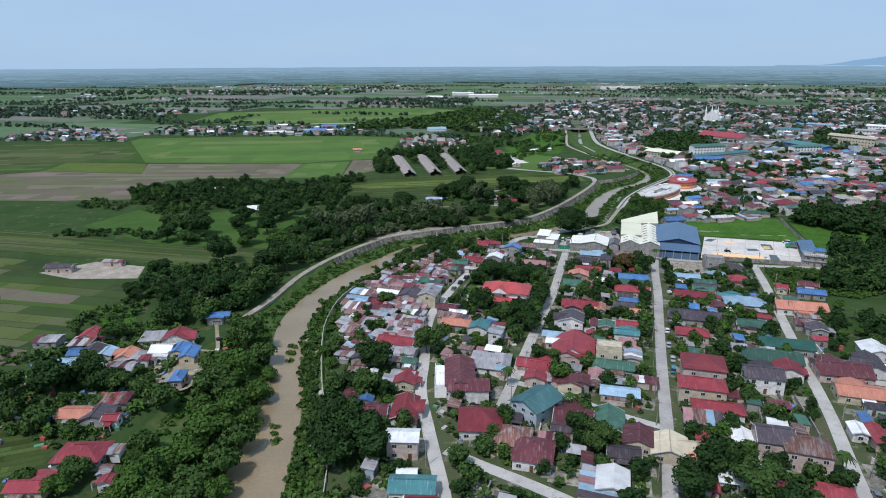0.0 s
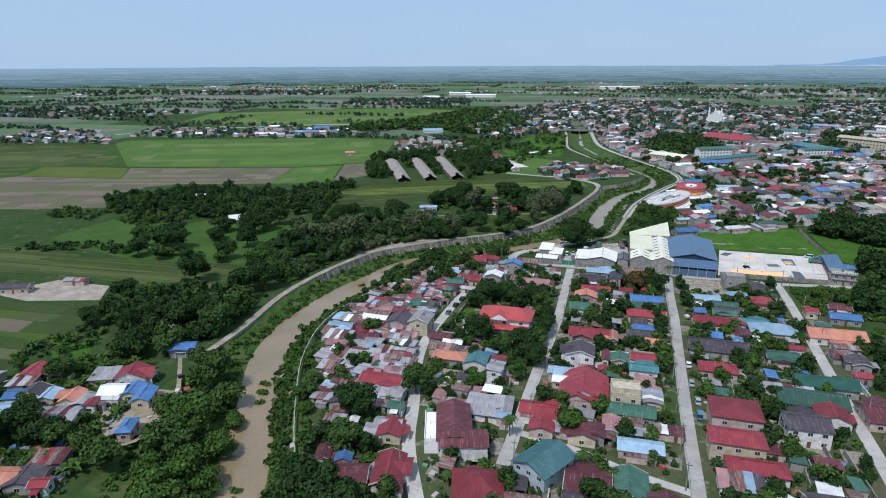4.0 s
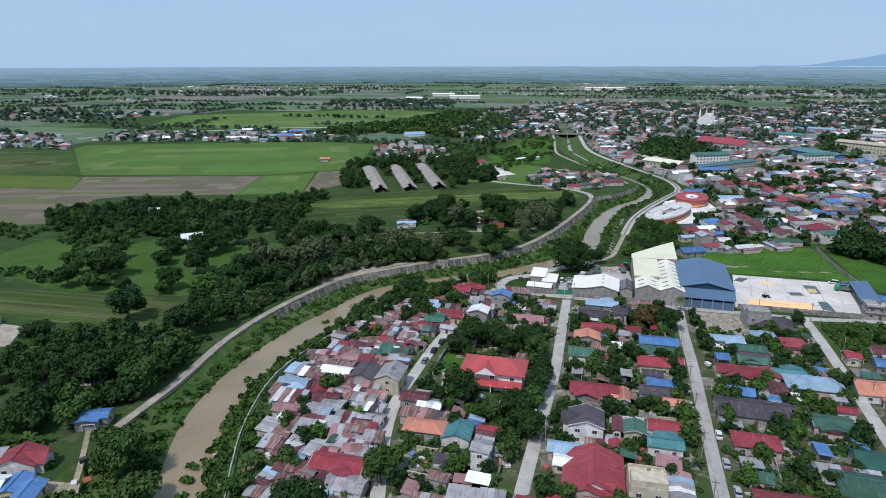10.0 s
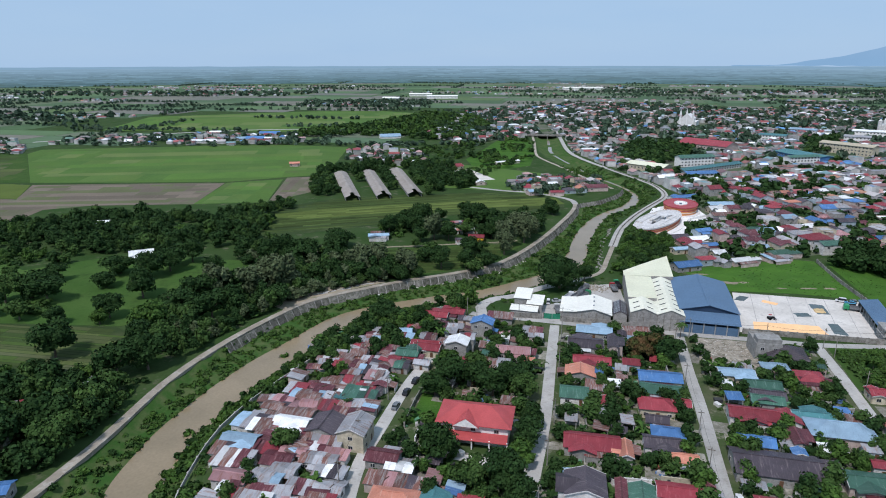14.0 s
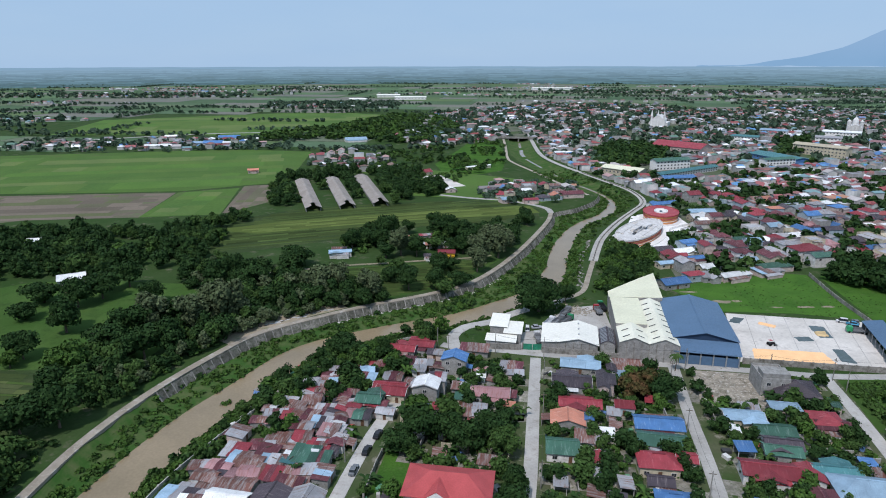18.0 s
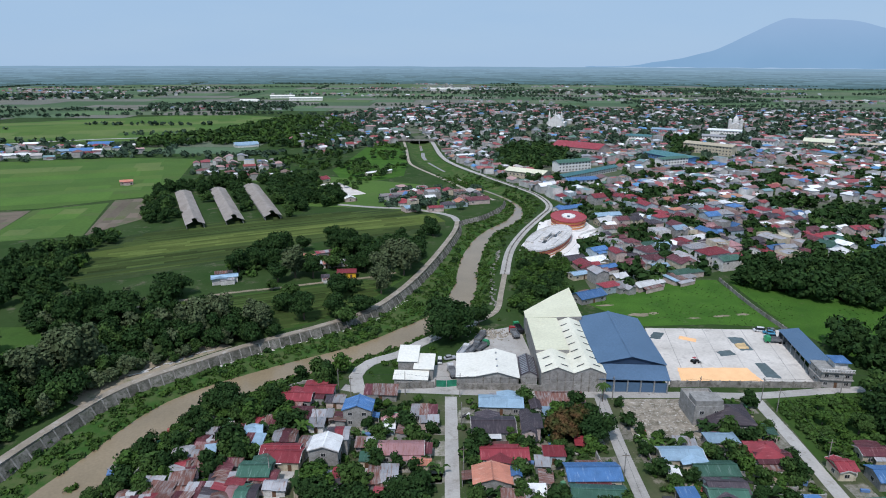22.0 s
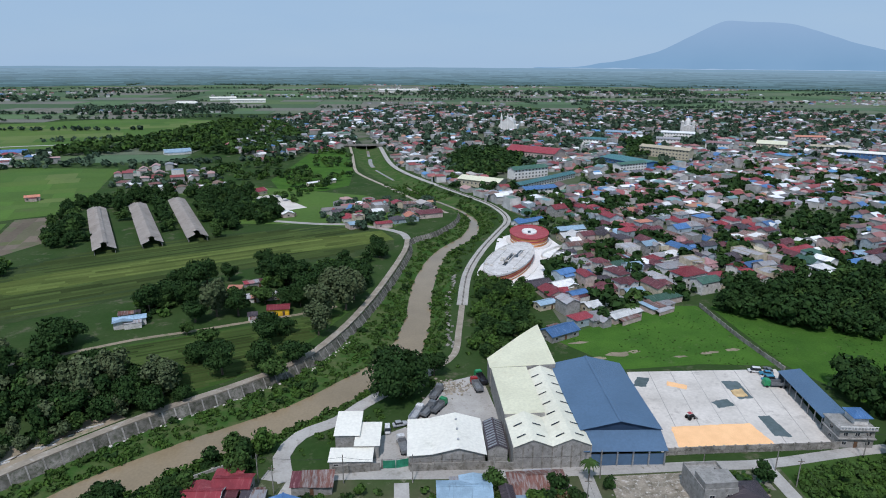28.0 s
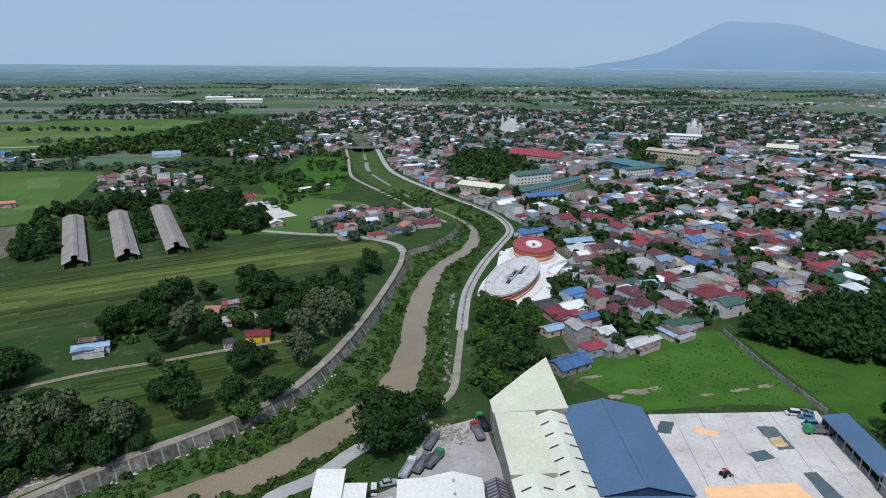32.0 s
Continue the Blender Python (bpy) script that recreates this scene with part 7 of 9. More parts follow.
def palm_crown(seed):
    g = random.Random(seed)
    v, f = [], []
    for k in range(18):
        a, lift = 2 * math.pi * k / 18 + g.uniform(-0.15, 0.15), g.uniform(0.1, 1.1)
        prev = None
        for s in range(6):
            t = s / 5
            rad = 3.2 * t
            z = 8.0 + lift * 1.8 * t - 2.8 * t * t
            w = 0.5 * math.sin(math.pi * min(0.95, t + 0.12)) + 0.05
            ca, sa = math.cos(a), math.sin(a)
            v += [(rad * ca - w * sa, rad * sa + w * ca, z - 0.18), (rad * ca, rad * sa, z + 0.08), (rad * ca + w * sa, rad * sa - w * ca, z - 0.18)]
            i = len(v) - 3
            if s:
                f += [(i - 3, i - 2, i + 1, i), (i - 2, i - 1, i + 2, i + 1)]
    return np.array(v, np.float32), np.array(f, np.int32)


TREE_KINDS["great0"] = (trunk_mesh(97, 8.0, 0.6, 6.5), arrays_mesh("crown", *crown_arrays(96, 10.2, 1.6, 14.5, 18, 6000, 0.42), M_LEAF[0]), "huge dark spreading tree beside the river", "broadleaf tree")
TREE_KINDS["palm0"] = (mesh_of("trunk", *tube([(0, 0, -0.4), (0.15, 0, 3), (0.3, 0.1, 6), (0.05, 0, 8)], [0.24, 0.18, 0.15, 0.13]), M_BARK), arrays_mesh("crown", *palm_crown(3), M_LEAF[1]), "coconut palm with drooping fronds", "palm tree")
TR = random.Random(33)
TREE_BASE = {}
TREE_COUNT = [0]


def tree(x, y, kind, s=1.0):
    """One tree with trunk and crown."""
    z = float(ground_z(np.array([x]), np.array([y]))[0])
    m = pose(x, y, z, 0, 0, TR.uniform(0, 360)) @ Matrix.Diagonal((s * TR.uniform(0.92, 1.1), s, s * TR.uniform(0.9, 1.12), 1))
    TREE_COUNT[0] += 1
    if kind not in TREE_BASE:
        t, c, label, cat = TREE_KINDS[kind]
        e = base("tree", 0, 0, 0, 0, label, cat, "loose trees")
        part("trunk", t, e)
        part("crown", c, e)
        TREE_BASE[kind] = e
        e.matrix_basis = m
        return e
    e = copy_thing(TREE_BASE[kind], Matrix.Identity(4))
    e.matrix_basis = m
    return e


# single trees that stand out
tree(27, 391.5, "great0", 1.06)
tree(40, 402, "mango1", 0.9)
for x, y, k, s in ((-17, 250, "mango0", 1.25), (1, 239, "mango1", 1.15), (-8, 238, "mango2", 1.0), (5, 232, "mango0", 1.0), (8, 258, "mango1", 1.0), (9, 268, "mango0", 0.9), (6, 250, "round1", 1.2), (-34, 206, "mango2", 1.05), (-32, 212, "round1", 1.2), (-50, 190, "mango1", 1.3), (-47, 172, "mango2", 1.15), (-49, 148, "mango0", 1.6), (-42, 143, "mango1", 1.5), (-46, 134, "mango0", 1.4), (-37, 138, "mango1", 1.2), (-61, 251, "round0", 1.2), (16, 190, "round1", 1.3), (8, 204, "round2", 1.1), (-50, 346, "mango1", 1.0), (-45, 341, "mango0", 0.9), (18, 171, "palm0", 0.8), (70, 338, "palm0", 0.8), (88, 150, "palm0", 0.85), (-2, 186, "palm0", 0.8), (82, 158, "flame0", 1.0), (86, 143, "round2", 1.1), (55, 145, "mango0", 1.3), (47, 136, "mango1", 1.2), (63, 138, "mango2", 1.3), (70, 132, "mango0", 1.1), (20, 158, "round2", 1.3)):
    tree(x, y, k, s)
for x, y, k, s in ((25, 152, "mango2", 1.0), (50, 318, "russet0", 1.0), (56, 322, "russet0", 1.1), (60, 316, "mango0", 1.1), (52, 328, "round1", 1.2), (-17, 292, "mango0", 1.2), (-10, 290, "mango1", 1.1), (-3, 286, "mango0", 1.1), (3, 292, "mango1", 1.0), (-18, 303, "round1", 1.3), (-22, 285, "mango1", 1.0), (7, 284, "mango2", 1.0), (8, 298, "round2", 1.2), (-10, 304, "round0", 1.1)):
    tree(x, y, k, s)
TONE = {0: ("mango0", "mango1", "mango3"), 1: ("mango2", "round0"), 2: ("olive0", "olive1"), 3: ("tall0", "tall1")}


def sized_tree(x, y, tone, r):
    """A tree of a tone (dark, mid, olive, grey) with crown radius r."""
    if -116 < x < -70 and y < 212 and tone < 2:
        tone += 1
    kind = TR.choice(TONE[tone])
    tree(x, y, kind, min(1.55, max(0.4, r / (3.1 if kind == "round0" else 3.9 if tone == 3 else 4.4))))
    take(x, y, r * 0.7)


# riverside trees and trees of the western village
for x, y, k, r in ((-165, 298, 0, 8.4), (-136, 306, 0, 9.5), (-129, 275, 1, 5.8), (-185, 271, 0, 5.1), (-134, 252, 0, 7.2), (-139, 241, 0, 6.9), (-154, 246, 0, 6.2), (-160, 238, 0, 5.2), (-178, 240, 0, 4.4), (-124, 243, 1, 6.1), (-144, 218, 0, 6.4), (-132, 221, 1, 4.9), (-158, 198, 1, 4.5), (-177, 201, 1, 2.8), (-152, 175, 1, 3.4), (-106, 204, 0, 9), (-94, 195, 0, 5.7), (-108, 184, 0, 6.2), (-98, 179, 1, 8.1), (-88, 184, 2, 3.4), (-97, 163, 0, 6.9), (-86, 155, 1, 7.2)):
    sized_tree(x, y, k, r)
for x, y, k, r in ((-84, 170, 2, 5.1), (-80, 154, 1, 4.7), (-97, 154, 1, 4.2), (-88, 142, 2, 6.7), (-78, 142, 0, 5.5), (-89, 132, 1, 5.9), (-77, 130, 0, 5.2), (-92, 125, 2, 5.1), (-94, 119, 2, 6), (-81, 122, 0, 6), (-74, 121, 1, 3.9), (-79, 114, 0, 4.8), (-96, 112, 2, 4.3), (-85, 113, 1, 4.8), (-151, 157, 0, 7), (-143, 164, 0, 5.2), (-136, 164, 0, 4.5), (-131, 163, 1, 3.8), (-111, 155, 0, 4.9), (-119, 160, 1, 3.8), (-140, 138, 1, 4), (-110, 117, 0, 4)):
    sized_tree(x, y, k, r)
for x, y, k, r in ((-127, 136, 1, 2.8), (-163, 153, 1, 5), (-153, 140, 1, 3.5), (-103, 134, 0, 3.8), (-104, 130, 1, 2.7), (-123, 113, 1, 3), (-112, 112, 1, 3.4)):
    sized_tree(x, y, k, r)
# trees round the grass clearing and along the levee
for x, y, k, r in ((-223, 376, 0, 5.9), (-246, 377, 1, 3.8), (-198, 392, 0, 7.6), (-193, 372, 0, 5.1), (-167, 360, 0, 8.3), (-179, 387, 0, 8.6), (-174, 398, 0, 6.6), (-168, 336, 0, 5.4), (-186, 327, 0, 4.4), (-219, 355, 0, 8.8), (-226, 348, 1, 7.7), (-220, 333, 0, 5.5), (-207, 350, 0, 6.8), (-205, 330, 1, 6.3), (-148, 394, 0, 5.4), (-139, 378, 1, 4.1), (-170, 414, 0, 6.9), (-177, 409, 1, 5.7), (-143, 323, 2, 9.4)):
    sized_tree(x, y, k, r)
for x, y, k, r in ((-140, 332, 1, 7.1), (-126, 293, 0, 7.6), (-133, 286, 0, 6.6), (-129, 308, 1, 5.6), (-168, 329, 2, 3.5), (-142, 346, 0, 8.4), (-138, 358, 0, 7.7), (-133, 364, 3, 8.8), (-127, 370, 0, 8), (-117, 366, 3, 8.8), (-113, 378, 3, 9.2), (-103, 373, 3, 7), (-102, 356, 0, 5.7), (-116, 344, 0, 6.4), (-123, 338, 0, 7.2), (-130, 333, 1, 6.2), (-112, 420, 0, 6.9), (-128, 418, 0, 6.9), (-122, 427, 0, 7.1), (-110, 428, 0, 5.9)):
    sized_tree(x, y, k, r)
# orchard and farmstead trees
for x, y, k, r in ((-96, 452, 0, 7.2), (-96, 444, 0, 6.3), (-75, 419, 0, 5.1), (-74, 405, 3, 5.8), (-66, 409, 3, 5.5), (-59, 398, 0, 5.7), (-57, 409, 0, 4.4), (-50, 404, 3, 5.4), (-49, 412, 0, 4), (-51, 395, 0, 4.6), (-74, 394, 0, 5), (-65, 393, 0, 4.5), (-44, 401, 0, 3.2), (-53, 419, 0, 3.5), (-44, 428, 0, 4.7), (-33, 416, 0, 5.6), (-42, 441, 1, 4.3), (-20, 439, 0, 5), (-14, 447, 0, 4.1), (-19, 450, 0, 4.8), (-20, 418, 0, 5.4), (-15, 413, 1, 4.7)):
    sized_tree(x, y, k, r)
for x, y, k, r in ((-8, 424, 0, 5), (-21, 427, 1, 3.5), (-73, 482, 0, 6), (-67, 490, 0, 6.2), (-58, 485, 0, 5.4), (-65, 509, 0, 5), (-57, 506, 0, 7.5), (-44, 518, 0, 4.4), (-54, 514, 0, 6), (-43, 471, 3, 6.6), (-51, 466, 0, 5), (-34, 470, 0, 5.9), (-37, 481, 1, 4.6), (-24, 483, 1, 4.7), (-26, 525, 0, 5.1), (-19, 514, 0, 7), (-11, 503, 0, 8.5), (-4, 488, 0, 8.1), (4, 496, 0, 7.5), (12, 499, 0, 6.8), (20, 498, 0, 6.8), (7, 482, 3, 8)):
    sized_tree(x, y, k, r)
for x, y, k, r in ((1, 460, 3, 7.3), (12, 470, 3, 6.9), (16, 481, 3, 5.6), (0, 444, 3, 4.8), (-14, 478, 0, 4.6), (-8, 477, 0, 5.4), (34, 545, 0, 5.9), (-52, 453, 1, 2.7), (-28, 536, 0, 4.7)):
    sized_tree(x, y, k, r)
tree(33, 560, "mango1", 0.9)
# garden trees wherever the village leaves room
n = 0
while TREE_COUNT[0] < 335 and n < 6000:
    n += 1
    x, y = TR.uniform(-78, 150), TR.uniform(112, 345)
    if x < -40 and y < 140 or x > 122 + TR.uniform(0, 20) and y > 250:
        continue
    roomy = is_free(x, y, 4.2)
    if roomy:
        tree(x, y, TR.choice(["mango0", "mango2", "round0", "round1", "palm0", "olive0"]), TR.uniform(0.5, 0.85))
        take(x, y, 3.2)
    elif is_free(x, y, 2.0) and TR.random() < 0.5:
        tree(x, y, TR.choice(["round0", "round1", "round2", "bush0", "bush1"]), TR.uniform(0.55, 0.95))
        take(x, y, 2.2)

def banana_arrays(seed):
    """A clump of long arching leaves."""
    g = random.Random(seed)
    v, f = [], []
    for k in range(13):
        a, reach, top = g.uniform(0, 6.28), g.uniform(2.4, 4.6), g.uniform(4.0, 7.5)
        ox, oy = g.uniform(-1.2, 1.2), g.uniform(-1.2, 1.2)
        for s in range(4):
            t = s / 3
            w = 0.75 * math.sin(math.pi * (0.15 + 0.75 * t))
            x, y, z = ox + reach * t * math.cos(a), oy + reach * t * math.sin(a), top * (0.45 + 1.1 * t - 0.95 * t * t)
            v += [(x - w * math.sin(a), y + w * math.cos(a), z), (x + w * math.sin(a), y - w * math.cos(a), z)]
            if s:
                i = len(v)
                f.append((i - 4, i - 3, i - 1, i - 2))
    return np.array(v, np.float32), np.array(f, np.int32)


# light versions for woods
WOOD = {"mango": [crown_arrays(140 + k, 4.8, 0.3, 8.0 + 0.4 * k, 9 + k, 520, 0.52) for k in range(5)],
        "tall": [crown_arrays(160 + k, 3.8, 2.0, 12.5, 9, 420, 0.60) for k in range(3)],
        "bush": [crown_arrays(170 + k, 2.4, -0.3, 2.6, 4, 76, 0.5) for k in range(5)],
        "weed": [crown_arrays(190 + k, 1.6, -0.2, 1.5, 3, 34, 0.45) for k in range(5)],
        "tuft": [crown_arrays(200 + k, 1.3, -0.3, 0.7, 1, 26, 0.26) for k in range(6)],
        "banana": [banana_arrays(210 + k) for k in range(4)],
        "town": [crown_arrays(175 + k, 4.8, 0.2, 7.6, 3, 48, 1.45) for k in range(5)],
        "belt": [crown_arrays(220 + k, 6.5, -0.5, 8.0, 1, 9, 3.2) for k in range(4)],
        "far": [crown_arrays(180 + k, 5.5, -0.5, 7.5, 2, 12, 2.9) for k in range(5)]}
GR = np.random.default_rng(77)


def plant(name, spots, mat, label, category="woodland"):
    """One joined mass of crowns at spots of (x, y, kind, scale)."""
    if not spots:
        return
    vs, fs, o = [], [], 0
    zs = ground_z(np.array([s[0] for s in spots]), np.array([s[1] for s in spots]))
    for (x, y, kind, s), z in zip(spots, zs):
        va, fa = WOOD[kind][GR.integers(len(WOOD[kind]))]
        a = GR.uniform(0, 6.28)
        c, q = math.cos(a) * s, math.sin(a) * s
        w = np.empty_like(va)
        w[:, 0], w[:, 1], w[:, 2] = va[:, 0] * c - va[:, 1] * q + x, va[:, 0] * q + va[:, 1] * c + y, va[:, 2] * s * GR.uniform(0.85, 1.15) + z
        vs.append(w)
        fs.append(fa + o)
        o += len(va)
    bulk(name, np.concatenate(vs), np.concatenate(fs), mat, label, category, smooth=True)


def scatter(poly, spacing, check=0.0):
    xs, ys = [p[0] for p in poly], [p[1] for p in poly]
    out = []
    y = min(ys)
    while y < max(ys):
        x = min(xs)
        while x < max(xs):
            a, b = x + GR.uniform(-0.5, 0.5) * spacing, y + GR.uniform(-0.5, 0.5) * spacing
            if inside(a, b, poly) and is_free(a, b, check):
                out.append((a, b))
            x += spacing
        y += spacing
    return out


WOODS = {0: [], 1: [], 2: [], 3: []}


CLEAR = [[(-335, 330), (-290, 330), (-192, 331), (-161, 332), (-143, 302), (-135, 284), (-160, 288), (-179, 290), (-258, 294), (-335, 296)],
         [(-360, 402), (-292, 400), (-262, 396), (-236, 400), (-214, 398), (-202, 380), (-238, 352), (-300, 354), (-360, 372)],
         [(-190, 338), (-160, 342), (-172, 372), (-164, 408), (-188, 404), (-206, 372)],
         [(-128, 322), (-118, 318), (-110, 334), (-118, 340)],
         [(-146, 318), (-122, 318), (-113, 298), (-119, 284), (-131, 286), (-144, 304)]]


def grove(poly, spacing, kind, lo, hi, weights=(0.6, 0.3, 0.1, 0.0), gaps=0.0):
    for a, b in scatter(poly, spacing):
        if any(inside(a, b, q) for q in CLEAR):
            continue
        if gaps and noise.noise(Vector((a * 0.03, b * 0.03, 4))) < gaps - 0.5:
            continue
        WOODS[int(GR.choice(4, p=weights))].append((a, b, kind, float(GR.uniform(lo, hi))))


# dense belt behind the clearing, with lighter scrub before it
grove([(-340, 467), (-312, 482), (-288, 508), (-208, 510), (-160, 556), (-153, 520), (-155, 449), (-174, 430), (-186, 421), (-242, 419), (-286, 434), (-322, 442)], 7.2, "mango", 0.6, 1.1, (0.75, 0.22, 0.03, 0), 0.12)
grove([(-322, 444), (-285, 434), (-242, 420), (-230, 405), (-252, 398), (-292, 410)], 8.5, "mango", 0.4, 0.8, (0.35, 0.45, 0.2, 0), 0.25)
grove([(-350, 436), (-286, 434), (-236, 412), (-262, 396), (-300, 404), (-350, 412)], 5.5, "bush", 0.5, 1.2, (0.3, 0.45, 0.25, 0), 0.35)
grove([(-300, 352), (-250, 352), (-192, 346), (-190, 335), (-250, 336), (-300, 334)], 5.0, "bush", 0.7, 1.5, (0.6, 0.35, 0.05, 0), 0.3)
grove([(-150, 420), (-120, 400), (-100, 380), (-80, 392), (-88, 430), (-100, 446), (-130, 450), (-160, 470)], 8.0, "mango", 0.6, 0.95, (0.6, 0.25, 0, 0.15), 0.2)
grove([(-128, 300), (-116, 330), (-98, 372), (-80, 392), (-60, 396), (-90, 384), (-126, 340)], 5.5, "tall", 0.5, 0.85, (0.4, 0.2, 0.0, 0.4), 0.2)
grove([(-90, 420), (-74, 424), (-50, 414), (-45, 404), (-62, 394), (-76, 390)], 6.5, "tall", 0.5, 0.8, (0.4, 0.2, 0.0, 0.4))
grove([(-168, 284), (-128, 292), (-120, 272), (-124, 236), (-150, 232), (-165, 240), (-170, 262)], 7.5, "mango", 0.4, 0.8, (0.5, 0.35, 0.15, 0), 0.3)
grove([(-190, 296), (-128, 310), (-120, 230), (-180, 220)], 5.5, "bush", 0.6, 1.2, (0.2, 0.4, 0.4, 0), 0.45)
grove([(-80, 500), (-57, 520), (-1, 532), (28, 540), (30, 521), (20, 492), (6, 476), (-5, 480), (-20, 500), (-50, 506), (-64, 484), (-76, 476)], 9.0, "mango", 0.5, 0.85, (0.65, 0.25, 0.1, 0.0), 0.35)
grove([(-172, 640), (-180, 700), (-120, 760), (-60, 740), (-22, 655), (-50, 612), (-65, 618), (-60, 600), (-160, 590)], 7.6, "mango", 0.75, 1.2, (0.75, 0.25, 0, 0), 0.2)
grove([(-300, 980), (-210, 1010), (-60, 960), (-20, 1150), (-80, 1380), (-150, 1400), (-240, 1150), (-300, 1050)], 11, "town", 0.9, 1.5, (0.3, 0.5, 0.2, 0), 0.2)
grove([(-120, 760), (-60, 760), (-20, 800), (30, 900), (40, 1000), (-60, 960), (-110, 900)], 10, "town", 0.6, 1.0, (0.35, 0.45, 0.2, 0), 0.5)
grove([(175, 447), (178, 433), (190, 424), (206, 404), (240, 390), (330, 420), (330, 458), (240, 456), (214, 459), (192, 457)], 7.5, "mango", 1.0, 1.5, (0.9, 0.1, 0, 0))
grove([(172, 372), (210, 378), (260, 345), (240, 300), (150, 300), (164, 330)], 8.0, "mango", 0.8, 1.35, (0.75, 0.25, 0, 0), 0.15)
grove([(69, 488), (84, 505), (99, 492), (100, 469), (89, 448), (92, 431), (74, 422), (58, 404), (56, 425), (66, 448)], 5.6, "mango", 0.45, 0.85, (0.35, 0.4, 0.25, 0))
grove([(122, 300), (124, 332), (165, 334), (190, 330), (170, 300), (140, 285)], 1.8, "weed", 0.6, 1.25, (0.0, 0.35, 0.65, 0), 0.05)
grove([(-128, 203), (-108, 222), (-100, 212), (-84, 175), (-76, 150), (-72, 110), (-92, 108), (-100, 130), (-100, 165), (-112, 190)], 5.0, "bush", 0.7, 1.4, (0.1, 0.45, 0.45, 0), 0.1)
grove([(-56, 165), (-67, 190), (-77, 225), (-79, 250), (-71, 250), (-62, 215), (-52, 185), (-44, 170)], 8.0, "mango", 0.4, 0.7, (0.4, 0.4, 0.2, 0), 0.2)
grove([(-200, 160), (-128, 180), (-118, 130), (-110, 90), (-170, 90), (-180, 140)], 9.5, "mango", 0.3, 0.6, (0.4, 0.4, 0.2, 0), 0.35)
grove([(-220, 190), (-128, 210), (-118, 130), (-104, 108), (-150, 90), (-210, 120)], 5.0, "bush", 0.35, 0.9, (0.15, 0.4, 0.45, 0), 0.45)
grove([(100, 120), (106, 200), (116, 250), (124, 296), (200, 290), (200, 120)], 7.5, "mango", 0.4, 0.9, (0.5, 0.4, 0.1, 0), 0.35)
grove([(-72, 305), (-60, 332), (-38, 352), (-20, 350), (-30, 330), (-52, 300)], 5.6, "mango", 0.4, 0.8, (0.5, 0.4, 0.1, 0), 0.2)
grove([(-190, 262), (-150, 282), (-131, 282), (-118, 262), (-121, 236), (-128, 226), (-150, 226), (-168, 236)], 6.6, "mango", 0.6, 1.05, (0.65, 0.3, 0.05, 0), 0.1)
grove([(-74, 319), (-63, 337), (-54, 351), (-41, 345), (-35, 331), (-38, 314), (-56, 312)], 4.6, "mango", 0.5, 0.85, (0.6, 0.35, 0.05, 0), 0.05)
grove([(-30, 365), (-23, 375), (-11, 367), (-12, 357), (-20, 354)], 5.0, "mango", 0.5, 0.8, (0.5, 0.4, 0.1, 0))
grove([(151, 330), (160, 334), (180, 334), (200, 322), (190, 298), (143, 298), (140, 306)], 6.4, "mango", 0.8, 1.3, (0.8, 0.2, 0, 0))
for p, q in zip(along(DIKE, 2.2), along(DIKE, 2.2)[1:]):
    d = (q - p).normalized()
    for off in (2.6, 5.0, 7.4):
        if GR.random() < 0.62:
            x, y = p.x - d.y * off + GR.uniform(-1, 1), p.y + d.x * off + GR.uniform(-1, 1)
            WOODS[int(GR.choice([0, 1, 1, 2, 2]))].append((float(x), float(y), "bush", float(GR.uniform(0.45, 1.15))))
    if GR.random() < 0.3:
        WOODS[int(GR.choice([0, 1]))].append((float(p.x + d.y * 3), float(p.y - d.x * 3), "bush", float(GR.uniform(0.6, 1.2))))
grove([(-62, 200), (-68, 216), (-74, 236), (-66, 240), (-60, 222), (-55, 204)], 4.6, "mango", 0.5, 0.8, (0.6, 0.3, 0.1, 0), 0.1)
# scrub along the levee and under the riverside trees
grove([(-124, 240), (-121, 285), (-115, 315), (-105, 343), (-94, 366), (-72, 388), (-50, 402), (-62, 412), (-100, 392), (-126, 340), (-134, 290)], 3.4, "bush", 0.45, 1.0, (0.4, 0.4, 0.2, 0), 0.2)
grove([(-100, 440), (-80, 428), (-50, 420), (-44, 404), (-70, 392), (-110, 400)], 4.0, "bush", 0.7, 1.3, (0.7, 0.3, 0, 0), 0.1)
grove([(-84, 510), (-57, 522), (-1, 534), (28, 540), (26, 500), (10, 478), (-10, 480), (-20, 500), (-50, 500), (-60, 476), (-78, 470)], 4.6, "bush", 0.7, 1.4, (0.6, 0.35, 0.05, 0), 0.25)
grove([(-128, 300), (-118, 335), (-102, 368), (-80, 388), (-52, 403), (-60, 420), (-90, 425), (-115, 400), (-140, 350)], 7.2, "mango", 0.55, 0.9, (0.7, 0.15, 0, 0.15), 0.15)
grove([(-190, 230), (-115, 215), (-105, 165), (-100, 115), (-150, 100), (-185, 170)], 2.8, "weed", 0.4, 1.1, (0.2, 0.4, 0.4, 0), 0.42)
grove([(-190, 230), (-128, 222), (-112, 190), (-116, 150), (-100, 115), (-150, 100), (-185, 170)], 7.0, "banana", 0.4, 0.7, (0, 0.5, 0.5, 0), 0.4)
pts = along(LEVEE[4:11], 4.2)
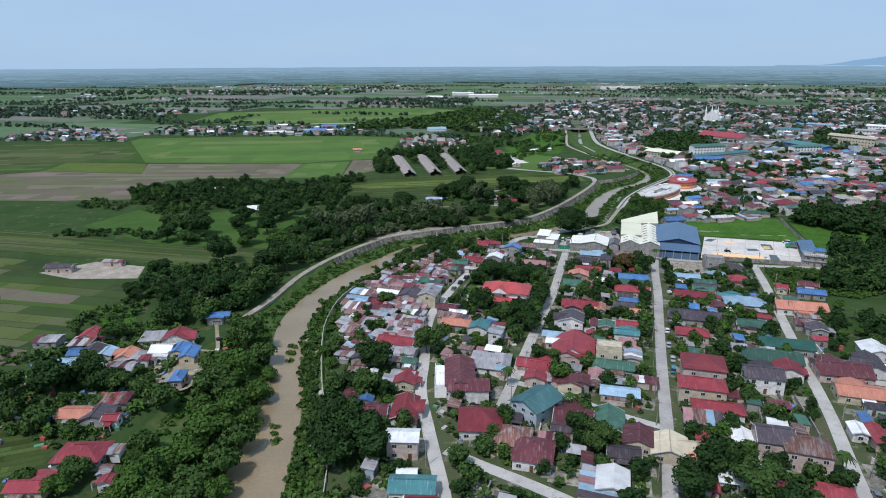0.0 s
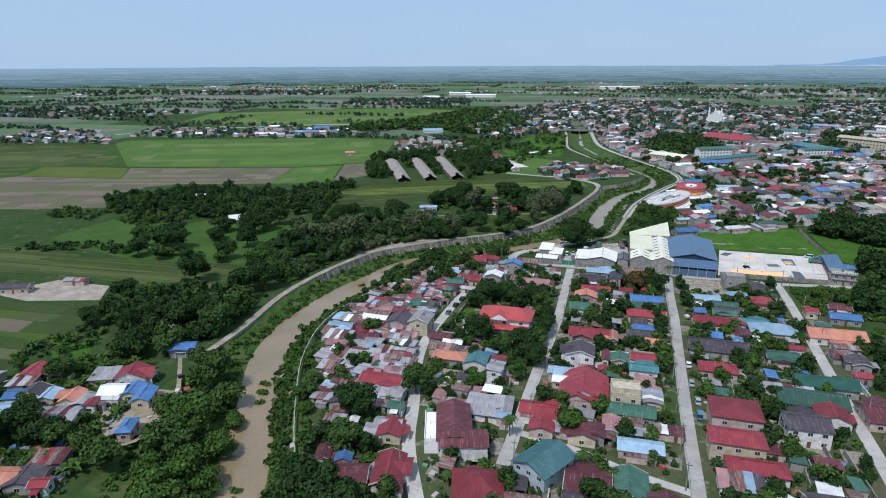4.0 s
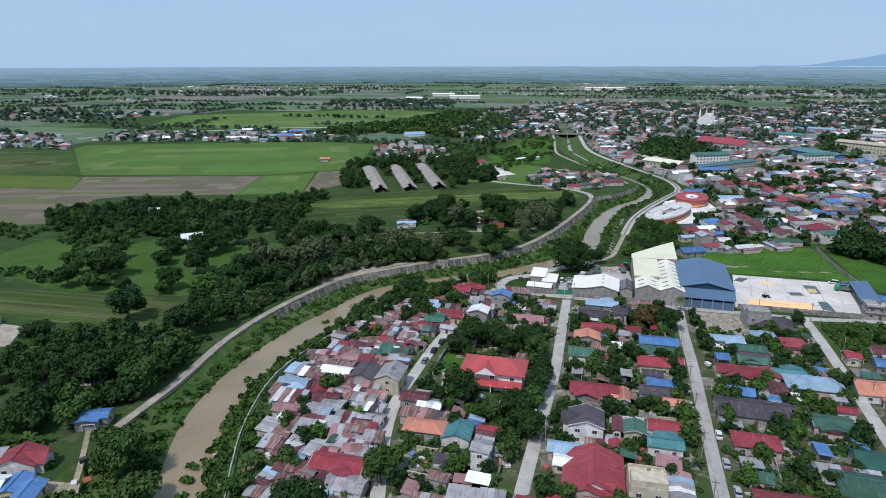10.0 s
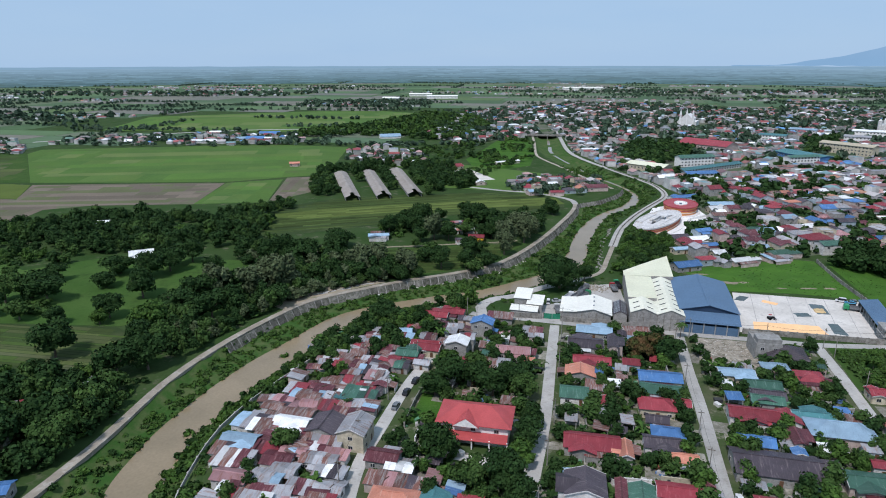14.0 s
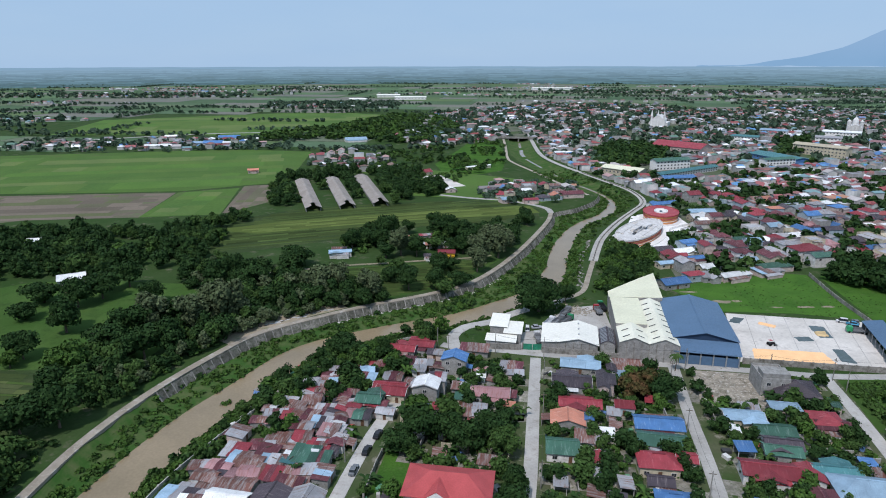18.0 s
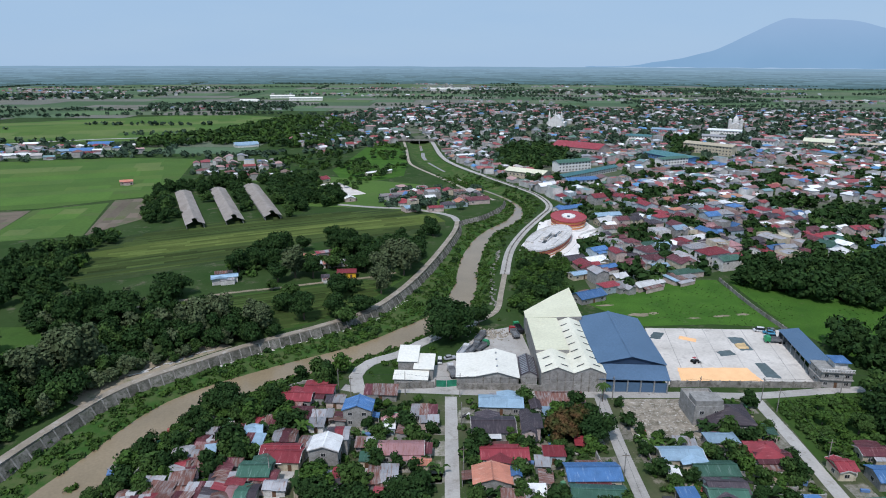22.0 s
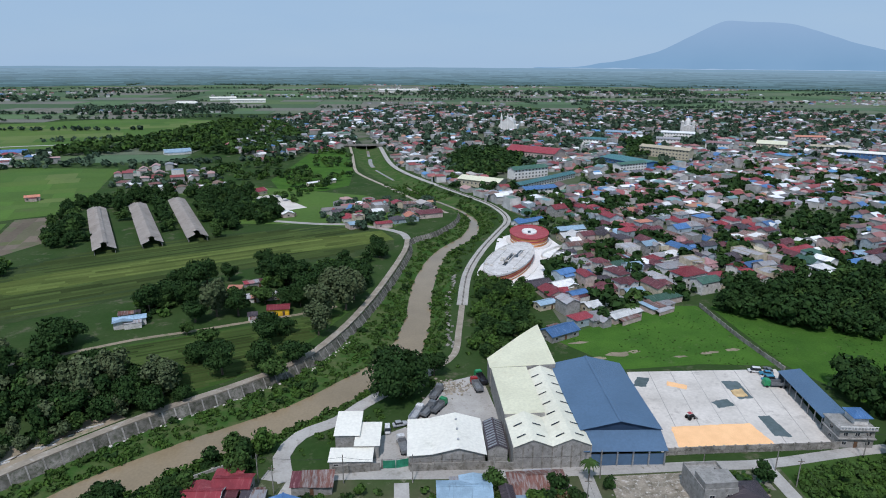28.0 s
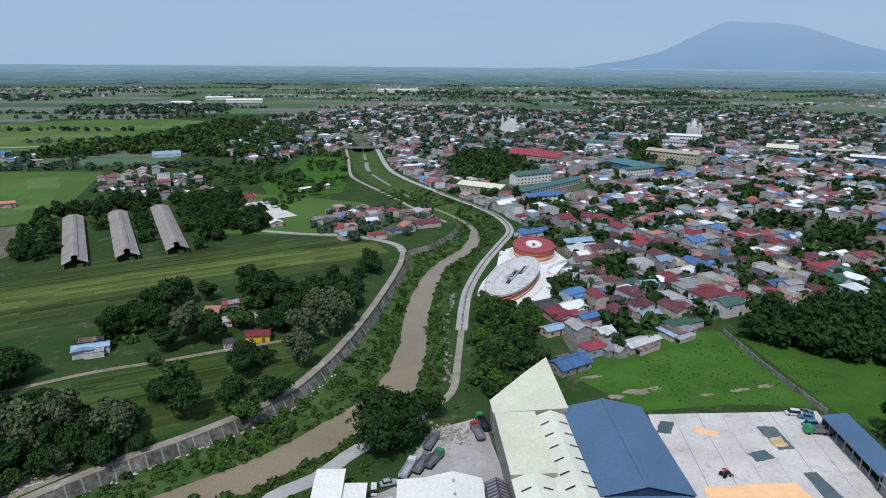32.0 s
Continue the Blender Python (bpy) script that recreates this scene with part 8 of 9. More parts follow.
for k in range(len(pts) - 1):
    d = (pts[k + 1] - pts[k]).normalized()
    if noise.noise(Vector((pts[k].x * 0.03, pts[k].y * 0.03, 8))) > -0.22:
        for off in (6.5, 12.5):
            q = pts[k] + Vector((-d.y, d.x)) * (off + float(GR.uniform(-2, 2)))
            WOODS[int(GR.choice([0, 0, 3, 3, 1]))].append((q.x, q.y, "tall" if GR.random() < 0.4 else "mango", float(GR.uniform(0.45, 0.8))))
grove([(-20, 690), (10, 760), (40, 830), (50, 900), (20, 900), (-30, 800), (-40, 720)], 10, "town", 0.5, 0.9, (0.4, 0.4, 0.2, 0), 0.42)
# dark clumps of trees inside the town
for poly in ([(147, 918), (176, 971), (220, 980), (237, 911), (199, 809), (157, 790), (125, 790)], [(416, 1031), (472, 1057), (397, 898), (348, 872)], [(222, 655), (240, 660), (232, 640), (216, 636)], [(308, 610), (326, 616), (320, 596), (302, 594)], [(178, 690), (192, 694), (190, 676), (176, 672)]):
    for a, b in scatter(poly, 7.5):
        WOODS[int(GR.choice([0, 0, 1]))].append((a, b, "town", float(GR.uniform(0.7, 1.15))))
        take(a, b, 5)
# gardens packed with small trees and shrubs
for a, b in scatter([(-60, 190), (-70, 250), (-60, 300), (-38, 345), (60, 340), (118, 334), (112, 260), (96, 110), (-36, 110)], 3.8, 0.5):
    WOODS[int(GR.choice(4, p=(0.5, 0.35, 0.15, 0)))].append((a, b, ("mango", "mango", "banana", "bush", "bush")[GR.integers(5)], float(GR.uniform(0.35, 0.75))))

# undergrowth on both banks and in the lots
BUSHES = []
for k, p in enumerate(along(R_LINE, 2.0)):
    if not 95 < p.y < 760:
        continue
    for s in range(28 if p.y < 480 else 16):
        a = GR.uniform(0, 6.28)
        rad = GR.uniform(4.0, 28.0)
        BUSHES.append((p.x + rad * math.cos(a), p.y + rad * math.sin(a)))
bx, by = np.array([b[0] for b in BUSHES]), np.array([b[1] for b in BUSHES])
dr, _, hf = to_line(bx, by, R_LINE, HALF)
dl, sl, _ = to_line(bx, by, L_LINE)
dd, sd, _ = to_line(bx, by, [(p.x, p.y) for p in along(DIKE, 8)])
rr, _, _ = to_line(bx, by, [(p.x, p.y) for p in along(RROAD, 8)])
for x, y, e, l, side, r2, w2 in zip(bx, by, dr - hf, dl, sl, rr, dd):
    if w2 > 1.4 and 0.3 < e < 24 and not (side > 0 and l < 60) and l > (4.4 if y > 345 else 2.0) and r2 > 4.2:
        wild = noise.noise(Vector((x * 0.05, y * 0.05, 3)))
        if GR.random() < 0.07 + 0.2 * max(0, wild):
            WOODS[int(GR.choice([0, 1, 1, 2]))].append((float(x), float(y), "bush", float(GR.uniform(0.45, 0.95))))
        else:
            WOODS[int(GR.choice([1, 2, 2, 2, 2]))].append((float(x), float(y), "tuft", float(GR.uniform(0.6, 1.6))))
for a, b in scatter([(-60, 190), (-78, 250), (-66, 300), (-38, 348), (60, 340), (118, 334), (112, 260), (96, 110), (-36, 110)], 3.1, 0.0):
    if noise.noise(Vector((a * 0.06, b * 0.06, 2))) > -0.28:
        WOODS[int(GR.choice([0, 1, 1, 2]))].append((a, b, "weed", float(GR.uniform(0.45, 1.25))))
for poly in ([(92, 424), (110, 432), (157, 449), (169, 447), (165, 388), (138, 394), (108, 395)], [(174, 444), (168, 388), (178, 350), (260, 340), (330, 400), (300, 470), (262, 441), (210, 466)]):
    for a, b in scatter(poly, 2.7, 0.0):
        if noise.noise(Vector((a * 0.05, b * 0.05, 7))) > 0.02:
            WOODS[2].append((a, b, "tuft", float(GR.uniform(0.2, 0.5))))
for a, b in ((-72, 152), (-70, 149), (-73, 156), (-86, 200), (-88, 206), (-90, 212), (-96, 262), (-84, 316)):
    WOODS[2].append((a, b, "bush", float(GR.uniform(0.7, 0.95))))
NAMES = {0: ("dark_woodland", "dense dark green woodland and garden trees"), 1: ("mixed_woodland", "mid green trees, shrubs and riverbank growth"), 2: ("bright_growth", "bright green bushes and riverbank growth"), 3: ("grey_woodland", "tall grey-green riverside trees")}
for k, spots in WOODS.items():
    plant(NAMES[k][0], spots, M_LEAF[k], NAMES[k][1])

# ---- the town: nearest houses as things, the rest as one mass ----
ROOF_TONES = [(0.30, 0.065, 0.068), (0.24, 0.06, 0.062), (0.33, 0.085, 0.08), (0.16, 0.075, 0.075), (0.34, 0.16, 0.15), (0.21, 0.10, 0.09), (0.30, 0.30, 0.32), (0.72, 0.71, 0.70), (0.22, 0.15, 0.12), (0.22, 0.20, 0.19), (0.30, 0.075, 0.08), (0.09, 0.19, 0.38), (0.18, 0.29, 0.30), (0.26, 0.12, 0.10), (0.46, 0.42, 0.40), (0.12, 0.21, 0.16), (0.23, 0.12, 0.115), (0.38, 0.20, 0.13), (0.13, 0.125, 0.14), (0.33, 0.11, 0.11), (0.24, 0.24, 0.26), (0.17, 0.10, 0.10), (0.40, 0.25, 0.23), (0.15, 0.14, 0.14), (0.74, 0.74, 0.74), (0.62, 0.64, 0.66), (0.42, 0.45, 0.48), (0.10, 0.24, 0.42)]
M_TOWNROOF = material("town_roofs", (0.4, 0.3, 0.3), (0.32, 0.24, 0.24), scale=0.15, fine=1.0, rough=0.6, bump=0.2, vary=0.15, palette=ROOF_TONES, island=True)
M_TOWNWALL = material("town_walls", (0.54, 0.525, 0.50), (0.34, 0.33, 0.31), scale=0.15, fine=1.0, rough=0.9, bump=0.1, vary=0.3, island=True)
TW = random.Random(55)
LANDMARKS = [(310, 1225, 40), (145, 742, 24), (205, 762, 46), (248, 922, 45), (404, 885, 36), (335, 842, 34), (312, 798, 20), (571, 1120, 24), (520, 1060, 22), (470, 1000, 16), (500, 930, 15), (640, 905, 20), (440, 1090, 18), (366, 1010, 17), (690, 1000, 18), (180, 700, 14), (622, 826, 28), (578, 932, 18)]
for x, y, r in LANDMARKS:
    take(x, y, r)


def clump(x, y):
    """High where the town's trees gather."""
    return noise.noise(Vector((x * 0.034, y * 0.034, 21))) + 0.5 * noise.noise(Vector((x * 0.09, y * 0.09, 4)))


spots = []
yy = 420.0
while yy < 1880:
    step = 9.4 if yy < 900 else 11.5
    xx = -140.0
    while xx < 1750:
        a, b = xx + TW.uniform(-2.2, 2.2), yy + TW.uniform(-2.2, 2.2)
        street = (xx // 4) % 11 == 0
        X, Y = a * 0.951 - (b - 700) * 0.309 * 0.35, b + a * 0.10
        if inside(X, Y, TOWN) and TW.random() < (0.84 if Y < 760 else 0.68 if Y < 1000 else 0.50) and is_free(X, Y, 2.0) and noise.noise(Vector((X * 0.011, Y * 0.011, 9))) > -0.36 and clump(X, Y) < (0.30 if Y < 900 else 0.18):
            spots.append((X, Y))
        xx += step * TW.uniform(0.95, 1.25)
    yy += step * 1.05
for poly, sp in (([(-186, 790), (-190, 876), (-117, 884), (-75, 760), (-110, 752)], 15), ([(0, 636), (15, 682), (78, 685), (84, 640), (60, 612), (27, 604)], 11), ([(-760, 778), (-790, 912), (-670, 905), (-563, 800)], 17), ([(-600, 880), (-594, 940), (-444, 995), (-311, 1040), (-265, 915), (-386, 880)], 19), ([(-1500, 1200), (-1450, 1350), (-700, 1300), (-900, 1180)], 30), ([(-500, 1600), (-520, 1750), (-200, 1800), (-180, 1600)], 26), ([(-1600, 2000), (-1700, 2200), (-600, 2300), (-700, 2050)], 42), ([(300, 2300), (200, 2500), (1400, 2500), (1300, 2250)], 45)):
    x0, x1, y0, y1 = min(p[0] for p in poly), max(p[0] for p in poly), min(p[1] for p in poly), max(p[1] for p in poly)
    y = y0
    while y < y1:
        x = x0
        while x < x1:
            a, b = x + TW.uniform(-0.4, 0.4) * sp, y + TW.uniform(-0.4, 0.4) * sp
            if inside(a, b, poly) and TW.random() < 0.72 and is_free(a, b, 1.5):
                spots.append((a, b))
            x += sp
        y += sp
for k in range(34):
    # hamlets strung along the far roads
    y = 1500 + 1750 * TW.random()
    x = TW.uniform(-0.9, 0.95) * y
    a = TW.uniform(-0.25, 0.25)
    for j in range(TW.randint(8, 34)):
        q, o = TW.gauss(0, 90), TW.gauss(0, 16)
        px, py = x + q * math.cos(a) - o * math.sin(a), y + q * math.sin(a) + o * math.cos(a)
        if math.hypot(px, py) < 3350:
            spots.append((px, py))
spots.sort(key=lambda p: math.hypot(p[0] - 60, p[1] - 330))
TOWN_KEYS = ["red", "red", "maroon", "maroon", "grey", "white", "rust", "slate", "maroon", "ltblue", "blue", "red", "rust", "grey", "green", "maroon", "pink", "slate", "red", "red", "salmon", "slate"]
rv, rf_, wv2, wf2 = [], [], [], []


def roof_shape(x0, x1, y0, y1, h, zr, style):
    """Quads of a gabled, hipped or flat roof over a rectangle, and of the walls below it."""
    ym, o = (y0 + y1) / 2, 0.4
    a, b, c, d = x0 - o, x1 + o, y0 - o, y1 + o
    wall = ([(x0, y0, -0.2), (x1, y0, -0.2), (x1, y1, -0.2), (x0, y1, -0.2), (x0, y0, h), (x1, y0, h), (x1, y1, h), (x0, y1, h)], [(0, 1, 5, 4), (1, 2, 6, 5), (2, 3, 7, 6), (3, 0, 4, 7)])
    if style == "flat":
        v = [(x0 + 0.2, y0 + 0.2, h - 0.6), (x1 - 0.2, y0 + 0.2, h - 0.6), (x1 - 0.2, y1 - 0.2, h - 0.6), (x0 + 0.2, y1 - 0.2, h - 0.6)]
        return (v, [(0, 1, 2, 3)]), wall
    r = min((d - c) / 2, (b - a) / 2 - 0.3) if style == "hip" else 0.0
    v = [(a, c, h), (b, c, h), (b - r, ym, zr), (a + r, ym, zr), (b, d, h), (a, d, h), (a, ym, h), (b, ym, h)]
    f = [(0, 1, 2, 3), (3, 2, 4, 5)]
    if style == "hip":
        f += [(1, 7, 4, 2), (5, 6, 0, 3)]
    else:
        k = len(wall[0])
        wall = (wall[0] + [(x0, ym, h), (x1, ym, h), (x0, ym, zr - 0.1), (x1, ym, zr - 0.1)], wall[1] + [(5, k + 1, 6, k + 3), (7, k, 4, k + 2)])
    return (v, f), wall


def town_shapes(w, d, h, zr):
    """A main roof with now and then a cross wing or a lean-to."""
    style = TW.choice(["gable"] * 6 + ["hip"] * 4 + ["flat"])
    if style == "flat":
        h += TW.choice([1.0, 3.2, 3.2])
    out = [roof_shape(-w / 2, w / 2, -d / 2, d / 2, h, zr, style)]
    q = TW.random()
    if q < 0.35:
        u = TW.uniform(-0.25, 0.25) * w
        r, l = roof_shape(-d * 0.45, 0, -2.2, 2.2, h - 0.3, h + (zr - h) * 0.8, "gable")
        out.append(tuple(([(u + yy, -d / 2 + 1.4 + xx, zz) for xx, yy, zz in v], [g[::-1] for g in f]) for v, f in (r, l)))
    elif q < 0.7:
        u, e = TW.uniform(-0.2, 0.2) * w, TW.uniform(2.0, 4.0)
        s = TW.choice([-1, 1])
        v = [(u - w * 0.3, s * d / 2, h - 0.3), (u + w * 0.3, s * d / 2, h - 0.3), (u + w * 0.3, s * (d / 2 + e), h - 1.0), (u - w * 0.3, s * (d / 2 + e), h - 1.0)]
        g = [(u - w * 0.28, s * (d / 2 + e - 0.4), -0.2), (u + w * 0.28, s * (d / 2 + e - 0.4), -0.2), (u + w * 0.28, s * (d / 2 + e - 0.4), h - 1.0), (u - w * 0.28, s * (d / 2 + e - 0.4), h - 1.0)]
        out.append(((v, [(0, 1, 2, 3) if s > 0 else (3, 2, 1, 0)]), (g, [(0, 1, 2, 3)])))
    return style, out


made = 0
for x, y in spots:
    w, d = TW.uniform(7, 12.5), TW.uniform(6, 9.5)
    if TW.random() < 0.12:
        w *= 1.6
    rot = TW.choice([14, 14, 104, 20, 100]) + TW.uniform(-6, 6)
    h = TW.choice([2.7, 3.0, 3.2, 5.8]) + TW.uniform(-0.2, 0.4)
    zr = h + d * TW.uniform(0.16, 0.28)
    style, shapes = town_shapes(w, d, h, zr)
    if made < 175:
        made += 1
        c = TW.choice(TOWN_KEYS)
        if style == "flat":
            c = TW.choice(["grey", "white", "grey"])
        e = base("town_house", x, y, 0, rot, "%s-roofed town house in a dense row" % WORDS[c], "house", "town houses")
        wm = TW.choice(WALLS)
        part("wall", mesh_of("wall", *joined(*[q[1] for q in shapes]), wm), e)
        part("roof", mesh_of("roof", *shapes[0][0], M_ROOF[c]), e)
        for roof, _ in shapes[1:]:
            part("wing_roof", mesh_of("wing_roof", *roof, M_ROOF[c if TW.random() < 0.5 else TW.choice(["grey", "rust", "white", "maroon"])]), e)
        for k in range(1):
            part("window", WINDOW, e, "", pose(-w / 4 + k * w / 2, -d / 2 - 0.02, h - 1.4))
        continue
    c, s = math.cos(radians(rot)), math.sin(radians(rot))
    for roof, wall in shapes:
        for (v, f), vs, fs in ((roof, rv, rf_), (wall, wv2, wf2)):
            k = len(vs)
            vs += [(x + c * u - s * q, y + s * u + c * q, z) for u, q, z in v]
            fs += [tuple(i + k for i in g) for g in f]
bulk("far_town_roofs", rv, rf_, M_TOWNROOF, "dense far town of red, grey and white roofs", "houses")
bulk("far_town_walls", wv2, wf2, M_TOWNWALL, "pale walls of the dense far town", "houses")
for x, y in spots:
    take(x, y, 2.2)
FAR, NEAR = {0: [], 1: []}, {0: [], 1: []}
for k in range(15000):
    y = 430 + 1500 * TW.random() ** 0.8
    x = TW.uniform(-140, 0.55 * y + 500)
    c = clump(x, y)
    if inside(x, y, TOWN) and is_free(x, y, 0.0) and c > (0.05 if k % 5 > 1 else -1):
        (NEAR if y < 820 else FAR)[k % 2].append((x, y, "town" if y < 780 else "far", TW.uniform(0.55, 1.15) if c > 0.05 else TW.uniform(0.35, 0.7)))
for k in range(2600):
    x, y = TW.uniform(100, 560), TW.uniform(430, 760)
    c = clump(x, y)
    if inside(x, y, TOWN) and is_free(x, y, 0.0):
        NEAR[0 if c > 0 else k % 2].append((x, y, "town", TW.uniform(0.6, 1.1) if c > 0.1 else TW.uniform(0.3, 0.62)))
for k in range(240):
    # belts of trees between the paddies
    y = 900 + 2500 * TW.random() ** 1.1
    x = TW.uniform(-1.05, 1.05) * (y * 0.9 + 300)
    a = TW.choice([0.02, -0.06, 0.1, -0.1, 1.5])
    n = int(TW.uniform(14, 60))
    for j in range(n):
        q = (j - n / 2) * 6.0 + TW.gauss(0, 3)
        px, py = x + q * math.cos(a) + TW.gauss(0, 4), y + q * math.sin(a) + TW.gauss(0, 4) + 9 * math.sin(q * 0.02 + k)
        if math.hypot(px, py) < 3500 and not inside(px, py, FIELD_POLYS[11]) and py > 900:
            FAR[k % 2].append((px, py, "belt" if py > 1300 else "far", TW.uniform(0.4, 0.9)))
for poly, n in (([(-760, 760), (-790, 912), (-670, 905), (-563, 790)], 80), ([(-600, 870), (-594, 945), (-444, 1005), (-311, 1050), (-265, 905), (-386, 870)], 160), ([(-1500, 1180), (-1450, 1370), (-700, 1320), (-900, 1160)], 200), ([(-500, 1580), (-520, 1770), (-200, 1820), (-180, 1580)], 160), ([(-1600, 1980), (-1700, 2220), (-600, 2320), (-700, 2030)], 220), ([(300, 2280), (200, 2520), (1400, 2520), (1300, 2230)], 220), ([(-186, 780), (-190, 880), (-117, 890), (-75, 755), (-110, 748)], 40), ([(0, 636), (15, 690), (85, 690), (90, 640), (60, 612), (27, 604)], 45)):
    for k in range(n * 2):
        x, y = TW.uniform(min(p[0] for p in poly), max(p[0] for p in poly)), TW.uniform(min(p[1] for p in poly), max(p[1] for p in poly))
        if inside(x, y, poly) and is_free(x, y, 0.5):
            FAR[k % 2].append((x, y, "town" if y < 900 else "far", TW.uniform(0.45, 0.95) if y < 1100 else TW.uniform(0.8, 1.4)))
plant("street_trees", NEAR[0], M_LEAF[0], "dark trees between the nearest town houses", "trees")
plant("street_trees", NEAR[1], M_LEAF[1], "mid green trees between the nearest town houses", "trees")
# the farther trees carry the leaf tones with painted haze
plant("town_trees", FAR[0], M_HAZED_LEAF[0], "dark trees among town houses and far paddies", "trees")
plant("field_trees", FAR[1], M_HAZED_LEAF[1], "green trees among town houses and far paddies", "trees")

# ---- town landmarks ----
ch = base("church", 310, 1225, 0, -24, "white gothic church with pointed spires above the town", "church")
part("nave", mesh_of("nave", *prism(-20, 20, -9, 9, -0.2, 11, 19), M_WHITE), ch, "", pose(0, 0, 0, 0, 0, 90))
part("front", mesh_of("front", *prism(-3, 3, -13, 13, -0.2, 9, 21), M_WHITE), ch, "", pose(0, -19, 0, 0, 0, 90))
for s in (-10, 0, 10):
    part("spire", mesh_of("spire", *tube([(0, 0, 0), (0, 0, 17), (0, 0, 18), (0, 0, 28)], [1.6, 1.6, 2.0, 0.1], 8), M_WHITE), ch, "", pose(s, -21, 0))
part("aisle", mesh_of("aisle", *box(-15, 15, -16, 18, -0.2, 7), M_WHITE), ch)


def block(name, x, y, w, d, h, rot, roofmat, wallmat, label, rise=2.0, floors=2):
    e = base(name, x, y, 0, rot, label, "building")
    part("wall", mesh_of("wall", *prism(-w / 2, w / 2, -d / 2, d / 2, -0.2, h, h + rise), wallmat), e)
    part("roof", mesh_of("roof", *gable(w, d, h, h + rise, 0.9), roofmat), e)
    n = int(w / 4)
    for fl in range(floors):
        for k in range(n):
            part("window", WINDOW_TALL, e, "", pose(-w / 2 + w * (k + 0.5) / n, -d / 2 - 0.03, h / floors * (fl + 0.55)) @ Matrix.Diagonal((1.7, 1, 1, 1)))
    return e


block("gymnasium", 143, 742, 40, 18, 6.5, -42, M_CREAMROOF, WALLS[1], "broad cream roofed school gymnasium", 2.2, 1)
block("school", 197, 779, 40, 11, 9.5, 20, M_ROOF["green"], M_WHITE, "white three-storey school block with a green roof", 2.2, 3)
block("school", 204, 748, 88, 8, 4.6, 36, M_ROOF["teal"], M_WHITE, "long white two-storey school wing with a teal roof", 1.6, 2)
block("market_hall", 250, 912, 62, 30, 7, -46, M_ROOF["red"], WALLS[3], "broad red-roofed market hall", 5, 1)
block("school", 401, 884, 60, 14, 11, -54, M_ROOF["cream"], WALLS[1], "long cream four-row school block", 2.2, 3)
block("hall", 335, 842, 62, 30, 5, -72, M_ROOF["teal"], M_ROOF["blue"], "long teal-roofed hall with a blue wall", 2, 1)
block("school", 312, 798, 36, 11, 8.6, 18, M_ROOF["green"], M_WHITE, "white three-storey school block with green trim", 1.4, 3)
block("store", 622, 826, 62, 22, 9, -43, M_WHITEROOF, M_ROOF["blue"], "blue-banded white store building", 1.5, 2)
block("store", 578, 932, 34, 30, 8, -40, M_CREAMROOF, WALLS[1], "cream domed-front store building", 3, 2)
cd = base("cathedral", 571, 1120, 0, -30, "pale domed church with twin towers in the town", "church")
part("nave", mesh_of("nave", *prism(-18, 18, -8, 8, -0.2, 11, 15), WALLS[0]), cd, "", pose(0, 0, 0, 0, 0, 90))
part("dome", mesh_of("dome", *tube([(0, 0, 10), (0, 0, 17), (0, 0, 20), (0, 0, 22.5), (0, 0, 24), (0, 0, 27)], [4.2, 4.2, 3.8, 2.5, 0.9, 0.2], 16), M_WHITE), cd, "pale rounded dome")
for sx in (-8, 8):
    part("tower", mesh_of("tower", *tube([(0, 0, -0.2), (0, 0, 18), (0, 0, 19), (0, 0, 22)], [2.6, 2.6, 2.9, 0.3], 8), WALLS[0]), cd, "", pose(sx, -19, 0))
for nm, x, y, w, d, h, rot, key in (("store", 520, 1060, 46, 22, 9, -35, "white"), ("store", 470, 1000, 30, 20, 8, -30, "grey"), ("shop_block", 500, 930, 28, 16, 10, -48, "pink"), ("shop_block", 640, 905, 44, 18, 6, -30, "cream"), ("shop_block", 440, 1090, 36, 18, 8, -40, "ltblue"), ("shop_block", 366, 1010, 34, 18, 8, -36, "teal"), ("shop_block", 690, 1000, 40, 16, 7, -20, "salmon"), ("shop_block", 180, 700, 30, 12, 6, 14, "blue")):
    block(nm, x, y, w, d, h, rot, M_ROOF[key], M_WHITE, WORDS[key] + "-roofed commercial block in the town", 1.6, 2)
for x, y, w, rot in ((-187, 1979, 90, 4), (-266, 2093, 70, 8), (289, 2608, 150, 6), (-320, 1875, 46, 0)):
    block("storage_shed", x, y, w, 26, 7, rot, M_WHITEROOF, M_WHITE, "long white-roofed shed among distant paddies", 2.5, 1)
# bridge over the channel
br = base("bridge", 60, 1029, 0, -3, "low concrete road bridge over the channel", "bridge")
part("deck", mesh_of("deck", *box(-29, 29, -4, 4, 1.2, 2.2), M_WALLCONC), br)
for s in (-3.9, 3.9):
    part("parapet", mesh_of("parapet", *box(-29, 29, s - 0.15, s + 0.15, 2.2, 3.2), M_WALLCONC), br)
for s in (-14, 0, 14):
    part("pier", mesh_of("pier", *box(s - 0.6, s + 0.6, -3.5, 3.5, -5.5, 1.2), M_WALLCONC), br)

# ---- vehicles ----
def loft(sections):
    """A closed hull through outlines that share their point count."""
    n = len(sections[0])
    v = [p for s in sections for p in s]
    f = []
    for k in range(len(sections) - 1):
        f += [(k * n + i, k * n + (i + 1) % n, (k + 1) * n + (i + 1) % n, (k + 1) * n + i) for i in range(n)]
    return v, f + [tuple(range(n - 1, -1, -1)), tuple(range(len(v) - n, len(v)))]


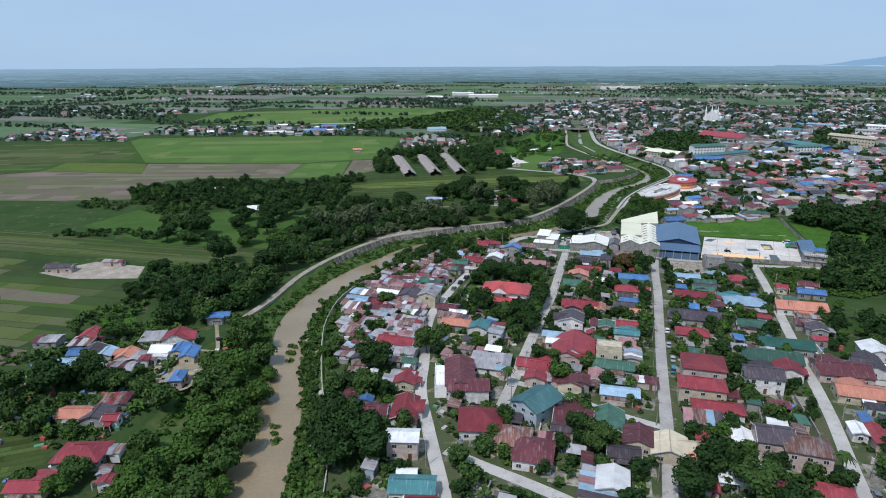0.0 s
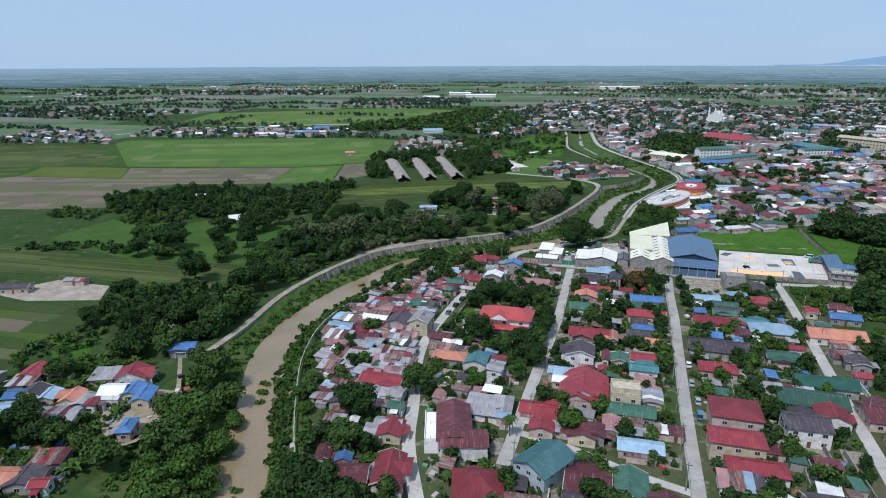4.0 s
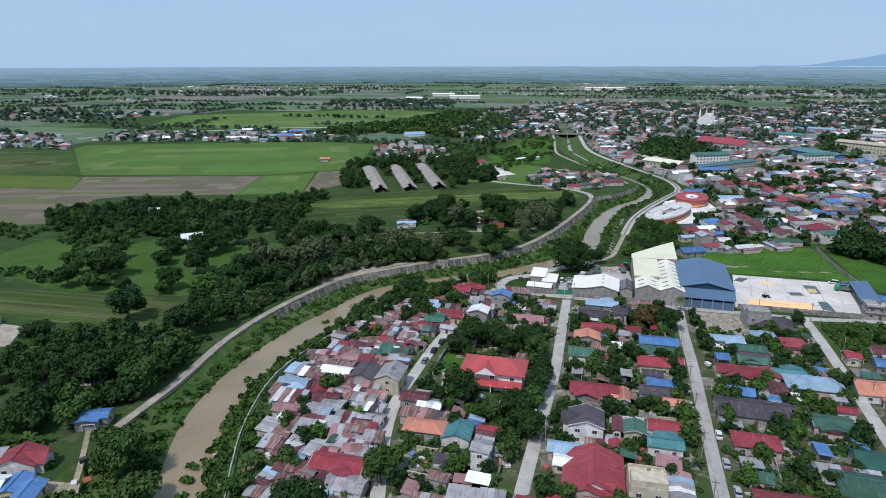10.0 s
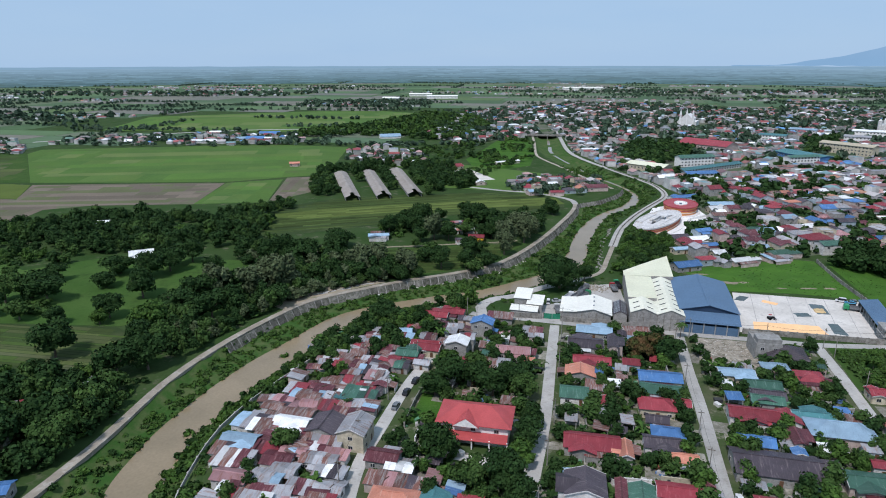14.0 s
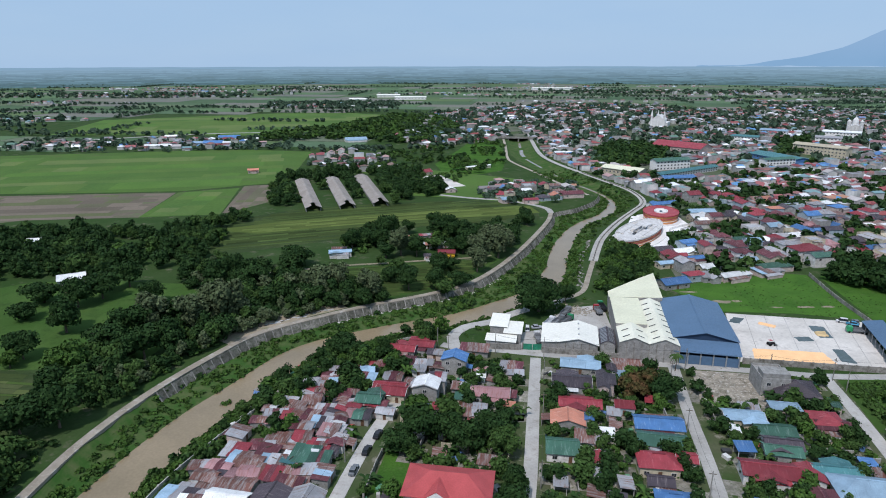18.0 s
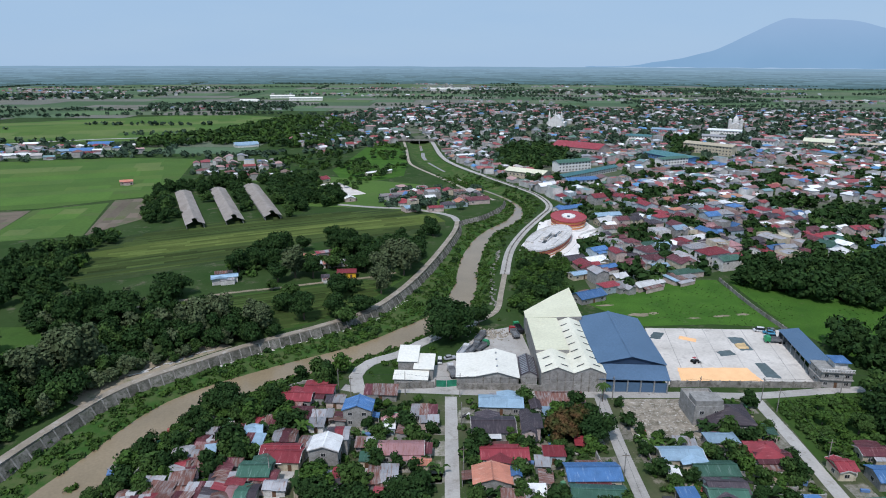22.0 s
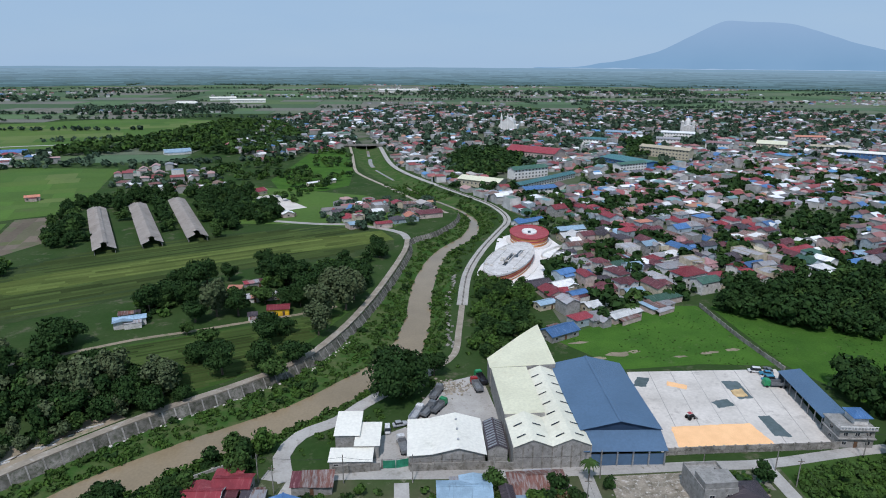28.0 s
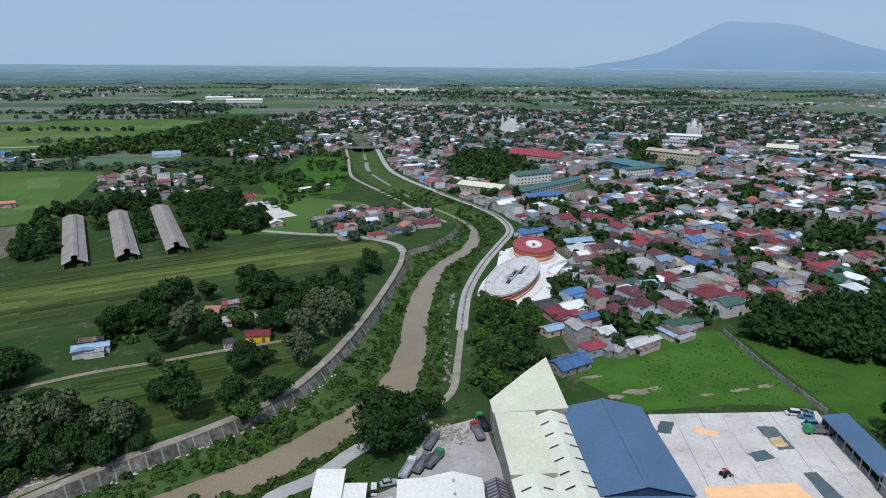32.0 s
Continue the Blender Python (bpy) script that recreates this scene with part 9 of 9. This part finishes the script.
def body_profile(length, width, low, high):
    w = width / 2
    return loft([[(x, -w * s, low), (x, w * s, low), (x, w * s, (low + high) / 2), (x, w * s * 0.9, z), (x, -w * s * 0.9, z), (x, -w * s, (low + high) / 2)] for x, s, z in ((-length / 2, 0.86, high * 0.9), (-length / 2 + 0.25, 0.98, high), (0, 1, high), (length / 2 - 0.9, 0.98, high * 0.97), (length / 2, 0.84, high * 0.82))])


WHEEL = mesh_of("wheel", *tube([(0, -0.11, 0), (0, 0.11, 0)], [0.33, 0.33], 14), M_BLACK)
RIM = mesh_of("rim", *tube([(0, -0.125, 0), (0, 0.125, 0)], [0.19, 0.19], 10), M_METAL)


def car(x, y, rot, paint, van=False):
    e = base("car", x, y, 0.14, rot, "%s parked %s on the street" % (paint, "van" if van else "car"), "van" if van else "car", "parked cars")
    ln, wd = (4.6, 1.8)
    part("body", mesh_of("body", *body_profile(ln, wd, 0.28, 0.95), CAR_PAINT[paint]), e)
    h = 1.9 if van else 1.48
    a, b = (-2.1, 1.5) if van else (-1.7, 0.9)
    v, f = loft([[(x0, -w, z), (x0, w, z), (x1, w * 0.86, h if z < 1 else z), (x1, -w * 0.86, h if z < 1 else z)] for x0, x1, w, z in ((a, a + 0.35, 0.82, 0.9), (b, b - 0.6, 0.82, 0.9))])
    part("cabin_glass", mesh_of("cabin_glass", v, f, M_GLASS), e)
    part("roof", mesh_of("roof", *box(a + 0.3, b - 0.55, -0.72, 0.72, h - 0.02, h + 0.05), CAR_PAINT[paint]), e)
    for sx in (-1.4, 1.4):
        for sy in (-0.82, 0.82):
            wl_ = part("wheel", WHEEL, e, "", pose(sx, sy, 0.33))
    for sy in (-0.6, 0.6):
        part("headlight", mesh_of("headlight", *box(ln / 2 - 0.1, ln / 2 + 0.02, sy - 0.16, sy + 0.16, 0.6, 0.76), M_FRAME), e)
    return e


def truck(x, y, rot, paint, bed="grey"):
    e = base("truck", x, y, 0.1, rot, "%s dump truck parked in the scrap yard" % paint, "truck", "parked trucks")
    part("cab", mesh_of("cab", *loft([[(q, -1.15, 0.6), (q, 1.15, 0.6), (q, 1.15, z), (q, 1.0, z + 0.3), (q, -1.0, z + 0.3), (q, -1.15, z)] for q, z in ((1.8, 2.4), (2.1, 2.45), (3.3, 2.4), (3.8, 1.6))]), CAR_PAINT[paint]), e)
    part("windscreen", mesh_of("windscreen", *slab([(3.36, -0.95, 2.45), (3.36, 0.95, 2.45), (3.72, 0.95, 1.75), (3.72, -0.95, 1.75)][::-1], 0.04), M_GLASS), e)
    part("chassis", mesh_of("chassis", *box(-4.2, 1.8, -0.5, 0.5, 0.6, 0.9), M_BLACK), e)
    part("bed", mesh_of("bed", *joined(box(-4.2, 1.6, -1.2, 1.2, 0.95, 1.1), box(-4.2, 1.6, -1.2, -1.1, 1.1, 2.1), box(-4.2, 1.6, 1.1, 1.2, 1.1, 2.1), box(1.5, 1.6, -1.1, 1.1, 1.1, 2.3), box(-4.2, -4.1, -1.1, 1.1, 1.1, 2.0)), CAR_PAINT[bed]), e)
    for sx in (-3.2, -1.9, 2.8):
        for sy in (-1.0, 1.0):
            part("wheel", WHEEL, e, "", pose(sx, sy, 0.45) @ Matrix.Diagonal((1.35, 1.6, 1.35, 1)))
    return e


for x, y, r, p, v in ((20.4, 371, 85, "white", True), (24.4, 373, 10, "silver", False), (-29.5, 293, 76, "black", False), (-31.5, 285, 80, "black", False), (-33.5, 276, 82, "grey", False), (57.6, 226, 82, "silver", False), (57, 214, 82, "silver", False), (55.5, 205, 82, "blue", True), (59.5, 240, 82, "white", False), (93.5, 143, 80, "grey", False), (107, 236, 80, "black", False), (153.4, 385, 160, "white", True), (156, 382.5, 160, "blue", False), (158.5, 384.5, 80, "grey", False), (154, 378.5, 170, "blue", True)):
    car(x, y, r, p, v)
for x, y, r, p, b in ((23.8, 361.5, 95, "white", "grey"), (30.2, 377.5, 60, "white", "silver"), (34.2, 379, 55, "grey", "grey"), (37.8, 380.5, 50, "green", "grey"), (38.5, 389, 60, "grey", "grey"), (52.6, 391.5, 95, "red", "grey"), (55.2, 396, 95, "green", "black"), (153.2, 374.5, 165, "green", "grey")):
    truck(x, y, r, p, b)
tr_ = base("tractor", 113.4, 361, 0.1, 10, "small dark grain tractor on the drying yard", "tractor")
part("body", mesh_of("body", *joined(box(-0.6, 1.4, -0.4, 0.4, 0.6, 1.2), box(-1.0, -0.1, -0.5, 0.5, 0.6, 1.0)), M_BLACK), tr_)
part("seat", mesh_of("seat", *box(-0.8, -0.4, -0.25, 0.25, 1.0, 1.5), M_MAT), tr_)
part("canopy", mesh_of("canopy", *box(-1.0, 0.3, -0.6, 0.6, 2.1, 2.18), M_DARKRED), tr_)
for sx, s in ((-0.7, 1.8), (1.1, 1.0)):
    for sy in (-0.75, 0.75):
        part("wheel", WHEEL, tr_, "", pose(sx, sy, 0.33 * s) @ Matrix.Diagonal((s, s, s, 1)))
part("blade", mesh_of("blade", *box(1.8, 1.9, -1.3, 1.3, 0.05, 0.7), M_METAL), tr_)

# ---- utility poles and cables along the streets ----
POLE = mesh_of("pole_shaft", *tube([(0, 0, -0.3), (0, 0, 4), (0, 0, 8.6)], [0.17, 0.14, 0.1], 8), M_WALLCONC)
ARM = mesh_of("crossarm", *box(-0.9, 0.9, -0.06, 0.06, 7.7, 7.84), M_BARK)
CABLE = material("cable_black", (0.03, 0.03, 0.03), scale=3, rough=0.7)
for name, off in (("street_west", 3.0), ("street_middle", -3.0), ("street_centre", 3.0), ("street_east", -3.0), ("lane_front", -3.2)):
    line = along(STREETS[name], 30)
    tops = []
    for k in range(len(line)):
        q = (line[min(k + 1, len(line) - 1)] - line[max(k - 1, 0)]).normalized()
        x, y = line[k].x - q.y * off, line[k].y + q.x * off
        if tops and (Vector(tops[-1][:2]) - Vector((x, y))).length < 18:
            continue
        e = base("utility_pole", x, y, 0, math.degrees(math.atan2(q.y, q.x)) + 90, "slim grey concrete utility pole beside the street", "utility pole", "utility poles")
        part("shaft", POLE, e)
        part("crossarm", ARM, e)
        tops.append((x, y, 7.8))
    for a, b in zip(tops, tops[1:]):
        mid = ((a[0] + b[0]) / 2, (a[1] + b[1]) / 2, 6.9)
        tagged(new("power_cable", mesh_of("power_cable", *tube([a, ((a[0] * 3 + b[0]) / 4, (a[1] * 3 + b[1]) / 4, 7.15), mid, ((a[0] + b[0] * 3) / 4, (a[1] + b[1] * 3) / 4, 7.15), b], [0.03] * 5, 4), CABLE)), "thin black power cable sagging between poles", "cable")

# bare eroded earth and felled planks where the levee road bends
field("earth_slope", [(-97, 352), (-91, 361), (-82, 372), (-70, 383), (-58, 392), (-62, 396), (-74, 391), (-86, 382), (-97, 369), (-103, 356)], M_DIRT, "bare tan earth slope beside the levee road", "ground", 0.09)
for k in range(9):
    x, y = -88 + 2.6 * k + TW.uniform(-1, 1), 371 + 2.2 * k + TW.uniform(-1, 1)
    w = new("timber_plank", mesh_of("timber_plank", *joined(box(-3.2, 3.2, -0.16, 0.16, 0.09, 0.30), box(-2.9, 3.0, 0.2, 0.5, 0.09, 0.26)), M_FRAME if k % 3 else M_BARK))
    w.matrix_basis = pose(x, y, 0, 0, 0, TW.uniform(10, 60))
    tagged(w, "pale sawn timber lying on bare earth", "timber", "felled timber")

# ---- broken slabs along the right bank, and rubble in the scrap yard ----
def debris(name, spots, lo, hi, mat, label, category):
    vs, fs = [], []
    zs = ground_z(np.array([s[0] for s in spots]), np.array([s[1] for s in spots]))
    for (x, y), z in zip(spots, zs):
        w, d, h = TW.uniform(lo, hi), TW.uniform(lo, hi), TW.uniform(lo, hi) * 0.45
        m = pose(x, y, z + h * 0.2, TW.uniform(-25, 25), TW.uniform(-25, 25), TW.uniform(0, 180))
        v, f = box(-w / 2, w / 2, -d / 2, d / 2, -h / 2, h / 2)
        k = len(vs)
        vs += [tuple(m @ Vector(q)) for q in v]
        fs += [tuple(i + k for i in q) for q in f]
    bulk(name, vs, fs, mat, label, category)


line = along([(-85, 222), (-80, 208), (-74, 196), (-69, 184), (-63, 171), (-56, 152), (-51, 138), (-46, 122)], 0.9)
debris("riprap", [(p.x - 2.2 + TW.gauss(0, 1.0), p.y + TW.gauss(0, 0.6)) for p in line if noise.noise(Vector((p.x * 0.09, p.y * 0.09, 5))) > -0.05], 0.6, 1.8, M_CONC, "broken weathered concrete slabs on the riverbank", "riprap")
line = along([(55, 424), (59, 450), (64, 476), (74, 508)], 1.2)
debris("riprap", [(p.x - 4.5 + TW.gauss(0, 0.8), p.y + TW.gauss(0, 0.6)) for p in line], 0.5, 1.4, M_WALLCONC, "grey rubble edge of the riverside track", "riprap")
debris("rubble_heap", [(44 + TW.gauss(0, 4.0), 393 + TW.gauss(0, 2.6)) for _ in range(160)], 0.25, 1.1, M_RUBBLE, "heap of brown rubble and scrap", "rubble")
debris("rubble_heap", [(84 + TW.gauss(0, 6), 327 + TW.gauss(0, 5)) for _ in range(150)], 0.2, 0.8, M_RUBBLE, "scattered rubble on a bare lot", "rubble")
debris("stone_scatter", [(p.x + TW.gauss(0, 0.5) + 5.0, p.y - 2.5 + TW.gauss(0, 0.5)) for p in along(LEVEE[9:14], 1.6)], 0.3, 1.0, M_YARD, "fallen concrete pieces below the revetment", "rubble")
